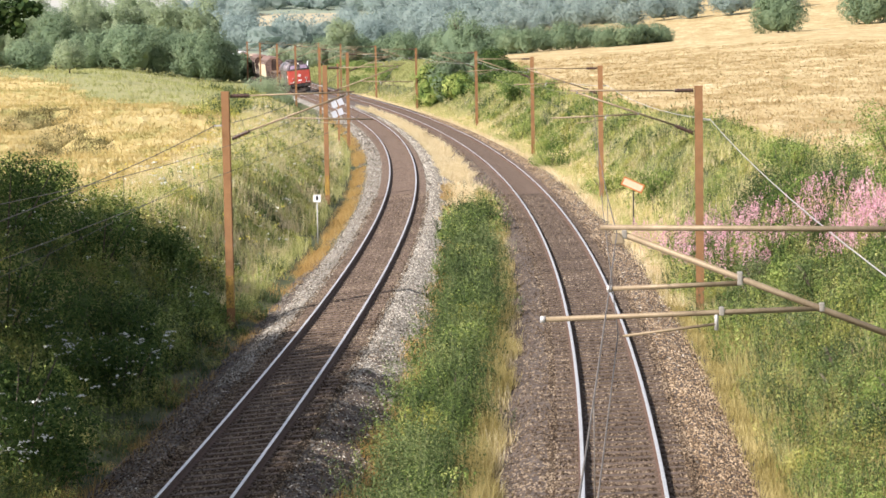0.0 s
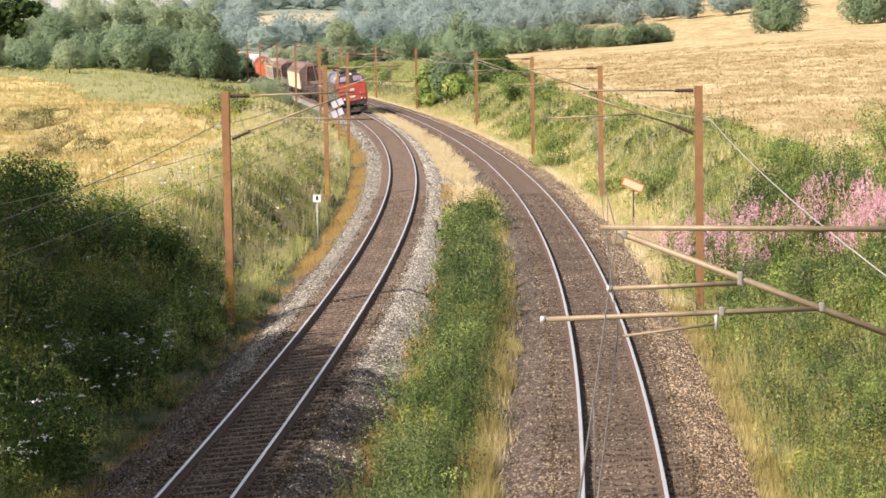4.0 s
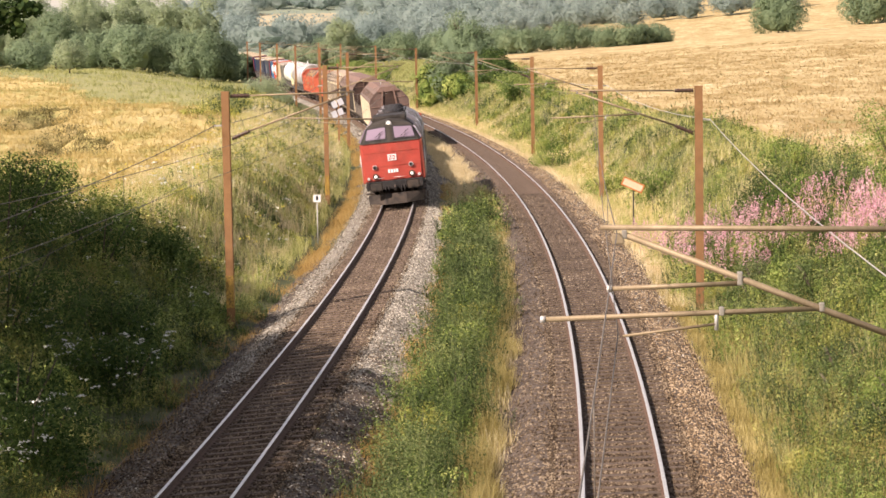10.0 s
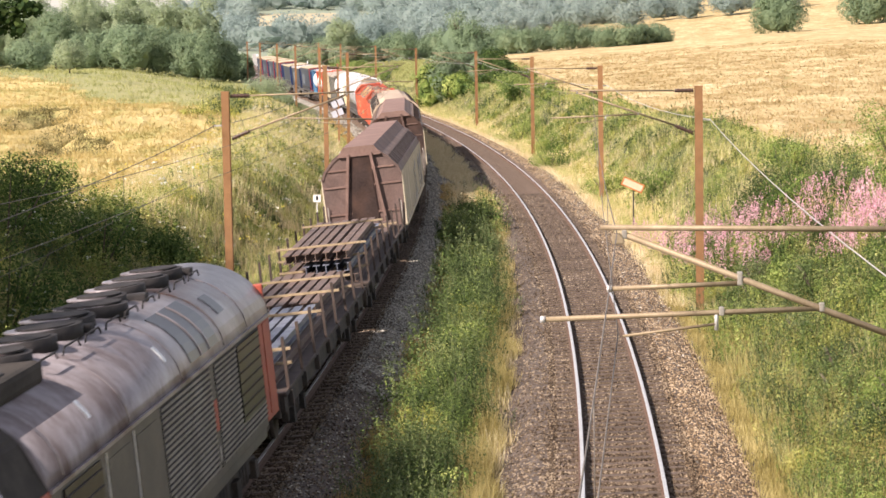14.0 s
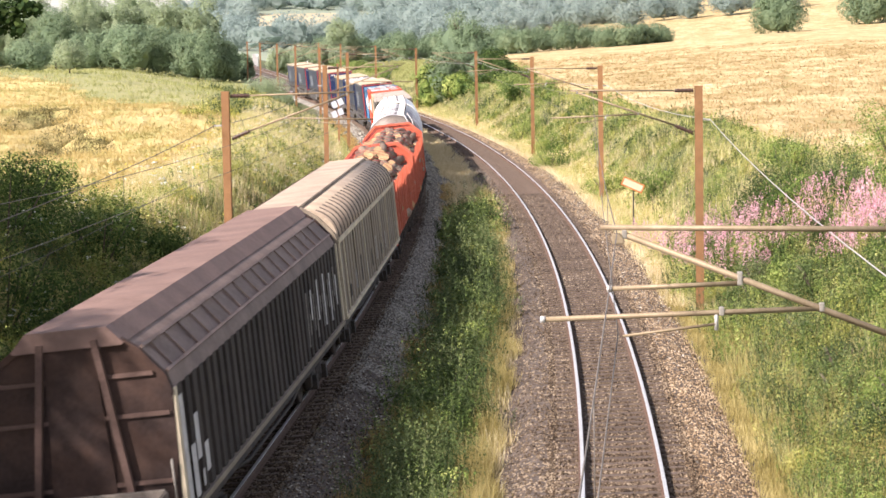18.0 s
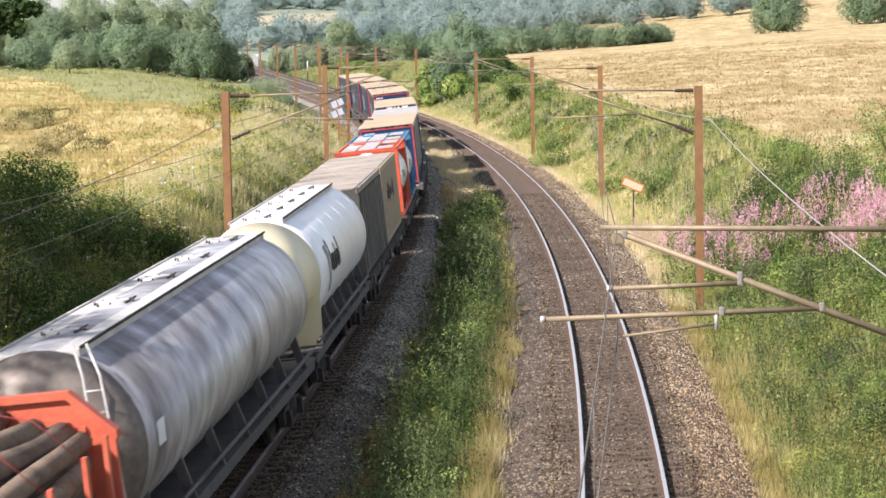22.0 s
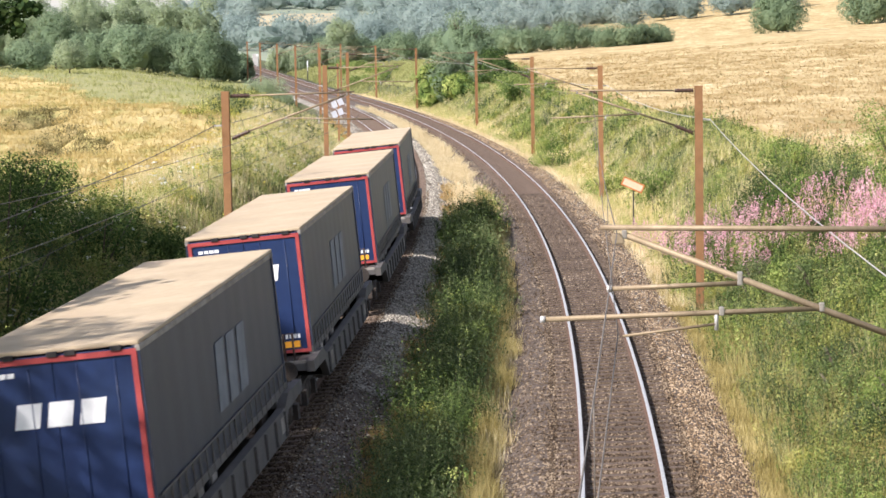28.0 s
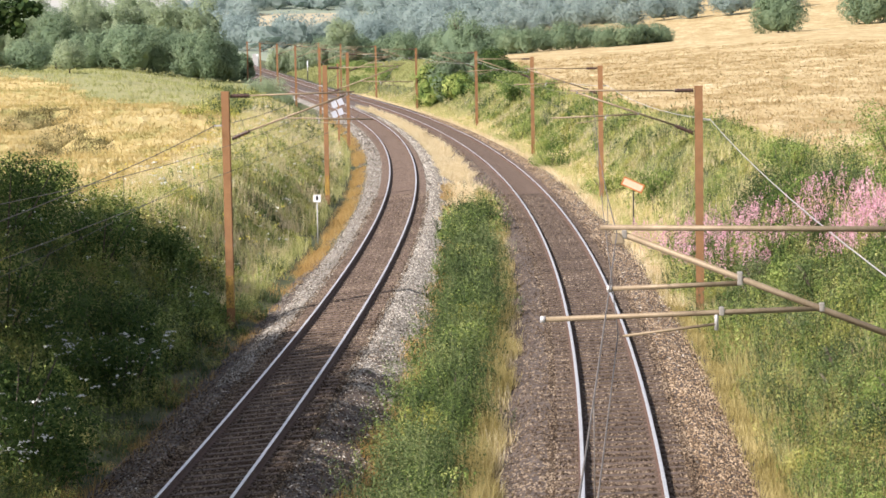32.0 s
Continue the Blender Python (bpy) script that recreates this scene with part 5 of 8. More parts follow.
# ---------------------------------------------------------------- the train: materials
M_RED = mat("faded_red_paint", (0.35, 0.04, 0.026), (0.46, 0.066, 0.042), 1.5, 0.5, 0.05, fine=14, dirt=(0.26, 0.06, 0.04), dirt_scale=1.2, dirt_amount=0.6, spec=0.5)
M_REDSIDE = mat("faded_orange_red_paint", (0.33, 0.058, 0.036), (0.42, 0.09, 0.052), 1.5, 0.55, 0.05, fine=14, dirt=(0.17, 0.06, 0.04), dirt_scale=1.4)
M_LOCOGREY = mat("green_grey_paint", (0.07, 0.062, 0.048), (0.125, 0.11, 0.085), 1.2, 0.55, 0.05, fine=18, dirt=(0.055, 0.049, 0.042), dirt_scale=0.9, dirt_amount=0.7)
M_LOCOROOF = mat("sooty_grey_roof", (0.2, 0.172, 0.172), (0.37, 0.335, 0.34), 1.6, 0.4, 0.05, 0.25, fine=12, dirt=(0.09, 0.05, 0.036), dirt_scale=1.1, dirt_amount=1.0, stretch=(0.5, 0.8, 0.5))
M_CABDARK = mat("grimy_dark_cab", (0.024, 0.021, 0.018), (0.055, 0.048, 0.04), 1.6, 0.8, 0.05, fine=12, dirt=(0.08, 0.065, 0.055), dirt_scale=1.0, dirt_amount=0.4, spec=0.15)
M_GRILLE = mat("black_grille", (0.008, 0.008, 0.009), (0.018, 0.017, 0.017), 3, 0.35, 0.0, spec=0.4)
M_LOUVRE = mat("grey_louvre", (0.16, 0.145, 0.12), (0.28, 0.255, 0.215), 1.2, 0.55, 0.0, fine=16, dirt=(0.08, 0.066, 0.055), dirt_scale=0.8, dirt_amount=0.7)
M_SOOT = mat("soot_black", (0.012, 0.011, 0.011), (0.035, 0.03, 0.028), 5, 0.8, 0.2)
M_DARK = mat("dark_underframe", (0.022, 0.019, 0.017), (0.06, 0.048, 0.038), 4, 0.85, 0.2, dirt=(0.09, 0.06, 0.04), dirt_scale=2)
M_WHEEL = mat("wheel_steel", (0.06, 0.048, 0.04), (0.12, 0.09, 0.07), 6, 0.7, 0.1, 0.3)
M_SILVERTRIM = mat("silver_trim", (0.6, 0.59, 0.57), (0.72, 0.71, 0.7), 8, 0.4, 0, 0.5)
M_LENS = mat("lit_lamp_glass", (0.85, 0.84, 0.78), (0.95, 0.93, 0.88), 5, 0.12, spec=0.8)
M_LENS.node_tree.nodes["Principled BSDF"].inputs["Emission Color"].default_value = (1.0, 0.9, 0.7, 1)
M_LENS.node_tree.nodes["Principled BSDF"].inputs["Emission Strength"].default_value = 0.5
M_LOGOWHITE = mat("white_lettering", (0.78, 0.78, 0.76), (0.86, 0.86, 0.84), 6, 0.5)
M_VANBROWN = mat("brown_van_roof", (0.13, 0.085, 0.065), (0.22, 0.155, 0.125), 1.0, 0.75, 0.1, fine=12, dirt=(0.09, 0.06, 0.05), dirt_scale=0.8)
M_VANCAP = mat("red_brown_roof_cap", (0.155, 0.09, 0.068), (0.24, 0.15, 0.118), 1.0, 0.75, 0.1, fine=12, dirt=(0.13, 0.08, 0.065), dirt_scale=0.8)
M_VANEND = mat("red_brown_end_wall", (0.115, 0.072, 0.058), (0.18, 0.118, 0.097), 1.4, 0.8, 0.1, fine=14, dirt=(0.06, 0.045, 0.04), dirt_scale=1.0)
M_ENDDARK = mat("dark_brown_end_wall", (0.03, 0.02, 0.017), (0.06, 0.04, 0.034), 1.4, 0.85, 0.1, fine=14, dirt=(0.11, 0.06, 0.04), dirt_scale=1.0, dirt_amount=0.5, spec=0.15)
M_ENDPOST = mat("brown_end_post", (0.085, 0.05, 0.038), (0.14, 0.085, 0.066), 1.4, 0.8, 0.1, fine=14)
M_VANBEIGE = mat("weathered_beige_panel", (0.5, 0.42, 0.285), (0.66, 0.565, 0.4), 1.0, 0.75, 0.1, fine=12, dirt=(0.24, 0.195, 0.14), dirt_scale=0.9, dirt_amount=0.7, stretch=(1, 1, 0.35))
M_VANDARK = mat("grimy_dark_panel", (0.024, 0.02, 0.018), (0.05, 0.041, 0.036), 1.2, 0.75, 0.1, fine=12, dirt=(0.1, 0.083, 0.072), dirt_scale=1.0, dirt_amount=0.4, stretch=(1, 1, 0.35), spec=0.1)
M_VANTAN = mat("grey_brown_panel", (0.17, 0.135, 0.095), (0.28, 0.225, 0.16), 1.2, 0.75, 0.1, fine=12, dirt=(0.13, 0.1, 0.075), dirt_scale=1.0, stretch=(1, 1, 0.35))
M_VANROOF = mat("dusty_tan_roof", (0.33, 0.25, 0.175), (0.46, 0.36, 0.26), 1.0, 0.75, 0.1, fine=10, dirt=(0.2, 0.155, 0.12), dirt_scale=0.8)
M_GRAFF = mat("faded_grey_spray", (0.3, 0.295, 0.285), (0.42, 0.41, 0.39), 3, 0.7)
M_WORNWHITE = mat("worn_white_paint", (0.4, 0.38, 0.36), (0.6, 0.58, 0.56), 3, 0.75, fine=14)
M_GRIMEBOARD = mat("grimy_grey_board", (0.12, 0.1, 0.082), (0.23, 0.195, 0.16), 2, 0.85, 0.15, dirt=(0.07, 0.05, 0.037), dirt_scale=1.6, dirt_amount=0.7)
M_GRAFFDARK = mat("dark_spray_outline", (0.1, 0.088, 0.075), (0.17, 0.148, 0.125), 3, 0.7)
M_BEAM = mat("rusty_steel_beam", (0.09, 0.065, 0.055), (0.19, 0.135, 0.11), 2.5, 0.7, 0.1, 0.3, dirt=(0.22, 0.13, 0.08), dirt_scale=2)
M_BEAMBLUE = mat("blue_grey_steel", (0.12, 0.13, 0.16), (0.24, 0.26, 0.31), 3, 0.5, 0.1, 0.4, dirt=(0.14, 0.1, 0.09), dirt_scale=2)
M_TIMBER = mat("timber_batten", (0.26, 0.19, 0.11), (0.38, 0.29, 0.18), 5, 0.85, 0.2)
M_STAKE = mat("rusty_brown_stake", (0.04, 0.028, 0.022), (0.08, 0.055, 0.043), 3, 0.8, 0.1)
M_PALEGREY = mat("pale_grey_board", (0.22, 0.195, 0.165), (0.36, 0.33, 0.285), 2, 0.8, 0.15, dirt=(0.1, 0.075, 0.055), dirt_scale=1.6, dirt_amount=0.7)
M_ORANGE_P = mat("orange_red_paint", (0.52, 0.1, 0.05), (0.62, 0.15, 0.08), 1.8, 0.55, 0.05, fine=15, dirt=(0.36, 0.08, 0.04), dirt_scale=1.5)
M_LOG = mat("log_bark", (0.1, 0.068, 0.045), (0.23, 0.16, 0.105), 3, 0.95, 0.6, fine=16, dirt=(0.32, 0.24, 0.165), dirt_scale=1.2, obj_var=0.25)
M_LOGEND = mat("cut_log_end", (0.42, 0.265, 0.13), (0.58, 0.4, 0.22), 6, 0.85, 0.2, obj_var=0.3)
M_SILVER = mat("brushed_steel_tank", (0.2, 0.185, 0.185), (0.8, 0.79, 0.8), 0.75, 0.42, 0.03, 0.5, fine=2.2, dirt=(0.22, 0.19, 0.18), dirt_scale=0.5, dirt_amount=0.7, stretch=(0.8, 0.75, 0.5))
M_HEAD = mat("grimy_tank_head", (0.13, 0.105, 0.085), (0.24, 0.2, 0.165), 1.2, 0.55, 0.03, 0.3, fine=8, dirt=(0.3, 0.26, 0.22), dirt_scale=1.0, dirt_amount=0.5)
M_TANKWHITE = mat("white_tank_paint", (0.9, 0.89, 0.87), (0.96, 0.955, 0.945), 0.8, 0.3, 0.02, fine=6, dirt=(0.76, 0.73, 0.69), dirt_scale=0.6, dirt_amount=0.5, spec=0.6)
M_CREAM = mat("cream_tank_end", (0.74, 0.64, 0.38), (0.82, 0.73, 0.48), 1, 0.45)
M_TANKTOP = mat("dusty_tank_top", (0.5, 0.47, 0.43), (0.68, 0.65, 0.6), 1.6, 0.7, dirt=(0.36, 0.31, 0.26), dirt_scale=1.5)
M_CONTGREY = mat("olive_grey_container", (0.06, 0.056, 0.045), (0.12, 0.11, 0.09), 1.2, 0.7, 0.05, fine=14, dirt=(0.2, 0.18, 0.145), dirt_scale=1.2, dirt_amount=0.35)
M_CONTTAN = mat("tan_container", (0.36, 0.28, 0.17), (0.48, 0.39, 0.25), 1.2, 0.7, 0.05, fine=14, dirt=(0.24, 0.18, 0.12), dirt_scale=1.2)
M_CONTROOF = mat("dusty_container_roof", (0.27, 0.225, 0.18), (0.45, 0.39, 0.32), 1.1, 0.8, 0.1, fine=9, dirt=(0.26, 0.21, 0.17), dirt_scale=0.7)
M_REDFRAME = mat("red_tank_frame", (0.5, 0.07, 0.03), (0.6, 0.11, 0.05), 2.5, 0.55, 0, dirt=(0.28, 0.08, 0.05), dirt_scale=2)
M_BLUEFRAME = mat("blue_tank_frame", (0.05, 0.15, 0.27), (0.08, 0.22, 0.36), 2.5, 0.55, 0, dirt=(0.06, 0.1, 0.15), dirt_scale=2)
M_CURTAIN = mat("grey_trailer_curtain", (0.018, 0.024, 0.045), (0.03, 0.038, 0.066), 0.8, 0.5, 0.05, fine=8, dirt=(0.043, 0.048, 0.066), dirt_scale=0.5, dirt_amount=0.4)
M_TRROOF = mat("cream_trailer_roof", (0.4, 0.31, 0.195), (0.5, 0.4, 0.265), 0.8, 0.7, 0.03, fine=6, dirt=(0.35, 0.265, 0.175), dirt_scale=0.5, dirt_amount=0.6)
M_TRROOFGREY = mat("grey_trailer_roof", (0.36, 0.33, 0.3), (0.47, 0.44, 0.41), 0.8, 0.7, 0.03, fine=6, dirt=(0.28, 0.25, 0.22), dirt_scale=0.5)
M_TRBLUE = mat("blue_trailer_door", (0.011, 0.024, 0.078), (0.017, 0.036, 0.105), 1, 0.4, 0.0, fine=7, dirt=(0.02, 0.033, 0.07), dirt_scale=1, spec=0.45)
M_TRRED = mat("red_trim", (0.31, 0.045, 0.043), (0.4, 0.07, 0.062), 4, 0.5)
M_CURTAINLOGO = mat("faded_grey_print", (0.13, 0.145, 0.165), (0.2, 0.215, 0.235), 3, 0.7)
M_PLATE = mat("orange_plate", (0.8, 0.34, 0.02), (0.88, 0.42, 0.04), 5, 0.5)
M_TYRE = mat("rubber_tyre", (0.015, 0.015, 0.015), (0.03, 0.03, 0.03), 8, 0.85)
M_WAGONGREY = mat("grey_wagon_frame", (0.06, 0.057, 0.054), (0.115, 0.108, 0.1), 2, 0.7, 0.1, dirt=(0.1, 0.075, 0.055), dirt_scale=1.5)

# darker groove colours stand in for the shade between ribs
M_GROOVE = mat("shaded_groove", (0.012, 0.01, 0.009), (0.03, 0.025, 0.021), 3, 0.9, spec=0.1)
M_GROOVEPALE = mat("shaded_pale_groove", (0.15, 0.12, 0.085), (0.24, 0.195, 0.14), 3, 0.85)


def glass_mat():
    m = bpy.data.materials.new("sky_lilac_windscreen")
    m.use_nodes = True
    p = m.node_tree.nodes["Principled BSDF"]
    # lilac base colour includes the sky mirrored in the panes
    p.inputs["Base Color"].default_value = (0.24, 0.175, 0.225, 1)
    p.inputs["Roughness"].default_value = 0.06
    p.inputs["Specular IOR Level"].default_value = 1.0
    p.inputs["Coat Weight"].default_value = 0.6
    return m


M_GLASS = glass_mat()


# ---------------------------------------------------------------- the train: shared parts
def bogie(root, y, base=1.8, wheel=0.46):
    b = part("bogie", bmesh.new(), M_DARK, root)
    bm = bmesh.new()
    for s in (-1, 1):
        prof = [(y - base / 2 - .45, .38), (y - base / 2 + .35, .42), (y - .4, .3), (y + .4, .3), (y + base / 2 - .35, .42), (y + base / 2 + .45, .38),
                (y + base / 2 + .45, .62), (y + .5, .74), (y - .5, .74), (y - base / 2 - .45, .62)]
        a = [bm.verts.new((s * 1.02, p, z)) for p, z in prof]
        c = [bm.verts.new((s * 1.14, p, z)) for p, z in prof]
        n = len(prof)
        for i in range(n):
            bm.faces.new((a[i], a[(i + 1) % n], c[(i + 1) % n], c[i]))
        bm.faces.new(a[::-1])
        bm.faces.new(c)
        for q in (-base / 2, base / 2):
            box(bm, min(s * 1.0, s * 1.24), max(s * 1.0, s * 1.24), y + q - .16, y + q + .16, .3, .62)
        for q in (-.28, 0, .28):
            rod(bm, [(s * 1.08, y + q, .34), (s * 1.08, y + q, .7)], .1, 8)
    box(bm, -1.0, 1.0, y - .3, y + .3, .45, .8)
    bmesh.ops.recalc_face_normals(bm, faces=bm.faces[:])
    bm.to_mesh(b.data)
    bm.free()
    for q in (-base / 2, base / 2):
        for s in (-1, 1):
            w = bmesh.new()
            disc(w, (s * .75, y + q, wheel), (1, 0, 0), wheel, .13, 20)
            disc(w, (s * .68, y + q, wheel), (1, 0, 0), wheel + .03, .03, 20)
            part("wheel", w, M_WHEEL, b)


def axle(root, y, wheel=0.5):
    for s in (-1, 1):
        w = bmesh.new()
        disc(w, (s * .75, y, wheel), (1, 0, 0), wheel, .13, 20)
        part("wheel", w, M_WHEEL, root)
        part("axle_guard", box(bmesh.new(), min(s * .98, s * 1.16), max(s * .98, s * 1.16), y - .5, y + .5, .45, .8), M_DARK, root)


def buffers(root, y, d, z=1.04, r=0.21, heavy=False):
    for s in (-1, 1):
        bm = bmesh.new()
        rod(bm, [(s * .875, y, z), (s * .875, y + d * .3, z)], .14, 12)
        rod(bm, [(s * .875, y + d * .28, z), (s * .875, y + d * .55, z)], .1, 12)
        if heavy:
            q = bbox(s * .875 - .31, s * .875 + .31, y + d * .55 - .03, y + d * .55 + .03, z - .2, z + .2, .08, 3)
            me = bpy.data.meshes.new("pad")
            q.to_mesh(me)
            q.free()
            bm.from_mesh(me)
            bpy.data.meshes.remove(me)
        else:
            disc(bm, (s * .875, y + d * .55, z), (0, 1, 0), r, .05, 16)
        part("buffer", bm, M_DARK, root)
    part("coupling", beam(bmesh.new(), (0, y, z - .08), (0, y + d * .42, z - .18), .1, .16), M_DARK, root)


def underframe(root, L, z0=0.95, z1=1.2, w=1.32, mt=None, truss=True):
    mt = mt or M_DARK
    for s in (-1, 1):
        bm = box(bmesh.new(), min(s * w, s * (w - .12)), max(s * w, s * (w - .12)), -L / 2, L / 2, z0, z1)
        box(bm, min(s * (w + .05), s * (w - .12)), max(s * (w + .05), s * (w - .12)), -L / 2, L / 2, z1 - .04, z1 - .004)
        part("sole_bar", bm, mt, root)
    part("floor", box(bmesh.new(), -w + .14, w - .14, -L / 2, L / 2, z1 - .12, z1 - .02), mt, root)
    for s in (-1, 1):
        part("headstock", bbox(-w + .1, w - .1, s * L / 2 - .1, s * L / 2 + .1, z0 - .1, z1 + .02, .02), mt, root)
    if truss:
        bm = bmesh.new()
        box(bm, -.4, .4, -1.6, 1.2, .5, .9)
        rod(bm, [(.7, -1.0, .6), (.7, .8, .6)], .2, 12)
        rod(bm, [(1.1, -L * .3, .88), (1.1, -L * .14, .55), (1.1, L * .14, .55), (1.1, L * .3, .88)], .04, 6)
        rod(bm, [(-1.1, -L * .3, .88), (-1.1, -L * .14, .55), (-1.1, L * .14, .55), (-1.1, L * .3, .88)], .04, 6)
        part("brake_gear", bm, M_DARK, root)


def ribbed_side(s, x, y0, y1, z0, z1, n, depth=0.06, lean=0.0):
    """A side wall pressed into n upright ribs; the grooves take the second material, dark like their shade."""
    bm = bmesh.new()
    step = (y1 - y0) / n
    pr = []
    for i in range(n):
        y = y0 + i * step
        pr += [(y, 0), (y + step * .3, 0), (y + step * .38, depth), (y + step * .92, depth)]
    pr.append((y1, 0))
    lo = [bm.verts.new((s * (x + d), y, z0)) for y, d in pr]
    hi = [bm.verts.new((s * (x + d - lean), y, z1)) for y, d in pr]
    for i in range(len(pr) - 1):
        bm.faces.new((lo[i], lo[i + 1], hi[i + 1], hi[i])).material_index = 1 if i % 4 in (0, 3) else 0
    li = [bm.verts.new((s * (x - .05), y, z)) for y, z in ((y0, z0), (y1, z0), (y1, z1), (y0, z1))]
    bm.faces.new(li)
    bmesh.ops.recalc_face_normals(bm, faces=bm.faces[:])
    return bm


def slab(root, name, s, x, y0, y1, z0, z1, m, label="", t=0.02, lean=0.0):
    """A thin flat shape on a side wall."""
    bm = bmesh.new()
    c = [(y0, z0), (y1, z0), (y1 + lean, z1), (y0 + lean, z1)]
    a = [bm.verts.new((s * x, y, z)) for y, z in c]
    b = [bm.verts.new((s * (x + t), y, z)) for y, z in c]
    bm.faces.new(a[::-1])
    bm.faces.new(b)
    for i in range(4):
        bm.faces.new((a[i], a[(i + 1) % 4], b[(i + 1) % 4], b[i]))
    bmesh.ops.recalc_face_normals(bm, faces=bm.faces[:])
    return part(name, bm, m, root, label)


def plate(root, name, x0, x1, y, z0, z1, m, label="", t=0.02, lean=0.0):
    """A thin flat shape on an end wall that faces the front."""
    bm = bmesh.new()
    c = [(x0, z0), (x1, z0), (x1 + lean, z1), (x0 + lean, z1)]
    a = [bm.verts.new((x, y, z)) for x, z in c]
    b = [bm.verts.new((x, y - t, z)) for x, z in c]
    bm.faces.new(a)
    bm.faces.new(b[::-1])
    for i in range(4):
        bm.faces.new((a[i], b[i], b[(i + 1) % 4], a[(i + 1) % 4]))
    bmesh.ops.recalc_face_normals(bm, faces=bm.faces[:])
    return part(name, bm, m, root, label)


# ---------------------------------------------------------------- locomotive
def locomotive(offset):
    L = 20.8
    r = vehicle("locomotive", offset, L, "grimy red and grey diesel locomotive hauling the freight train", "locomotive")
    f = -L / 2 + 0.55
    e = L / 2 - 0.55
    # cab front, below and above the waist
    bm = bmesh.new()
    V = bm.verts.new
    a = [V(p) for p in ((-1.36, f, 1.25), (0, f - .06, 1.25), (1.36, f, 1.25), (1.42, f + .02, 3.05), (0, f - .06, 3.05), (-1.42, f + .02, 3.05))]
    b = [V((x, y + .3, z)) for x, y, z in [tuple(v.co) for v in a]]
    bm.faces.new((a[0], a[1], a[4], a[5]))
    bm.faces.new((a[1], a[2], a[3], a[4]))
    for i in range(6):
        bm.faces.new((a[i], b[i], b[(i + 1) % 6], a[(i + 1) % 6]))
    bmesh.ops.recalc_face_normals(bm, faces=bm.faces[:])
    bmesh.ops.bevel(bm, geom=[q for q in bm.edges if q.calc_face_angle(0) > 0.6], offset=.05, segments=3, affect="EDGES")
    part("cab_front", bm, M_RED, r, "faded red front")
    for z in (2.62, 1.95):
        for sx in (-1, 1):
            part("crease", beam(bmesh.new(), (0, f - .066, z), (sx * 1.36, f - .001 + .01 * (z - 1.25) / 1.8, z), .02, .016), M_REDSIDE, r)
    # windscreen surround and cab roof
    bm = bmesh.new()
    V = bm.verts.new
    lo = [V(p) for p in ((-1.42, f + .02, 3.055), (0, f - .06, 3.055), (1.42, f + .02, 3.055))]
    to = [V(p) for p in ((-1.02, f + .56, 3.86), (0, f + .45, 3.98), (1.02, f + .56, 3.86))]
    bk = [V(p) for p in ((-1.47, f + 2.7, 3.055), (-1.18, f + 2.7, 3.68), (-.72, f + 2.7, 4.06), (0, f + 2.7, 4.16), (.72, f + 2.7, 4.06), (1.18, f + 2.7, 3.68), (1.47, f + 2.7, 3.055))]
    md = [V(p) for p in ((-1.46, f + .95, 3.055), (-1.14, f + .95, 3.7), (-.7, f + .95, 4.0), (0, f + .95, 4.12), (.7, f + .95, 4.0), (1.14, f + .95, 3.7), (1.46, f + .95, 3.055))]
    for q in ((lo[0], lo[1], to[1], to[0]), (lo[1], lo[2], to[2], to[1]), (lo[0], to[0], md[1], md[0]), (lo[2], md[6], md[5], to[2]), (to[0], md[2], md[1]), (to[2], md[5], md[4]),
              (to[0], to[1], md[3], md[2]), (to[1], to[2], md[4], md[3])):
        bm.faces.new(q)
    for i in range(6):
        bm.faces.new((md[i], md[i + 1], bk[i + 1], bk[i]))
    bmesh.ops.recalc_face_normals(bm, faces=bm.faces[:])
    bmesh.ops.bevel(bm, geom=[q for q in bm.edges if len(q.link_faces) == 2 and q.calc_face_angle(0) > 0.45], offset=.06, segments=3, affect="EDGES")
    part("cab_roof", bm, M_CABDARK, r, "sooty dark cab roof and window surround")

    def screen(x0, x1, t0, t1, off, m, name, label=""):
        bm = bmesh.new()
        c = []
        for x, t in ((x0, t0), (x1, t0), (x1 * .94, t1), (x0 * .94, t1)):
            k = abs(x) / 1.42
            y = (f - .06 + .08 * k) * (1 - t) + (f + .45 + .15 * k) * t
            z = 3.055 * (1 - t) + (3.98 - .12 * k) * t
            c.append(Vector((x * (1 - .06 * t), y - off, z + off * .55)))
        n = (c[1] - c[0]).cross(c[3] - c[0]).normalized()
        u = [bm.verts.new(q) for q in c]
        w = [bm.verts.new(q - n * .05) for q in c]
        bm.faces.new(u)
        bm.faces.new(w[::-1])
        for i in range(4):
            bm.faces.new((u[i], w[i], w[(i + 1) % 4], u[(i + 1) % 4]))
        bmesh.ops.recalc_face_normals(bm, faces=bm.faces[:])
        bmesh.ops.bevel(bm, geom=bm.edges[:], offset=.02, segments=2, affect="EDGES")
        return part(name, bm, m, r, label)

    for x0, x1 in ((-1.26, -.14), (.14, 1.26)):
        screen(x0, x1, .1, .86, .02, M_SOOT, "window_frame", "black rubber window frame")
        screen(x0 + .09, x1 - .07, .19, .77, .045, M_GLASS, "windscreen", "windscreen tinted lilac like the sky it reflects")
    for x in (-.62, .62):
        bm = rod(bmesh.new(), [(x, f - .09, 3.12), (x + .12, f + .03, 3.38), (x + .16, f + .1, 3.55)], .014, 6)
        rod(bm, [(x - .12, f - .02, 3.3), (x + .3, f + .12, 3.6)], .012, 6)
        part("wiper", bm, M_SOOT, r)
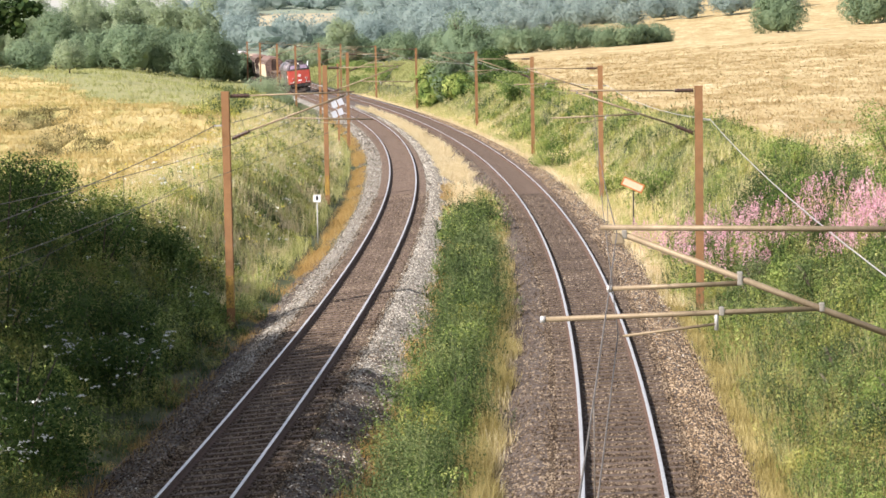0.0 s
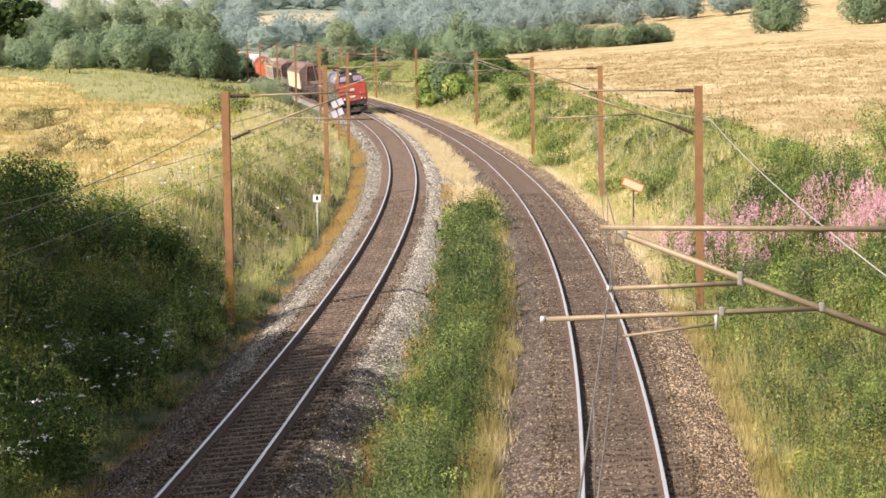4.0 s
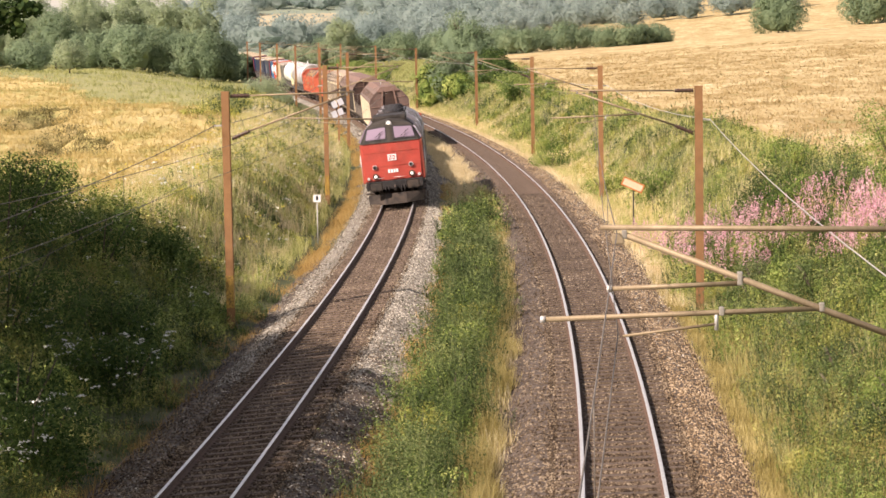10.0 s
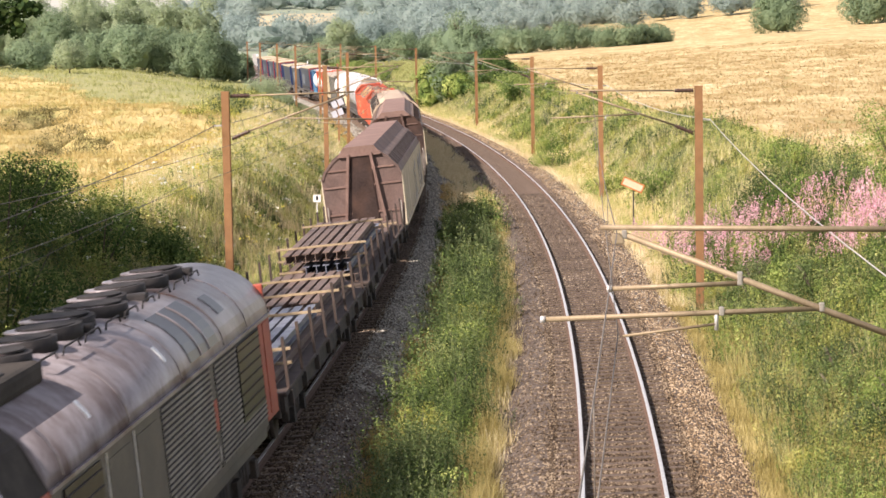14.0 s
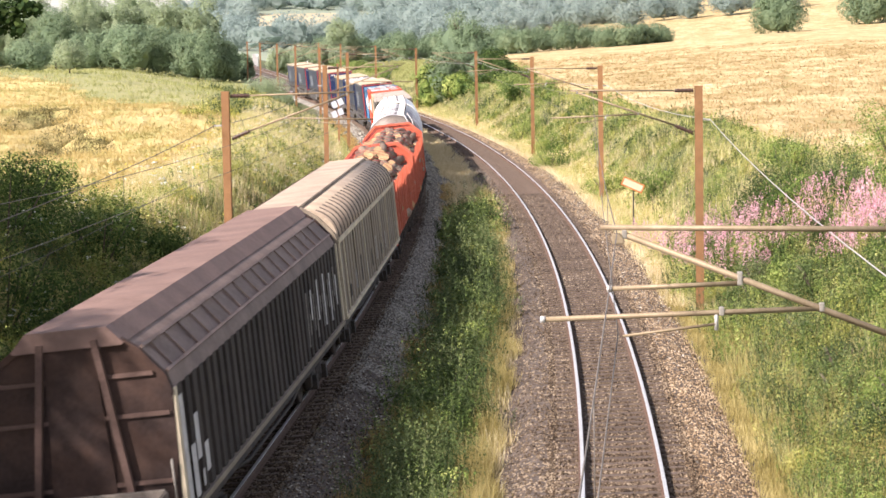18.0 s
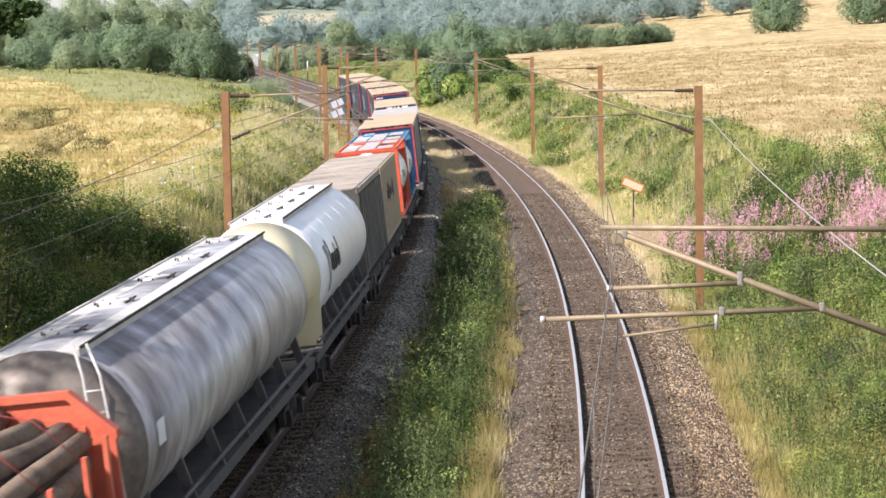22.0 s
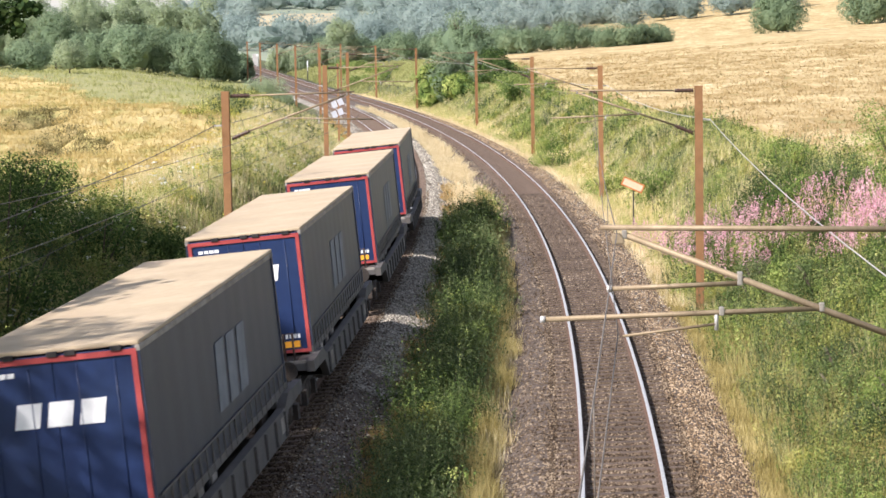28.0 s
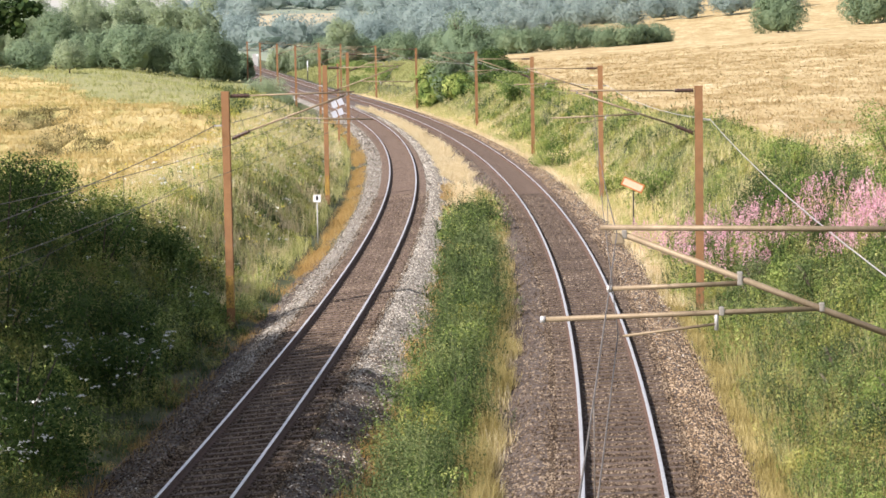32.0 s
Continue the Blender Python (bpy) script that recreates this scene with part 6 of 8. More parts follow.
    # lamps, emblem, number
    lamp = part("top_lamp", disc(bmesh.new(), (0, f + .52, 3.94), (0, 1, 0), .16, .2, 18), M_SOOT, r, "round dark lamp housing")
    part("rim", disc(bmesh.new(), (0, f + .415, 3.94), (0, 1, 0), .13, .02, 18), M_SILVERTRIM, lamp)
    part("lens", disc(bmesh.new(), (0, f + .4, 3.94), (0, 1, 0), .065, .03, 16), M_LENS, lamp, "lit lamp glass")
    for s in (-1, 1):
        q = part("marker_lamp", disc(bmesh.new(), (s * .86, f - .05, 1.93), (0, 1, 0), .11, .1, 18), M_SILVERTRIM, r, "silver ringed lamp")
        part("lens", disc(bmesh.new(), (s * .86, f - .105, 1.93), (0, 1, 0), .085, .02, 16), M_SOOT, q, "dark lens")
        q = part("headlamp", disc(bmesh.new(), (s * .86, f - .06, 1.5), (0, 1, 0), .14, .14, 18), M_DARK, r)
        part("lens", disc(bmesh.new(), (s * .86, f - .135, 1.5), (0, 1, 0), .07, .03, 16), M_LENS, q, "lit headlamp glass")
        q = part("side_lamp", disc(bmesh.new(), (s * 1.2, f - .05, 1.42), (0, 1, 0), .07, .12, 12), M_SILVERTRIM, r)
    plate(r, "emblem", -.2, .2, f - .062, 2.2, 2.49, M_LOGOWHITE, "white rectangular emblem")
    for x0, x1 in ((-.15, -.02), (.03, .15)):
        plate(r, "emblem_mark", x0, x1, f - .084, 2.24, 2.44, M_TRRED, "red emblem mark", .008)
        plate(r, "emblem_mark", x0 + .035, x1 - .045, f - .094, 2.28, 2.4, M_LOGOWHITE, "", .006)
    for i in range(4):
        plate(r, "number_bar", -.25 + i * .13, -.16 + i * .13, f - .062, 1.62, 1.78, M_LOGOWHITE, "white number bar", .01)
    # buffer beam, plough, steps
    part("buffer_beam", bbox(-1.35, 1.35, f - .08, f + .3, .85, 1.26, .04), M_SOOT, r)
    buffers(r, f - .08, -.95, 1.05, heavy=True)
    bm = bmesh.new()
    V = bm.verts.new
    c = [(-1.3, f + .05, .2), (-.5, f - .42, .16), (.5, f - .42, .16), (1.3, f + .05, .2), (1.3, f + .05, .62), (.5, f - .3, .66), (-.5, f - .3, .66), (-1.3, f + .05, .62)]
    u = [V(q) for q in c]
    w = [V((q[0], q[1] + .05, q[2])) for q in c]
    for k in ((0, 1, 6, 7), (1, 2, 5, 6), (2, 3, 4, 5)):
        bm.faces.new([u[i] for i in k])
        bm.faces.new([w[i] for i in k][::-1])
    for i in range(8):
        bm.faces.new((u[i], w[i], w[(i + 1) % 8], u[(i + 1) % 8]))
    bmesh.ops.recalc_face_normals(bm, faces=bm.faces[:])
    part("snow_plough", bm, M_DARK, r, "rusty dark snow plough")
    for x in (-.45, -.3, .3, .45):
        part("brake_hose", rod(bmesh.new(), [(x, f - .1, 1.0), (x, f - .28, .8), (x + .03, f - .25, .55)], .025, 6), M_SOOT, r)
    for x in (-.5, .5):
        part("front_handrail", rod(bmesh.new(), [(x - .5, f - .1, 1.4), (x + .05, f - .12, 1.4)], .014, 6), M_SILVERTRIM, r)
    # sides
    for s in (-1, 1):
        part("cab_side", bbox(min(s * 1.35, s * 1.475), max(s * 1.35, s * 1.475), f + .08, f + 2.75, 1.2, 3.05, .03), M_REDSIDE, r, "orange-red cab side")
        part("cab_side", bbox(min(s * 1.35, s * 1.475), max(s * 1.35, s * 1.475), e - 1.35, e - .05, 1.2, 3.05, .03), M_REDSIDE, r, "orange-red cab side")
        slab(r, "cab_door", s, 1.476, f + 1.5, f + 2.2, 1.25, 3.0, M_REDSIDE)
        for y in (f + 1.42, f + 2.28):
            part("handrail", rod(bmesh.new(), [(s * 1.52, y, 1.3), (s * 1.54, y, 2.5)], .016, 6), M_SILVERTRIM, r)
        bm = bmesh.new()
        c = [(s * 1.44, f + .42, 3.13), (s * 1.44, f + .98, 3.13), (s * 1.2, f + .98, 3.62), (s * 1.14, f + .7, 3.7)]
        u = [bm.verts.new(q) for q in c]
        w = [bm.verts.new((q[0] + s * .05, q[1], q[2] + .03)) for q in c]
        bm.faces.new(u)
        bm.faces.new(w[::-1])
        for i in range(4):
            bm.faces.new((u[i], w[i], w[(i + 1) % 4], u[(i + 1) % 4]))
        bmesh.ops.recalc_face_normals(bm, faces=bm.faces[:])
        part("side_window", bm, M_GLASS, r, "slanted side window")
        part("body_side", bbox(min(s * 1.36, s * 1.47), max(s * 1.36, s * 1.47), f + 2.76, e - 1.36, 1.15, 3.0, .015), M_LOCOGREY, r, "grimy green-grey body side")
        slab(r, "body_skirt", s, 1.40, f + 2.76, e - 1.36, .95, 1.14, M_LOCOGREY)
        for y0, y1, z0, z1 in ((f + 3.3, f + 5.25, 1.45, 2.94), (e - 3.9, e - 1.55, 1.62, 2.92)):
            g = slab(r, "grille", s, 1.472, y0, y1, z0, z1, M_GRILLE, "dark louvred air grille", .03)
            for k in range(7):
                z = z0 + (k + .5) * (z1 - z0) / 7
                part("louvre", beam(bmesh.new(), (s * 1.505, y0 + .04, z), (s * 1.505, y1 - .04, z), .03, .02), M_DARK, g)
        for y in (f + 5.6, f + 7.3):
            slab(r, "hinge_strip", s, 1.472, y, y + .05, 1.2, 2.95, M_SILVERTRIM)
            slab(r, "body_panel", s, 1.472, y + .15, y + 1.5, 1.5, 2.85, M_LOCOGREY, "", .012)
        for y0, y1 in ((f + 9.2, e - 6.5), (e - 6.1, e - 1.42)):
            g = slab(r, "louvre_backing", s, 1.471, y0, y1, 1.3, 2.96, M_SOOT, "dark gap behind the louvres", .004)
            for k in range(19):
                z = 1.34 + k * .087
                if y1 < e - 4 or z < 1.68:
                    part("side_louvre", beam(bmesh.new(), (s * 1.482, y0, z), (s * 1.482, y1, z), .02, .042), M_LOUVRE, g)
                else:
                    part("side_louvre", beam(bmesh.new(), (s * 1.482, y0, z), (s * 1.482, e - 3.95, z), .02, .042), M_LOUVRE, g)
        slab(r, "cab_door", s, 1.478, e - .95, e - .35, 1.3, 2.95, M_REDSIDE, "", .012)
        slab(r, "data_panel", s, 1.476, e - 6.46, e - 6.16, 1.9, 2.4, M_REDSIDE, "faded orange panel", .008)
        slab(r, "data_panel", s, 1.476, e - 6.42, e - 6.24, 1.4, 1.65, M_PALEGREY, "pale panel", .008)
        for k in range(int((e - f - 5) / .42)):
            y = f + 2.9 + k * .42
            slab(r, "rain_strip", s, 1.474, y, y + .02, 1.3, 1.46, M_DARK, "", .01)
        part("gutter", beam(bmesh.new(), (s * 1.49, f + 2.7, 3.03), (s * 1.49, e - .1, 3.03), .05, .05), M_LOCOROOF, r)
    # roof
    arc = [math.radians(180 - k * 9) for k in range(21)]
    part("roof", prism([(1.47 * math.cos(a), 3.04 + 1.09 * math.sin(a)) for a in arc], f + 2.68, e - .06, None, True), M_LOCOROOF, r, "sooty rounded silver-grey roof")

    def roof_patch(name, s, y0, y1, a0, a1, m, off, parent, label=""):
        """A curved sheet lying on the roof between two angles."""
        bm = bmesh.new()
        rows = []
        for k in range(7):
            a = math.radians(a0 + (a1 - a0) * k / 6)
            rows.append([bm.verts.new((s * (1.47 + d) * math.cos(a), y, 3.04 + (1.09 + d) * math.sin(a))) for d in (off, -.02) for y in (y0, y1)])
        for p0, p1 in zip(rows, rows[1:]):
            for u, v in ((0, 1), (1, 3), (3, 2), (2, 0)):
                bm.faces.new((p0[u], p0[v], p1[v], p1[u]))
        for q in (rows[0], rows[-1]):
            bm.faces.new((q[0], q[1], q[3], q[2]))
        bmesh.ops.recalc_face_normals(bm, faces=bm.faces[:])
        return part(name, bm, m, parent, label)

    for s in (-1, 1):
        for y in (f + 3.4, f + 7.2, f + 11.0, f + 14.8, f + 17.2):
            roof_patch("roof_seam", s, y, y + .045, 3, 74, M_LOCOROOF, .014, r)
        for y in (f + 5.4, f + 10.4):
            roof_patch("roof_plate", s, y, y + .14, 22, 36, M_LOGOWHITE, .012, r, "pale lozenge plate")
        g = roof_patch("roof_grille", s, f + 11.9, f + 14.4, 9, 56, M_GRILLE, .012, r, "dark roof grille")
        for y in (f + 12.74, f + 13.5):
            roof_patch("glazing_bar", s, y, y + .04, 9, 56, M_LOCOROOF, .03, g)
        roof_patch("roof_grille", s, f + 15.5, f + 16.1, 28, 48, M_GRILLE, .012, r, "small dark roof grille")
    hood = part("roof_hood", bbox(-.82, .82, f + 1.7, f + 5.6, 3.95, 4.24, .08), M_CABDARK, r, "raised roof hatch")
    part("hatch_opening", bbox(-.68, .66, f + 1.9, f + 4.4, 4.15, 4.265, .03), M_SOOT, hood, "soot black opening")
    rng = random.Random(11)
    for i in range(9):
        y, x = f + 6.5 + i * 1.32, rng.uniform(-.18, .05)
        rr = rng.uniform(.46, .58)
        fan = part("roof_fan", disc(bmesh.new(), (x, y, 4.17), (rng.uniform(-.06, .06), rng.uniform(-.05, .05), 1), rr, .2, 18), M_SOOT, r, "round sooty black roof fan")
        part("fan_rim", disc(bmesh.new(), (x - .1, y - .06, 4.262), (0, 0, 1), rr * .82, .03, 18), M_LOCOROOF, fan, "worn silver rim")
        part("fan_cover", disc(bmesh.new(), (x + .02, y + .03, 4.285), (0, 0, 1), rr * .78, .035, 18), M_SOOT, fan)
        if i % 3 == 2:
            part("exhaust_box", bbox(-.5, .52, y + .5, y + .78, 4.02, 4.2, .03), M_SOOT, r, "black exhaust box")
        part("roof_rail", rod(bmesh.new(), [(.66, y - .5, 4.06), (.66, y - .4, 4.16), (.66, y + .4, 4.16), (.66, y + .5, 4.06)], .015, 6), M_SOOT, r)
    part("horn", rod(bmesh.new(), [(.55, f + 1.0, 4.1), (.55, f + 1.0, 4.24), (.55, f + .8, 4.26)], [.02, .03, .06], 8), M_SOOT, r)
    # rear end and running gear
    part("rear_wall", bbox(-1.42, 1.42, e - .08, e + .02, 1.2, 3.6, .03), M_REDSIDE, r)
    part("frame", bbox(-1.3, 1.3, f + .3, e - .3, .9, 1.2, .03), M_DARK, r)
    part("fuel_tank", bbox(-1.25, 1.25, -2.6, 2.6, .3, .92, .1), M_DARK, r, "grimy fuel tank")
    for y in (-6.1, 6.1):
        for q in (-1.0, 1.0):
            bogie(r, y + q, 1.9, .5)
    for s in (-1, 1):
        for y in (-2.2, 0, 2.2):
            part("tank_ladder", box(bmesh.new(), min(s * 1.26, s * 1.3), max(s * 1.26, s * 1.3), y - .2, y + .2, .35, .95), M_WAGONGREY, r)
        part("cab_step", box(bmesh.new(), min(s * 1.2, s * 1.46), max(s * 1.2, s * 1.46), f + 1.5, f + 2.1, .55, .62), M_DARK, r)
        part("cab_step", box(bmesh.new(), min(s * 1.2, s * 1.46), max(s * 1.2, s * 1.46), f + 1.5, f + 2.1, .9, .96), M_DARK, r)
    buffers(r, e, .95)


# ---------------------------------------------------------------- wagons
def ibeam(bm, x, y0, y1, z, w=.16, h=.2):
    box(bm, x - w / 2, x + w / 2, y0, y1, z, z + .025)
    box(bm, x - w / 2, x + w / 2, y0, y1, z + h - .025, z + h)
    box(bm, x - .012, x + .012, y0, y1, z + .025, z + h - .025)
    return bm


def stake_wagon(offset, L, second):
    r = vehicle("stake_wagon", offset, L, "brown stake wagon loaded with bundles of long steel beams" if not second else "brown stake wagon stacked high with steel beams on battens",
                "freight wagon", "stake wagons")
    H = L / 2 - .5
    underframe(r, 2 * H, .85, 1.2, 1.36)
    part("deck", bbox(-1.4, 1.4, -H, H, 1.18, 1.24, .01), M_STAKE, r, "worn wooden deck")
    for s in (-1, 1):
        for i in range(8):
            y = -H + .7 + i * (2 * H - 1.4) / 7
            st = part("stake", beam(bmesh.new(), (s * 1.38, y, .95), (s * 1.36, y, 2.25), .06, .1), M_STAKE, r)
            part("stake_pocket", box(bmesh.new(), min(s * 1.3, s * 1.46), max(s * 1.3, s * 1.46), y - .1, y + .1, .88, 1.2), M_DARK, st)
    rng = random.Random(3 + second)
    if not second:
        rows = [(1.26, -H + .4, H - .6, 8, M_BEAM), (1.55, -H + .4, 1.0, 7, M_BEAMBLUE), (1.55, 1.6, H - .5, 7, M_BEAM)]
    else:
        rows = [(1.26, -H + .3, H - .6, 8, M_BEAM), (1.6, -H + .3, H - 6, 5, M_BEAMBLUE), (1.95, -H + .2, H - 7.5, 7, M_BEAM)]
    for z, y0, y1, n, m in rows:
        for i in range(n):
            x = (i - (n - 1) / 2) * (2.3 / 8) + rng.uniform(-.02, .02) + (.25 if (second and n < 7) else 0)
            part("steel_beam", ibeam(bmesh.new(), x, y0 + rng.uniform(-.15, .15), y1 + rng.uniform(-.3, .3), z, .2, .24), m, r)
        for y in (y0 + 1.8, y1 - 1.9):
            part("batten", box(bmesh.new(), -1.3, 1.3, y, y + .1, z + .245, z + .3), M_TIMBER, r, "pale timber batten")
    if not second:
        for i in range(3):
            part("steel_beam", ibeam(bmesh.new(), -.95 + i * .22, -H + .6, -1.5, 1.86, .2, .22), M_BEAMBLUE, r)
    for y in (-H * .66, H * .66):
        bogie(r, y)
    buffers(r, -H - .1, -.7)
    buffers(r, H + .1, .7)


HOOP_ROOF = [(-1.45 * math.copysign(abs(math.cos(math.pi * k / 20)) ** 0.8, 10 - k), 3.1 + 0.92 * abs(math.sin(math.pi * k / 20)) ** 0.8) for k in range(21)]
VAN_ROOF = [(-1.45, 3.1), (-1.36, 3.32), (-1.02, 3.72), (-.66, 3.98), (.66, 3.98), (1.02, 3.72), (1.36, 3.32), (1.45, 3.1)]


def van(offset, L, style):
    kinds = {"beige": ("sliding-wall van with brown roof and graffitied beige ribbed sides", M_VANBEIGE, M_VANBROWN),
             "dark": ("grimy dark brown sliding-wall van with ribbed sides", M_VANDARK, M_VANBROWN),
             "hoop": ("grey-brown sliding-wall van with a hooped tan roof", M_VANTAN, M_VANROOF)}
    label, side_m, roof_m = kinds[style]
    end_m = {"beige": M_VANEND, "dark": M_ENDDARK, "hoop": M_VANTAN}[style]
    post_m = {"beige": M_VANCAP, "dark": M_ENDPOST, "hoop": M_VANTAN}[style]
    r = vehicle("sliding_wall_van", offset, L, label, "freight wagon", "sliding-wall vans")
    H = L / 2 - .55
    underframe(r, 2 * H, .92, 1.2, 1.36)
    # ends
    for s, y in ((-1, -H), (1, H)):
        end = [(-1.4, 1.2)] + VAN_ROOF + [(1.4, 1.2)]
        w = part("end_wall", prism(end, y - .05, y + .05), end_m, r, "framed end wall")
        o = y + s * .07
        for x0, x1 in ((-.66, -.42), (.66, .42)):
            part("end_post", beam(bmesh.new(), (x1 * .95, o + s * .02, 3.95), (x0 * 1.15, o + s * .02, 1.15), .2, .1, (1, 0, 0)), post_m, w)
        for z, hw in ((1.75, 1.36), (2.75, 1.38), (3.35, 1.2)):
            part("end_rib", box(bmesh.new(), -hw, hw, o - .02, o + .02, z, z + .06), post_m, w)
        part("end_panel", prism([(-.5, 1.3), (-.36, 3.9), (.36, 3.9), (.5, 1.3)], min(y + s * .05, y + s * .094), max(y + s * .05, y + s * .094)), M_ENDDARK, w, "dark centre panel")
        part("end_edge", prism([(-1.47, 3.06), (-1.38, 3.34), (-1.04, 3.75), (-.66, 4.02), (.66, 4.02), (1.04, 3.75), (1.38, 3.34), (1.47, 3.06), (1.4, 3.06), (1.3, 3.3),
                                (1.0, 3.66), (.62, 3.92), (-.62, 3.92), (-1.0, 3.66), (-1.3, 3.3), (-1.4, 3.06)], y - .08, y + .08), end_m, w)
        for x in (-.95, .95):
            part("end_handrail", rod(bmesh.new(), [(x * 1.4, o, 1.2), (x * 1.4, o + s * .06, 2.1)], .018, 6), M_PALEGREY, r)
    # sides
    n = 34 if style != "hoop" else 26
    for s in (-1, 1):
        half = 0.02
        for y0, y1 in ((-H + .12, -half), (half, H - .12)):
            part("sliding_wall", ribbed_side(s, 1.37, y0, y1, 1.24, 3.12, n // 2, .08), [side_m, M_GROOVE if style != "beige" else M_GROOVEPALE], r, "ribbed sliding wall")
        part("door_rail", box(bmesh.new(), min(s * 1.4, s * 1.5), max(s * 1.4, s * 1.5), -H, H, 1.16, 1.25), {"dark": M_VANTAN, "hoop": M_VANBEIGE, "beige": side_m}[style], r)
        for y in (-H + .06, H - .06):
            slab(r, "corner_post", s, 1.41, y - .1, y + .1, 1.2, 3.12, M_VANBEIGE if style != "beige" else side_m, "pale corner post", .07)
        if style == "hoop":
            slab(r, "wall_post", s, 1.45, -.12, .12, 1.2, 3.12, side_m, "", .04)
    # roof
    if style == "hoop":
        part("roof", prism(HOOP_ROOF, -H + .06, H - .06, None, True), roof_m, r, "tan curved roof")
        for i in range(24):
            y = -H + .5 + i * (2 * H - 1) / 23
            for s in (-1, 1):
                part("roof_hoop", rod(bmesh.new(), [(s * x, y, z + .004) for x, z in HOOP_ROOF[14:]], .022, 6), M_VANDARK, r, "dark roof hoop")
        for s in (-1, 1):
            slab(r, "eave_beam", s, 1.44, -H + .1, H - .1, 3.04, 3.16, M_VANBEIGE, "pale beige eave beam", .05)
            for k in range(7):
                y = -H + 1.4 + k * (2 * H - 2.8) / 6
                slab(r, "wall_post", s, 1.452, y - .05, y + .05, 1.26, 3.03, M_VANBEIGE, "pale wall post", .02)
        part("roof_strip", bbox(-.6, .6, -H - .05, H + .05, 3.985, 4.05, .02), M_VANROOF, r, "flat pale roof strip")
    else:
        part("roof", prism(VAN_ROOF, -H + .06, H - .06), roof_m, r, "brown sloped roof")
        cap = [(-.8, 3.88), (-.55, 4.2), (.55, 4.2), (.8, 3.88), (.75, 3.84), (-.75, 3.84)] if style == "beige" else [(-.84, 3.87), (-.6, 4.13), (.6, 4.13), (.84, 3.87), (.8, 3.84), (-.8, 3.84)]
        part("roof_cap", prism(cap, -H - .14, H + .14), M_VANCAP, r, "raised red-brown ridge cap")
        for s in (-1, 1):
            for i in range(18):
                y0 = -H + .7 + i * (2 * H - 1.4) / 18
                y1 = y0 + (2 * H - 1.4) / 18
                bm = bmesh.new()
                beam(bm, (s * 1.05, y0 + .06, 3.735), (s * 1.34, y0 + .06, 3.385), .05, .03, (s, 0, 1))
                part("roof_rib", bm, M_VANBROWN, r)
            for x, z in ((1.03, 3.75), (1.36, 3.36)):
                part("roof_rail", beam(bmesh.new(), (s * x, -H + .2, z), (s * x, H - .2, z), .05, .04, (s, 0, 1)), M_VANBROWN, r)
    # marks
    rng = random.Random(len(style))
    if style == "beige":
        for i, (dy, a0, a1) in enumerate(((0, .3, 5.6), (1.0, -.6, 4.6), (1.9, -1.6, 1.6), (2.7, .2, 6.2), (3.6, 1.2, 5.2), (5.6, .4, 5.8), (6.5, -1.4, 1.5), (7.3, 1.0, 5.4))):
            for side in (1,):
                y, z, k = H - 4.9 + dy - (11.0 if dy > 5 else 0), 2.0 + .12 * math.sin(i * 2.1), 12
                pts = [(y + .36 * math.cos(a0 + (a1 - a0) * j / k), z + .62 * math.sin(a0 + (a1 - a0) * j / k)) for j in range(k + 1)]
                for m, w2, x in ((M_GRAFFDARK, .1, 1.452), (M_GRAFF, .065, 1.457)):
                    ring = []
                    for j, (yy, zz) in enumerate(pts):
                        (ya, za), (yb, zb) = pts[max(j - 1, 0)], pts[min(j + 1, k)]
                        d = math.hypot(yb - ya, zb - za)
                        ny, nz = -(zb - za) / d * w2, (yb - ya) / d * w2
                        ring.append([(side * x, yy + ny, zz + nz), (side * x, yy - ny, zz - nz), (side * (x + .005), yy - ny, zz - nz), (side * (x + .005), yy + ny, zz + nz)])
                    bm = bmesh.new()
                    vs = [[bm.verts.new(q) for q in row] for row in ring]
                    for p0, p1 in zip(vs, vs[1:]):
                        for q in range(4):
                            bm.faces.new((p0[q], p0[(q + 1) % 4], p1[(q + 1) % 4], p1[q]))
                    bmesh.ops.recalc_face_normals(bm, faces=bm.faces[:])
                    part("graffiti_stroke", bm, m, r, "faded grey graffiti stroke")
    if style == "dark":
        for y, z0, z1, w2 in ((-H + .3, 1.3, 2.95, .3), (-H + .85, 1.3, 2.1, .36), (-H + 1.35, 1.8, 2.5, .34), (-H + 1.6, 1.35, 1.6, .16), (-H + 2.0, 1.5, 1.95, .34)):
            slab(r, "marking_bar", 1, 1.455, y, y + w2, z0, z1, M_WORNWHITE, "worn white painted marking", .006)
        for i in range(15):
            y = H - 1.0 - i * .42
            slab(r, "graffiti_stroke", 1, 1.455, y, y + .17, 1.75 + .25 * math.sin(i * 1.7), 2.45 + .3 * math.sin(i * 2.3), M_GRAFFDARK if i % 3 else M_WORNWHITE, "faded graffiti stroke", .006, .08)
    if style == "hoop":
        for i in range(9):
            y = -H + 2 + i * 1.9
            slab(r, "marking_bar", 1, 1.455, y, y + .35, 1.5, 1.5 + .3 + .2 * (i % 3), M_PALEGREY if i % 2 else M_VANDARK, "worn painted marking", .006)
    if L > 15:
        for y in (-H * .68, H * .68):
            bogie(r, y)
    buffers(r, -H - .1, -.7)
    buffers(r, H + .1, .7)


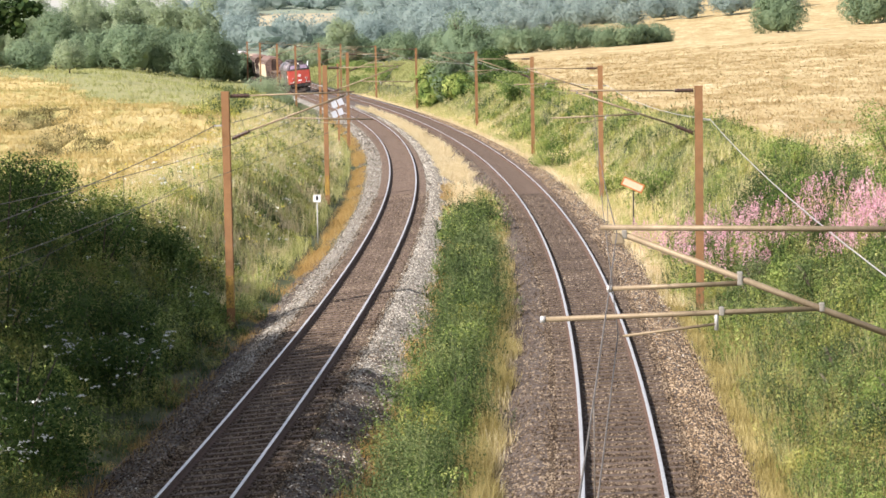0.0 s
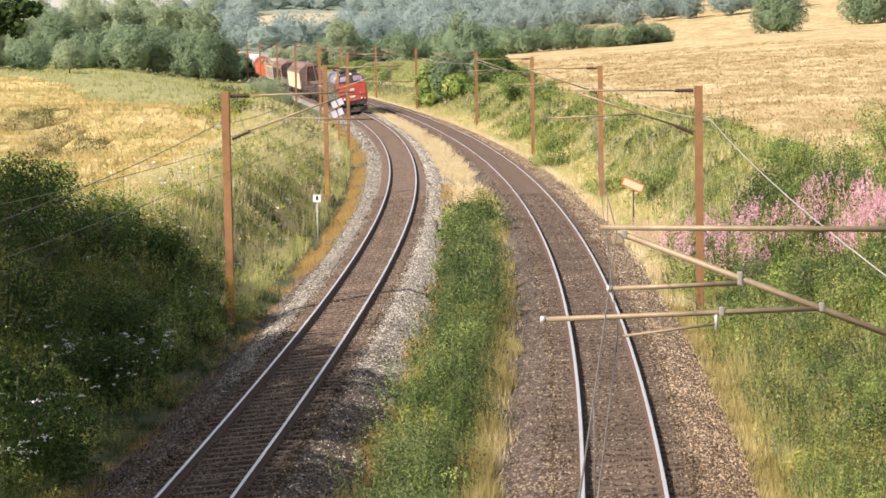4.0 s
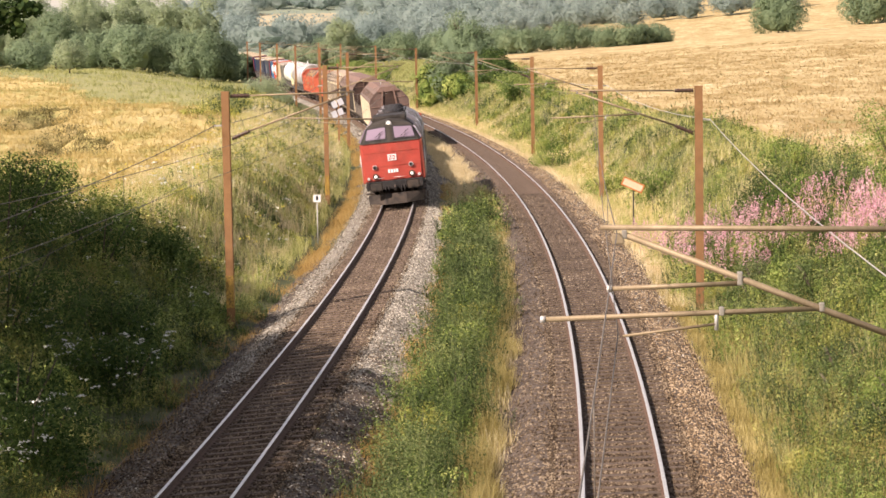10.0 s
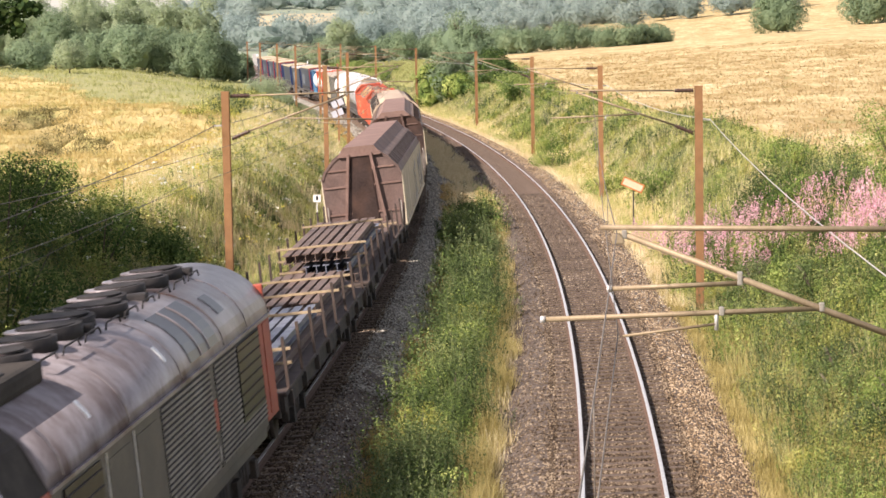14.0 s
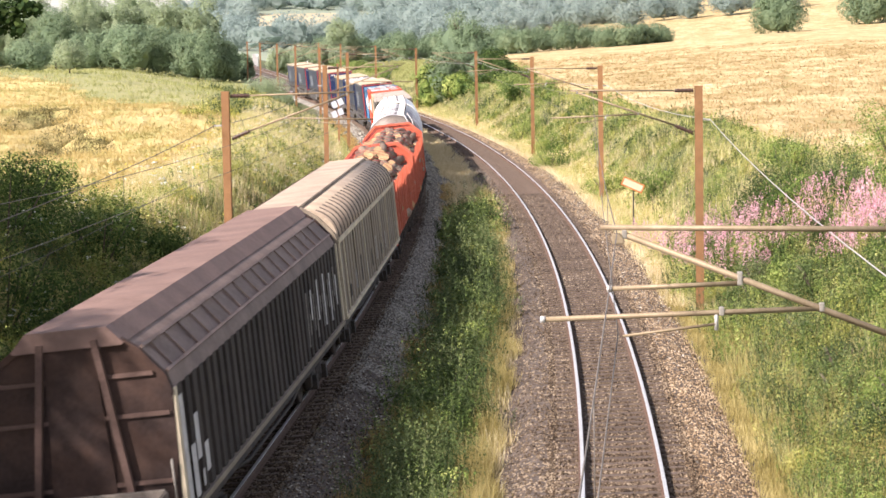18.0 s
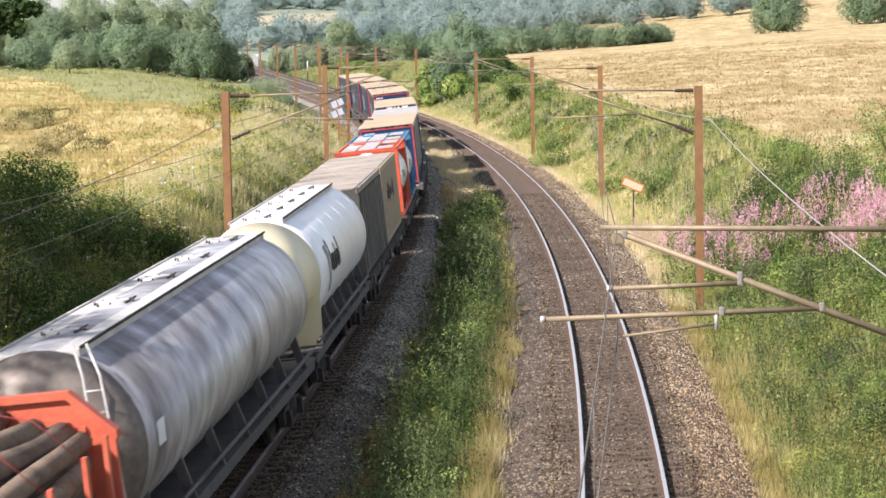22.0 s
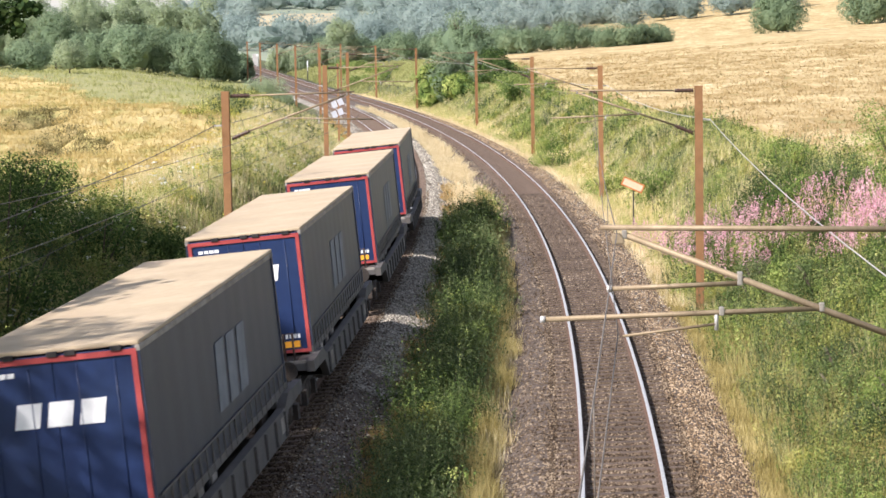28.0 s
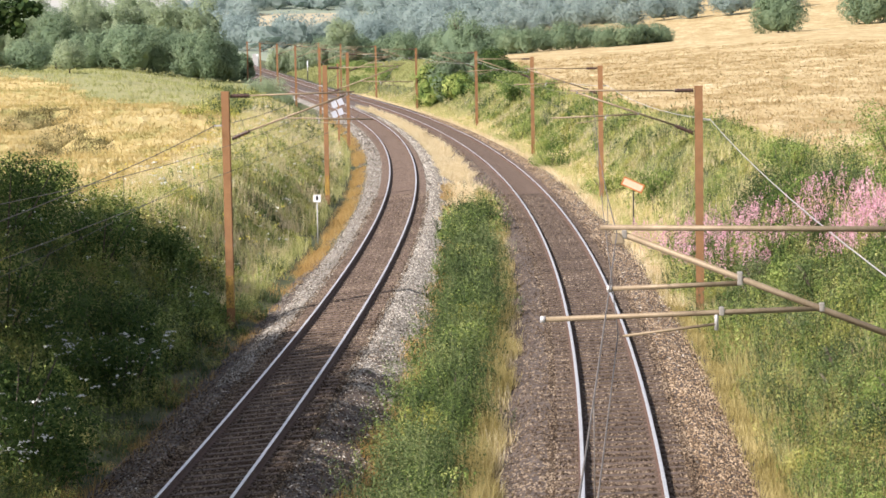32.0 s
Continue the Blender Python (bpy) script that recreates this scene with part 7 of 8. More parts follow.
def low_side_wagon(offset, L):
    r = vehicle("low_side_wagon", offset, L, "low-sided wagon with grey boards and bundles of steel rods", "freight wagon")
    H = L / 2 - .5
    underframe(r, 2 * H, .9, 1.2, 1.36)
    part("deck", bbox(-1.38, 1.38, -H, H, 1.19, 1.24, .01), M_STAKE, r)
    for s in (-1, 1):
        for i in range(5):
            y0 = -H + i * 2 * H / 5
            part("side_board", bbox(min(s * 1.35, s * 1.41), max(s * 1.35, s * 1.41), y0 + .03, y0 + 2 * H / 5 - .03, 1.22, 1.72, .01), M_GRIMEBOARD, r, "worn grey side board")
            st = part("stake", beam(bmesh.new(), (s * 1.45, y0 + .1, 1.0), (s * 1.44, y0 + .1, 2.15), .09, .07), M_GRIMEBOARD, r, "pale grey stake")
            part("stake_pocket", box(bmesh.new(), min(s * 1.4, s * 1.5), max(s * 1.4, s * 1.5), y0, y0 + .2, .95, 1.2), M_DARK, st)
        part("end_board", bbox(-1.36, 1.36, s * H - .04, s * H + .04, 1.22, 1.75, .01), M_GRIMEBOARD, r, "grey end board")
    for i in range(4):
        plate(r, "marking_bar", -.5 + i * .28, -.3 + i * .28, H - .05, 1.4, 1.62, M_DARK, "dark painted marking", .006)
    rng = random.Random(5)
    for i in range(26):
        x = -1.2 + (i % 13) * .195
        z = 1.3 + (i // 13) * .11
        y0, y1 = -H + rng.uniform(.3, 1.2), H - rng.uniform(.5, 3)
        part("steel_rod", beam(bmesh.new(), (x, y0, z), (x + rng.uniform(-.1, .1), y1, z), .15, .08), M_BEAMBLUE, r)
    for y in (-2.5, 1.5, 4.5):
        part("batten", box(bmesh.new(), -1.3, 1.3, y, y + .12, 1.46, 1.54), M_TIMBER, r, "pale timber batten")
    for y in (-H * .68, H * .68):
        axle(r, y)
    buffers(r, -H - .1, -.7)
    buffers(r, H + .1, .7)


def log_mesh(length, rad, seed):
    rng = random.Random(seed)
    bm = bmesh.new()
    n, k = 9, 5
    rings = []
    bx, bz = rng.uniform(-.06, .06), rng.uniform(-.05, .05)
    for i in range(k):
        t = i / (k - 1)
        rr = rad * (1.1 - .22 * t)
        rings.append([bm.verts.new((bx * math.sin(t * 3.1) + math.cos(j * 6.283 / n) * rr * rng.uniform(.92, 1.06), (t - .5) * length, bz * math.sin(t * 3.1) + math.sin(j * 6.283 / n) * rr * rng.uniform(.92, 1.06)))
                      for j in range(n)])
    for a, b in zip(rings, rings[1:]):
        for j in range(n):
            q = bm.faces.new((a[j], a[(j + 1) % n], b[(j + 1) % n], b[j]))
            q.smooth = True
    for q in (rings[0][::-1], rings[-1]):
        bm.faces.new(q).material_index = 1
    bmesh.ops.recalc_face_normals(bm, faces=bm.faces[:])
    me = bpy.data.meshes.new("log")
    bm.to_mesh(me)
    bm.free()
    me.materials.append(M_LOG)
    me.materials.append(M_LOGEND)
    return me


LOGS = []


def timber_wagon(offset, L):
    if not LOGS:
        LOGS.extend(log_mesh(3.9 + .12 * i, .13 + .016 * (i % 5), i) for i in range(8))
    r = vehicle("timber_wagon", offset, L, "orange-red timber wagon filled with stacked logs", "freight wagon", "timber wagons")
    H = L / 2 - .45
    underframe(r, 2 * H, .9, 1.2, 1.36, M_ORANGE_P)
    bays = 4 if L > 19 else 4
    bay = (2 * H - .5) / bays
    rng = random.Random(int(offset))
    # bulkheads
    for y in (-H + .08, H - .08):
        w = part("bulkhead", prism([(-1.42, 1.15), (-1.42, 3.1), (-.85, 3.62), (.85, 3.62), (1.42, 3.1), (1.42, 1.15)], y - .05, y + .05), M_ORANGE_P, r, "orange-red end bulkhead")
        for x in (-1.0, -.35, .35, 1.0):
            part("bulkhead_rib", box(bmesh.new(), x - .05, x + .05, y - .1, y + .1, 1.2, 3.2), M_ORANGE_P, w)
        part("bulkhead_edge", prism([(-1.46, 3.0), (-1.46, 3.12), (-.87, 3.68), (.87, 3.68), (1.46, 3.12), (1.46, 3.0), (1.38, 3.06), (.83, 3.58), (-.83, 3.58), (-1.38, 3.06)], y - .12, y + .12), M_ORANGE_P, w)
    for s in (-1, 1):
        for i in range(bays):
            for q in (.08, .3, .66, .9):
                y = -H + .25 + (i + q) * bay
                st = part("stake", beam(bmesh.new(), (s * 1.41, y, .95), (s * 1.43, y, 3.05 + rng.uniform(-.06, .1)), .065, .12), M_ORANGE_P, r, "orange-red stake")
                part("stake_foot", box(bmesh.new(), min(s * 1.3, s * 1.47), max(s * 1.3, s * 1.47), y - .12, y + .12, .9, 1.2), M_DARK, st)
    k = 0
    for i in range(bays):
        yc = -H + .25 + (i + .5) * bay
        fill = 3.15 + .4 * rng.random()
        z = 1.38
        while z < fill:
            n = 10 if z < 2.8 else 8 if z < 3.1 else 6
            for j in range(n):
                x = (j - (n - 1) / 2) * (2.42 / 10) + rng.uniform(-.05, .05)
                outer = abs(j - (n - 1) / 2) > (n - 1) / 2 - .6
                if not outer and z < fill - .75:
                    continue
                ob = part_np("log", LOGS[rng.randrange(8)], r)
                c = bay / 4.6
                ob.matrix_basis = pose(x, yc + rng.uniform(-.25, .25), z + rng.uniform(-.05, .06) + (.14 if not outer and z > fill - .5 else 0), rng.uniform(-3, 3), rng.uniform(0, 360), rng.uniform(-7, 7) + 180 * rng.randrange(2)) @ Matrix.Diagonal((1.06, c, 1.06, 1))
                k += 1
            z += .225
    # lashing straps
    for i in range(bays):
        for q in (.3, .7):
            y = -H + .25 + (i + q) * bay
            part("lashing_strap", rod(bmesh.new(), [(-1.4, y, 2.95), (-.8, y, 3.55), (0, y, 3.78), (.8, y, 3.55), (1.4, y, 2.95)], .009, 5), M_TRRED, r, "red lashing strap")
    for y in (-H * .66, H * .66):
        bogie(r, y)
    buffers(r, -H - .1, -.6)
    buffers(r, H + .1, .6)


def cylinder_y(bm, rings, n=40, zc=2.6):
    """A surface of revolution about an axis along y: rings of (y, radius)."""
    rows = [[bm.verts.new((math.cos(k * 6.2832 / n) * rr, y, zc + math.sin(k * 6.2832 / n) * rr)) for k in range(n)] for y, rr in rings]
    for a, b in zip(rows, rows[1:]):
        for k in range(n):
            q = bm.faces.new((a[k], b[k], b[(k + 1) % n], a[(k + 1) % n]))
            q.smooth = True
    bm.faces.new(rows[0])
    bm.faces.new(rows[-1][::-1])
    bmesh.ops.recalc_face_normals(bm, faces=bm.faces[:])
    return bm


def tank_wagon(offset, L, white):
    r = vehicle("tank_wagon", offset, L, "white painted powder tank wagon with a cream sloping end" if white else "streaky brushed silver tank wagon with a roof walkway", "freight wagon", "tank wagons")
    H = L / 2 - .5
    underframe(r, 2 * H, .9, 1.15, 1.3, M_WAGONGREY, False)
    R, zc = 1.43, 2.63
    if white:
        part("tank", cylinder_y(bmesh.new(), [(-H + 2.0, .7), (-H + 2.02, 1.3), (-H + 2.1, R - .03), (-H + 2.2, R), (H - .55, R), (H - .4, 1.3), (H - .3, 1.0), (H - .22, .5), (H - .2, .1)], 40, zc), M_TANKWHITE, r, "white tank shell")
        part("sloping_end", cylinder_y(bmesh.new(), [(-H + .2, .1), (-H + .22, .7), (-H + .35, .98), (-H + .6, 1.12), (-H + 2.05, 1.36)], 40, zc + .03), M_CREAM, r, "cream sloping tank end")
        part("end_skirt", prism([(.35, 1.15), (1.32, 1.15), (1.38, 2.3), (.95, 2.2)], -H + 1.25, -H + 1.32), M_CREAM, r, "cream support plate")
        part("end_skirt", prism([(-.35, 1.15), (-1.32, 1.15), (-1.38, 2.3), (-.95, 2.2)], -H + 1.25, -H + 1.32), M_CREAM, r, "cream support plate")
    else:
        part("tank", cylinder_y(bmesh.new(), [(-H + .85, R), (H - .85, R), (H - .62, 1.3), (H - .45, 1.0), (H - .34, .5), (H - .3, .1)], 40, zc), M_SILVER, r, "streaky silver tank shell")
        part("tank_head", cylinder_y(bmesh.new(), [(-H + .3, .1), (-H + .34, .5), (-H + .45, 1.0), (-H + .62, 1.3), (-H + .86, R + .003)], 40, zc), M_HEAD, r, "grimy brown tank end")
    nb = 7
    for i in range(nb):
        y = -H + 2.4 + i * (2 * H - 3.6) / (nb - 1)
        part("tank_band", cylinder_y(bmesh.new(), [(y - .025, R - .02), (y - .025, R + .006), (y + .025, R + .006), (y + .025, R - .02)], 40, zc), M_TANKWHITE if white else M_SILVER, r)
    w = part("walkway", bbox(-.62, .62, -H + (2.2 if white else .9), H - .7, zc + R - .2, zc + R - .03, .02), M_TANKTOP, r, "dusty roof walkway")
    for s in (-1, 1):
        part("walkway_rail", beam(bmesh.new(), (s * .64, -H + (2.2 if white else .9), zc + R - .02), (s * .64, H - .7, zc + R - .02), .035, .04), M_SOOT if s > 0 else M_TANKTOP, w)
    for i in range(5):
        y = -H + 3.0 + i * (2 * H - 5) / 4
        h = part("hatch", disc(bmesh.new(), (-.08, y, zc + R - .01), (0, 0, 1), .25, .07, 20), M_TANKTOP, r, "round filling hatch")
        for k in range(8):
            a = k * .785
            bolt = rod(bmesh.new(), [(-.08 + math.cos(a) * .32, y + math.sin(a) * .32, zc + R - .03), (-.08 + math.cos(a) * .32, y + math.sin(a) * .32, zc + R + .03)], .02, 5)
            part("bolt", bolt, M_WHEEL, h)
        part("hatch_lever", beam(bmesh.new(), (.16, y - .3, zc + R + .0), (.22, y + .3, zc + R + .03), .03), M_WHEEL, h)
    # saddles, ladder, pipes
    for s in (-1, 1):
        for i in range(7):
            y = -H + 1.6 + i * (2 * H - 3.2) / 6
            part("saddle", beam(bmesh.new(), (s * 1.28, y, 1.1), (s * 1.1, y, 1.8), .16, .1, (0, 1, 0)), M_WAGONGREY, r)
        part("side_pipe", rod(bmesh.new(), [(s * 1.32, -H + .4, 1.32), (s * 1.32, H - .4, 1.32)], .045, 8), M_WAGONGREY, r)
    bm = bmesh.new()
    for x in () if white else (.95, 1.25):
        rod(bm, [(x, -H + .12, 1.2), (x * .8, -H + .3, 3.7), (x * .62, -H + .7, 4.1)], .02, 6)
    for k in range(0 if white else 8):
        z = 1.4 + k * .3
        t = (z - 1.2) / 2.5
        rod(bm, [(.95 * (1 - .2 * t), -H + .12 + .18 * t, z), (1.25 * (1 - .2 * t), -H + .12 + .18 * t, z)], .014, 5)
    if white:
        bm.free()
    else:
        part("ladder", bm, M_TANKTOP, r)
    if white:
        y = -H + 3.4
        for i, (dy, z, w2, h2, m) in enumerate(((0, 2.1, .55, 1.1, M_GRAFF), (.7, 2.55, .18, .75, M_DARK), (1.0, 2.5, .4, .42, M_DARK), (1.5, 2.5, .35, .4, M_DARK), (1.95, 2.5, .14, .6, M_DARK), (2.2, 2.5, .4, .42, M_DARK), (2.72, 2.5, .16, .7, M_DARK))):
            bm = bmesh.new()
            ang0, ang1 = (z - zc) / R, (z + h2 - zc) / R
            pts = [(math.cos(ang0 + (ang1 - ang0) * q / 4) * (R + .012), zc + math.sin(ang0 + (ang1 - ang0) * q / 4) * (R + .012)) for q in range(5)]
            for (xa, za), (xb, zb) in zip(pts, pts[1:]):
                bm.faces.new([bm.verts.new(v) for v in ((xa, y + dy, za), (xa, y + dy + w2, za), (xb, y + dy + w2, zb), (xb, y + dy, zb))])
            part("emblem_bar", bm, m, r, "faded emblem shape")
    else:
        slab(r, "data_panel", 1, R - .005, -H + 1.6, -H + 2.1, 2.45, 2.8, M_LOGOWHITE, "small white data panel", .015)
    for y in (-H * .7, H * .7):
        bogie(r, y)
    buffers(r, -H - .1, -.6)
    buffers(r, H + .1, .6)


def flat_wagon(offset, L):
    r = vehicle("container_wagon", offset, L, "dark skeletal container flat wagon", "freight wagon", "container wagons")
    H = L / 2 - .4
    underframe(r, 2 * H, .85, 1.16, 1.25)
    for i in range(7):
        y = -H + .6 + i * (2 * H - 1.2) / 6
        part("cross_beam", box(bmesh.new(), -1.24, 1.24, y - .12, y + .12, 1.0, 1.165), M_DARK, r)
        for s in (-1, 1):
            part("twist_lock", bbox(s * 1.2 - .1, s * 1.2 + .1, y - .1, y + .1, 1.05, 1.19, .02), M_WHEEL, r)
    for s in (-1, 1):
        for i in range(5):
            y = -H + 1.6 + i * (2 * H - 3.2) / 4
            slab(r, "lashing_plate", s, 1.26, y, y + .5, .75, 1.05, M_WAGONGREY, "", .04)
    for y in (-H * .72, H * .72):
        bogie(r, y)
    buffers(r, -H - .1, -.6)
    buffers(r, H + .1, .6)


def container(offset, L, tan):
    side_m = M_CONTTAN if tan else M_CONTGREY
    r = vehicle("bulk_container", offset, L, "faded tan bulk container on a flat wagon" if tan else "olive-grey bulk container with dusty roof on a flat wagon", "container", "containers on the train")
    H = L / 2
    z0, z1, w = 1.2, 3.75, 1.2
    for s in (-1, 1):
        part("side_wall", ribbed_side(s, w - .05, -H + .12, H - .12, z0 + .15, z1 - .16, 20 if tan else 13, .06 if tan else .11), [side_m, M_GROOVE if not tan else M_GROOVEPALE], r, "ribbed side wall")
        part("bottom_rail", bbox(min(s * w, s * (w - .1)), max(s * w, s * (w - .1)), -H, H, z0, z0 + .16, .01), side_m, r)
        part("top_rail", bbox(min(s * (w + .02), s * (w - .1)), max(s * (w + .02), s * (w - .1)), -H, H, z1 - .17, z1, .02), M_CONTROOF if not tan else side_m, r)
        for y in (-H + .07, H - .07):
            part("corner_post", bbox(min(s * (w + .02), s * (w - .13)), max(s * (w + .02), s * (w - .13)), y - .07, y + .07, z0, z1 + .01, .015), side_m, r)
    for s in (-1, 1):
        y = s * (H - .05)
        e = part("end_wall", box(bmesh.new(), -w + .1, w - .1, y - .03, y + .03, z0 + .05, z1 - .02), side_m, r)
        for k in range(6):
            x = -w + .3 + k * (2 * w - .6) / 5
            part("end_rib", box(bmesh.new(), x - .05, x + .05, y + s * .03 - .02, y + s * .03 + .02, z0 + .15, z1 - .15), side_m, e)
    part("roof", bbox(-w + .06, w - .06, -H + .04, H - .04, z1 - .06, z1 + .03, .02), M_CONTROOF, r, "dusty flat roof")
    for y in (-H * .5, 0, H * .5):
        part("roof_bow", bbox(-w + .05, w - .05, y - .04, y + .04, z1 + .02, z1 + .05, .01), M_CONTROOF, r)
    rng = random.Random(int(offset))
    for i in range(9):
        y = -H * .5 + i * .45
        slab(r, "marking_bar", 1, w + .016, y, y + .24, 2.3 + .3 * rng.random(), 2.75 + .35 * rng.random(), M_DARK if tan else M_PALEGREY, "worn painted marking", .006, rng.uniform(-.1, .15))
    for z in (3.3, 2.9, 2.5, 2.1, 1.7):
        slab(r, "post_mark", 1, w + .022, -H + .02, -H + .11, z, z + .22, M_PALEGREY, "", .004)


def tank_container(offset, L, blue):
    fm = M_BLUEFRAME if blue else M_REDFRAME
    r = vehicle("tank_container", offset, L, "white tank container in a blue steel frame on a flat wagon" if blue else "white tank container in an orange-red steel frame on a flat wagon", "tank container", "tank containers on the train")
    H, w, z0, z1 = L / 2, 1.21, 1.2, 3.83
    for s in (-1, 1):
        for y in (-H + .08, H - .08):
            part("corner_post", bbox(min(s * w, s * (w - .15)), max(s * w, s * (w - .15)), y - .08, y + .08, z0, z1, .02), fm, r)
        part("top_rail", beam(bmesh.new(), (s * (w - .06), -H, z1 - .06), (s * (w - .06), H, z1 - .06), .09), fm, r)
        part("bottom_rail", beam(bmesh.new(), (s * (w - .07), -H, z0 + .08), (s * (w - .07), H, z0 + .08), .13), fm, r)
        for y in (-H * .45, H * .45):
            part("side_brace", beam(bmesh.new(), (s * (w - .05), y, z0 + .1), (s * (w - .05), y + (1 if y > 0 else -1) * 1.5, z0 + 1.25), .08, .08), fm, r)
    for y in (-H + .08, H - .08):
        for z in (z0 + .08, z1 - .07):
            part("cross_rail", beam(bmesh.new(), (-w + .1, y, z), (w - .1, y, z), .13), fm, r)
        for sx in (-1, 1):
            for sz in (-1, 1):
                zm, zh = (z0 + z1) / 2, (z1 - z0) / 2
                arc = [(1.17 * math.cos(a), 1.17 * math.sin(a)) for a in (math.radians(8 + 74 * k / 8) for k in range(9))]
                outline = [(sx * w, zm + sz * arc[0][1])] + [(sx * u, zm + sz * v) for u, v in arc] + [(sx * arc[-1][0], zm + sz * zh), (sx * w, zm + sz * zh)]
                part("gusset", prism(outline, y - .05, y + .05), fm, r, "curved corner gusset")
    R, zc = 1.19, 2.57
    part("tank", cylinder_y(bmesh.new(), [(-H + .12, .1), (-H + .14, .5), (-H + .22, .85), (-H + .36, 1.08), (-H + .52, R), (H - .52, R), (H - .36, 1.08), (H - .22, .85), (H - .14, .5), (H - .12, .1)], 36, zc), M_TANKWHITE, r, "glossy white tank")
    for i in range(5):
        y = -H + .8 + i * (2 * H - 1.6) / 4
        part("tank_band", cylinder_y(bmesh.new(), [(y - .016, R - .02), (y - .016, R + .006), (y + .016, R + .006), (y + .016, R - .02)], 36, zc), M_PALEGREY, r)
    for i, (x0, x1) in enumerate(((-1.0, -.42), (-.34, .3), (.4, .98))):
        for j in range(3):
            if (i, j) != (2, 1):
                y0 = -H + .35 + j * (2 * H - .7) / 3
                part("walkway", bbox(x0, x1, y0 + .08, y0 + (2 * H - .7) / 3 - .08, zc + R + .03, zc + R + .06, .01), M_TRROOFGREY, r, "dusty roof walkway panel")
    for x in (-.38, .35):
        part("roof_bar", beam(bmesh.new(), (x, -H + .1, z1 - .06), (x, H - .1, z1 - .06), .05), fm, r)
    part("hatch", disc(bmesh.new(), (-.6, 0, zc + R - .02), (0, 0, 1), .28, .22, 18), M_SILVERTRIM, r)
    part("valve_box", bbox(-.75, -.3, H * .35, H * .35 + .6, zc + R - .2, zc + R + .12, .03), fm, r)
    for i, (y, z, a, b) in enumerate(((-.9, 2.3, .3, .5), (-.45, 2.2, .12, .6), (0, 2.45, .35, .3), (.7, 2.3, .14, .35), (1.1, 2.4, .5, .25))):
        slab(r, "marking_bar", 1, R + .005, y, y + a, z, z + b, (M_PALEGREY, M_TANKTOP, M_PALEGREY)[i % 3], "faded painted marking", .006)
    if blue:
        plate(r, "hazard_plate", .75, 1.15, -H + .02, 1.6, 2.0, M_LOGOWHITE, "white diamond plate")


def pocket_wagon(offset, L):
    r = vehicle("pocket_wagon", offset, L, "grey pocket wagon carrying a lorry trailer", "freight wagon", "pocket wagons")
    H = L / 2 - .15
    for s in (-1, 1):
        bm = bmesh.new()
        c = [(-H, .95), (-H, 1.18), (-H + 2.0, 1.2), (-H + 2.6, 1.0), (H - 2.6, 1.0), (H - 2.0, 1.2), (H, 1.18), (H, .95), (H - 2.2, .9), (H - 2.8, .45), (-H + 2.8, .45), (-H + 2.2, .9)]
        a = [bm.verts.new((s * 1.42, y, z)) for y, z in c]
        b = [bm.verts.new((s * 1.25, y, z)) for y, z in c]
        n = len(c)
        for i in range(n):
            bm.faces.new((a[i], a[(i + 1) % n], b[(i + 1) % n], b[i]))
        bm.faces.new(a[::-1])
        bm.faces.new(b)
        bmesh.ops.recalc_face_normals(bm, faces=bm.faces[:])
        bmesh.ops.triangulate(bm, faces=bm.faces[:])
        side = part("side_frame", bm, M_WAGONGREY, r, "deep grey side frame")
        for i in range(9):
            y = -H + 2.9 + i * (2 * H - 5.8) / 8
            part("frame_rib", box(bmesh.new(), min(s * 1.42, s * 1.47), max(s * 1.42, s * 1.47), y - .04, y + .04, .5, .98), M_WAGONGREY, side)
        for y in (-H + 3.4, H - 3.4):
            slab(r, "white_mark", s, 1.425, y, y + .5, .6, .9, M_PALEGREY, "", .006)
    part("pocket_floor", bbox(-1.25, 1.25, -H + 2.7, H - 2.7, .42, .5, .01), M_DARK, r)
    for y0, y1 in ((-H, -H + 2.5), (H - 2.5, H)):
        dk = part("end_deck", bbox(-1.25, 1.25, y0, y1, .98, 1.14, .02), M_WAGONGREY, r, "grey steel end deck")
        for x in (-.6, .6):
            part("deck_opening", bbox(x - .38, x + .38, y0 + .5, y1 - .8, 1.135, 1.15, .005), M_SOOT, dk, "dark opening in the deck")
        part("deck_edge", box(bmesh.new(), -1.24, 1.24, y0 + .02, y0 + .12, 1.14, 1.2), M_PALEGREY, dk)
    for s in (-1, 1):
        part("guide_bracket", rod(bmesh.new(), [(s * .75, -H + .5, 1.1), (s * .75, -H + .5, 1.75), (s * .95, -H + .5, 1.75), (s * .95, -H + .5, 1.1)], .03, 6), M_BEAM, r, "rusty guide bracket")
    bogie(r, -H + .5, 1.8)
    bogie(r, H - .5, 1.8)
    buffers(r, -H - .02, -.5)


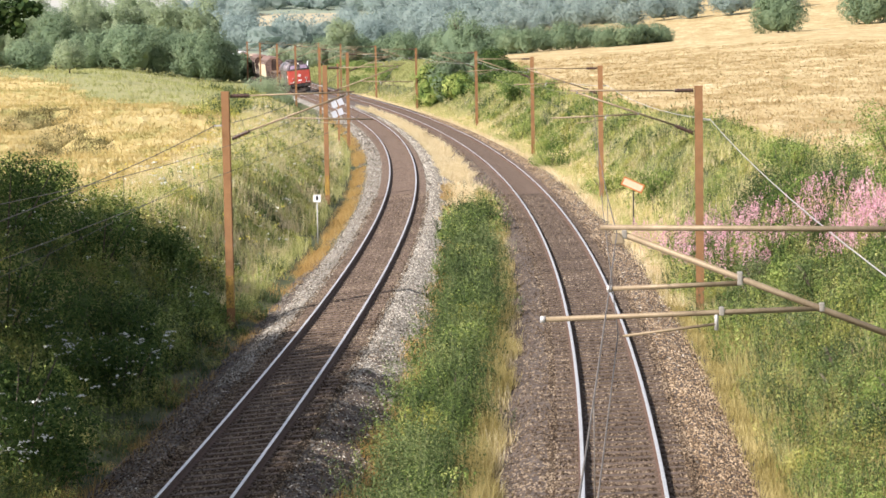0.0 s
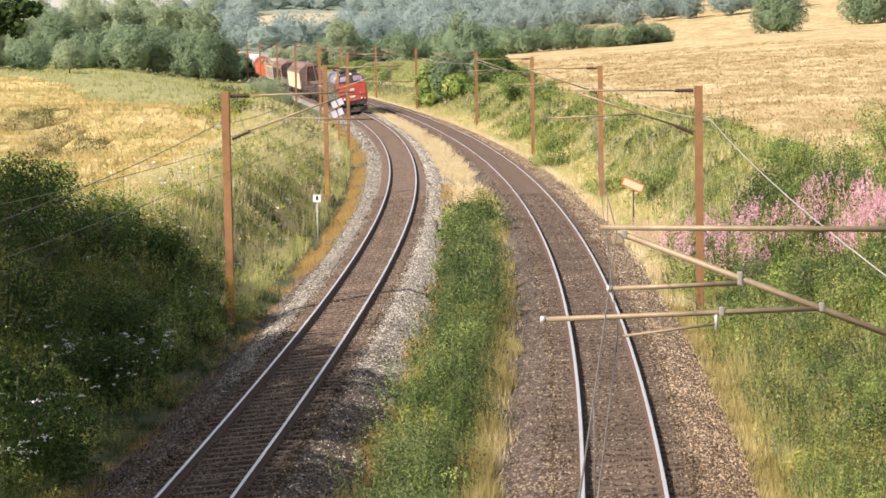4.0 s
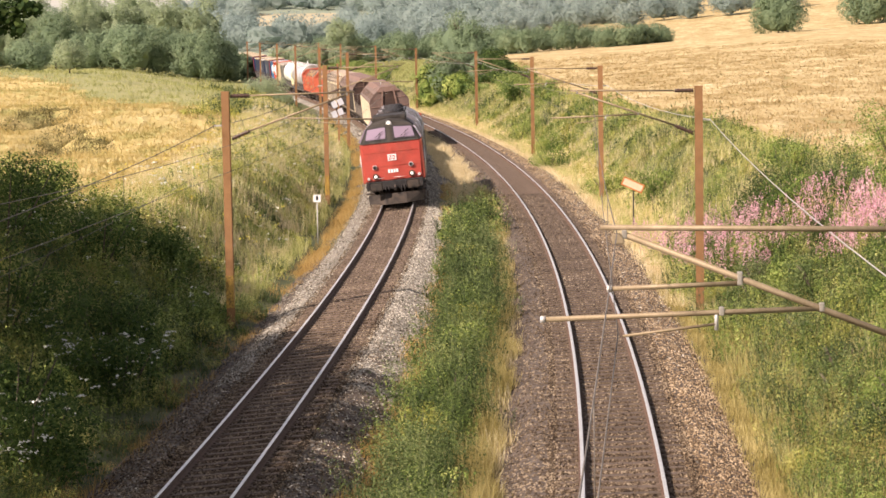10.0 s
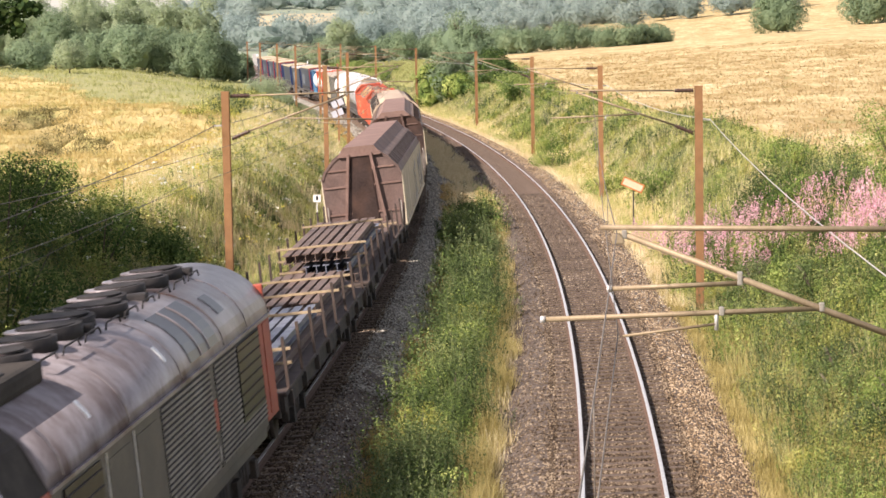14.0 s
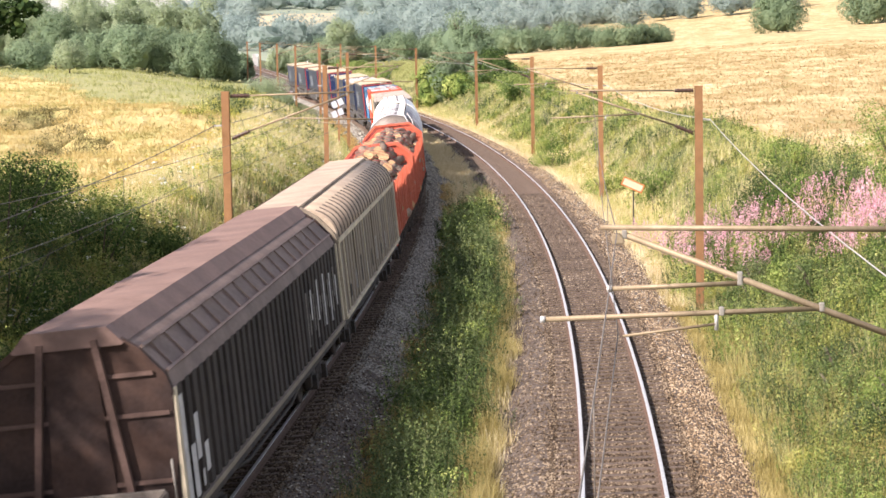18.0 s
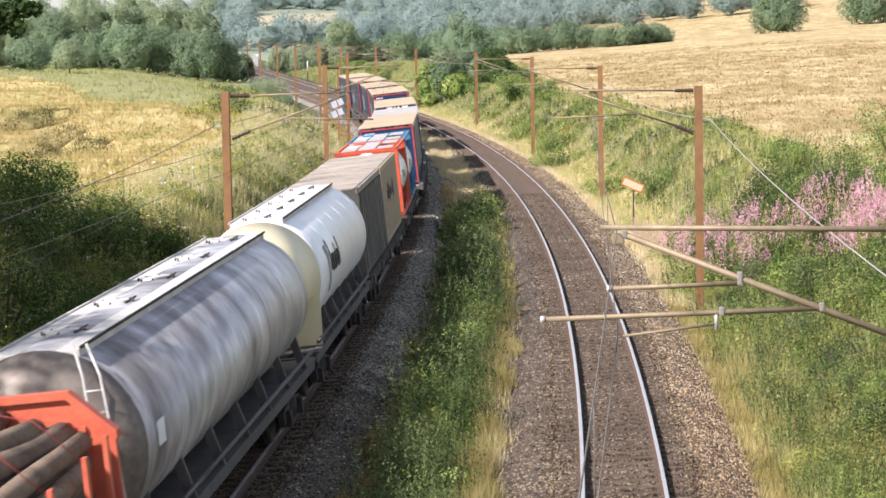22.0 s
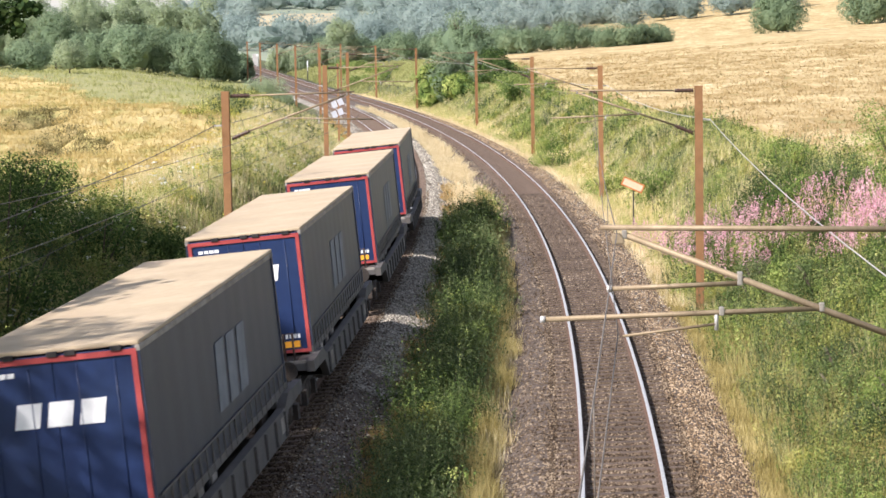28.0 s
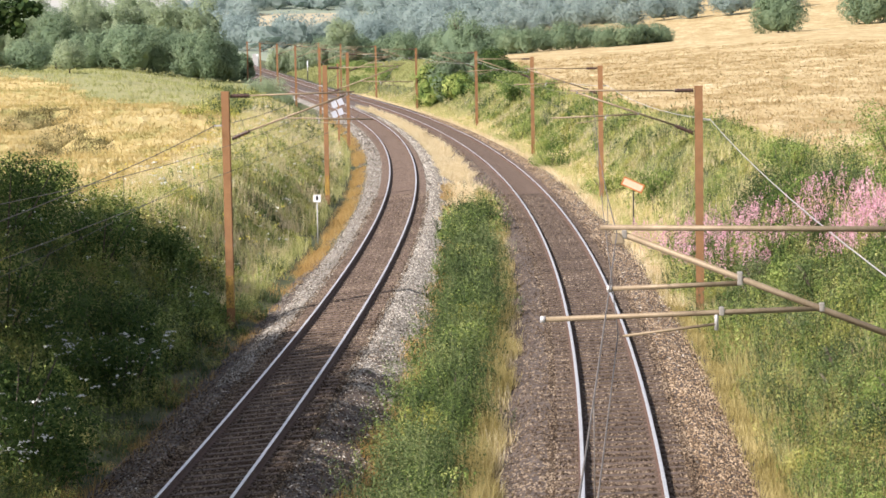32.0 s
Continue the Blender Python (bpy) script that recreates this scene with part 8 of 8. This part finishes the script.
def trailer(offset, style, top=4.0):
    L = 13.6
    names = {"red": "dark grey curtain trailer with blue doors edged in red", "plain": "dark grey curtain trailer with a plain dark blue end",
             "thick": "dark grey curtain trailer with thick cream roof rim", "grey": "dusty grey curtain trailer with blue doors edged in red"}
    r = vehicle("lorry_trailer", offset, L, names[style], "trailer", "lorry trailers on the train")
    H, w, z0 = L / 2, 1.275, 1.22
    roof_m = M_TRROOFGREY if style == "plain" else M_TRROOF
    part("roof", bbox(-w - .01, w + .01, -H, H, top - .07, top, .025), roof_m, r, "dusty trailer roof")
    for s in (-1, 1):
        bm = bmesh.new()
        n = 40
        lo = [bm.verts.new((s * (w - .02 + .012 * math.sin(i * 1.9)), -H + .1 + i * (L - .2) / n, z0 + .1)) for i in range(n + 1)]
        hi = [bm.verts.new((s * (w - .02), -H + .1 + i * (L - .2) / n, top - .1)) for i in range(n + 1)]
        li = [bm.verts.new((s * (w - .1), y, z)) for y, z in ((-H + .1, z0 + .1), (H - .1, z0 + .1), (H - .1, top - .1), (-H + .1, top - .1))]
        for i in range(n):
            bm.faces.new((lo[i], lo[i + 1], hi[i + 1], hi[i])).smooth = True
        bm.faces.new(li)
        bmesh.ops.recalc_face_normals(bm, faces=bm.faces[:])
        part("curtain", bm, M_CURTAIN, r, "dark grey side curtain")
        part("roof_rail", bbox(min(s * (w - .06), s * (w + .015)), max(s * (w - .06), s * (w + .015)), -H, H, top - .16, top - .07, .01), roof_m if style == "thick" else M_PALEGREY, r)
        part("side_rail", bbox(min(s * (w - .08), s * (w + .01)), max(s * (w - .08), s * (w + .01)), -H, H, z0 - .05, z0 + .1, .01), M_WAGONGREY, r)
        for i in range(22):
            y = -H + .5 + i * (L - 1) / 21
            part("curtain_buckle", box(bmesh.new(), min(s * w, s * (w + .02)), max(s * w, s * (w + .02)), y - .025, y + .025, z0 - .02, z0 + .45), M_WAGONGREY, r)
        part("buckle_rail", beam(bmesh.new(), (s * (w + .012), -H + .3, z0 + .46), (s * (w + .012), H - .3, z0 + .46), .02, .04), M_WAGONGREY, r)
        for y in (-H + .07, H - .07):
            part("corner_post", bbox(min(s * (w - .1), s * (w + .01)), max(s * (w - .1), s * (w + .01)), y - .06, y + .06, z0 - .05, top - .07, .01), M_CURTAIN if style != "thick" else M_TRBLUE, r)
        # large faded print on the curtain
        if style != "thick":
            y = -.9 if s > 0 else .9
            for dy in (0, 1.15, 2.3):
                slab(r, "printed_shape", s, w - .004, y + dy, y + dy + .85, 1.95, 3.1, M_CURTAINLOGO, "faded grey printed shape", .006, .16)
    # rear doors towards the camera side
    part("front_wall", box(bmesh.new(), -w + .05, w - .05, H - .06, H - .01, z0, top - .08), M_TRBLUE, r)
    y = -H + .02
    part("door", bbox(-w + .06, -.004, y, y + .06, z0, top - .1, .01), M_TRBLUE, r, "dark blue rear door")
    part("door", bbox(.004, w - .06, y, y + .06, z0, top - .1, .01), M_TRBLUE, r, "dark blue rear door")
    if style in ("red", "grey"):
        for x0, x1, za, zb in ((-w + .04, -w + .12, z0, top - .12), (w - .12, w - .04, z0, top - .12)):
            plate(r, "door_trim", x0, x1, y - .002, za, zb, M_TRRED, "red edge trim", .025)
        plate(r, "door_trim", -w + .12, w - .12, y - .002, top - .2, top - .12, M_TRRED, "red edge trim", .025)
        plate(r, "door_trim", -w + .12, w - .12, y - .002, z0, z0 + .07, M_TRRED, "red edge trim", .025)
    for x in (-.62, .02, .28, .95):
        part("roof_latch", bbox(x - .08, x + .08, y - .05, y + .02, top - .13, top - .05, .01), M_SOOT, r)
    for x in (-.9, -.35, .35, .9):
        part("lock_bar", rod(bmesh.new(), [(x, y - .008, z0 + .1), (x, y - .008, top - .25)], .009, 6), M_TRBLUE, r)
    if style != "plain":
        zl = 2.85 if style != "thick" else 3.35
        for x in (-.64, -.17, .3):
            plate(r, "emblem_shape", x, x + .36, y - .002, zl, zl + .36, M_LOGOWHITE, "white emblem shape", .008, .07)
        for i in range(4):
            plate(r, "lettering_bar", -1.02 + i * .12, -.92 + i * .12, y - .002, top - .38, top - .31, M_LOGOWHITE, "", .006)
    if offset < 262:
        t = pose(.62, y - .01, 2.02, 0, 45, 0)
        part("hazard_plate", box(bmesh.new(), -.17, .17, -.006, .006, -.17, .17, t), M_LOGOWHITE, r, "white diamond plate")
    for x0, x1 in ((.32, 1.0),):
        plate(r, "orange_plate", x0, x1, y - .002, z0 + .12, z0 + .26, M_PLATE, "orange reflective plate", .02)
    for i in range(7):
        plate(r, "lettering_bar", .42 + i * .09, .48 + i * .09, y - .002, z0 + .32, z0 + .41, M_LOGOWHITE, "", .006)
    part("bumper", bbox(-1.15, 1.15, y - .05, y + .05, z0 - .28, z0 - .12, .02), M_SOOT, r)
    part("chassis", box(bmesh.new(), -.5, .5, -H + .1, H - .3, .95, z0 - .02), M_DARK, r)
    for k in range(3):
        yy = -H + 2.4 + k * 1.31
        for s in (-1, 1):
            t = part("wheel", disc(bmesh.new(), (s * 1.0, yy, .96), (1, 0, 0), .44, .36, 20), M_TYRE, r, "black rubber tyre")
            part("rim", disc(bmesh.new(), (s * 1.19, yy, .96), (1, 0, 0), .24, .03, 14), M_PALEGREY, t)


def build_train():
    locomotive(0.0)
    stake_wagon(21.6, 20.0, False)
    stake_wagon(41.5, 20.2, True)
    van(61.4, 23.3, "beige")
    low_side_wagon(84.4, 14.6)
    van(98.6, 24.0, "dark")
    van(122.3, 22.7, "hoop")
    timber_wagon(144.7, 17.6)
    timber_wagon(162.1, 21.2)
    tank_wagon(183.1, 20.9, False)
    tank_wagon(203.8, 15.9, True)
    flat_wagon(219.4, 20.4)
    container(220.0, 9.2, False)
    container(229.8, 9.3, True)
    flat_wagon(240.8, 16.4)
    tank_container(241.9, 7.1, False)
    tank_container(249.2, 7.0, True)
    for off, style, top in ((260.9, "red", 3.98), (277.7, "plain", 3.75), (294.9, "thick", 3.8), (317.6, "red", 3.98), (336.3, "red", 3.98), (356.0, "grey", 3.98), (374.6, "red", 3.98)):
        pocket_wagon(off - 1.5, 16.4)
        trailer(off, style, top)


build_train()


def motions():
    for ob, offset, length in TRAIN:
        walk(ob, [(t, vehicle_pose(t, offset, length)) for t in (i * 0.5 for i in range(65))])


motions()
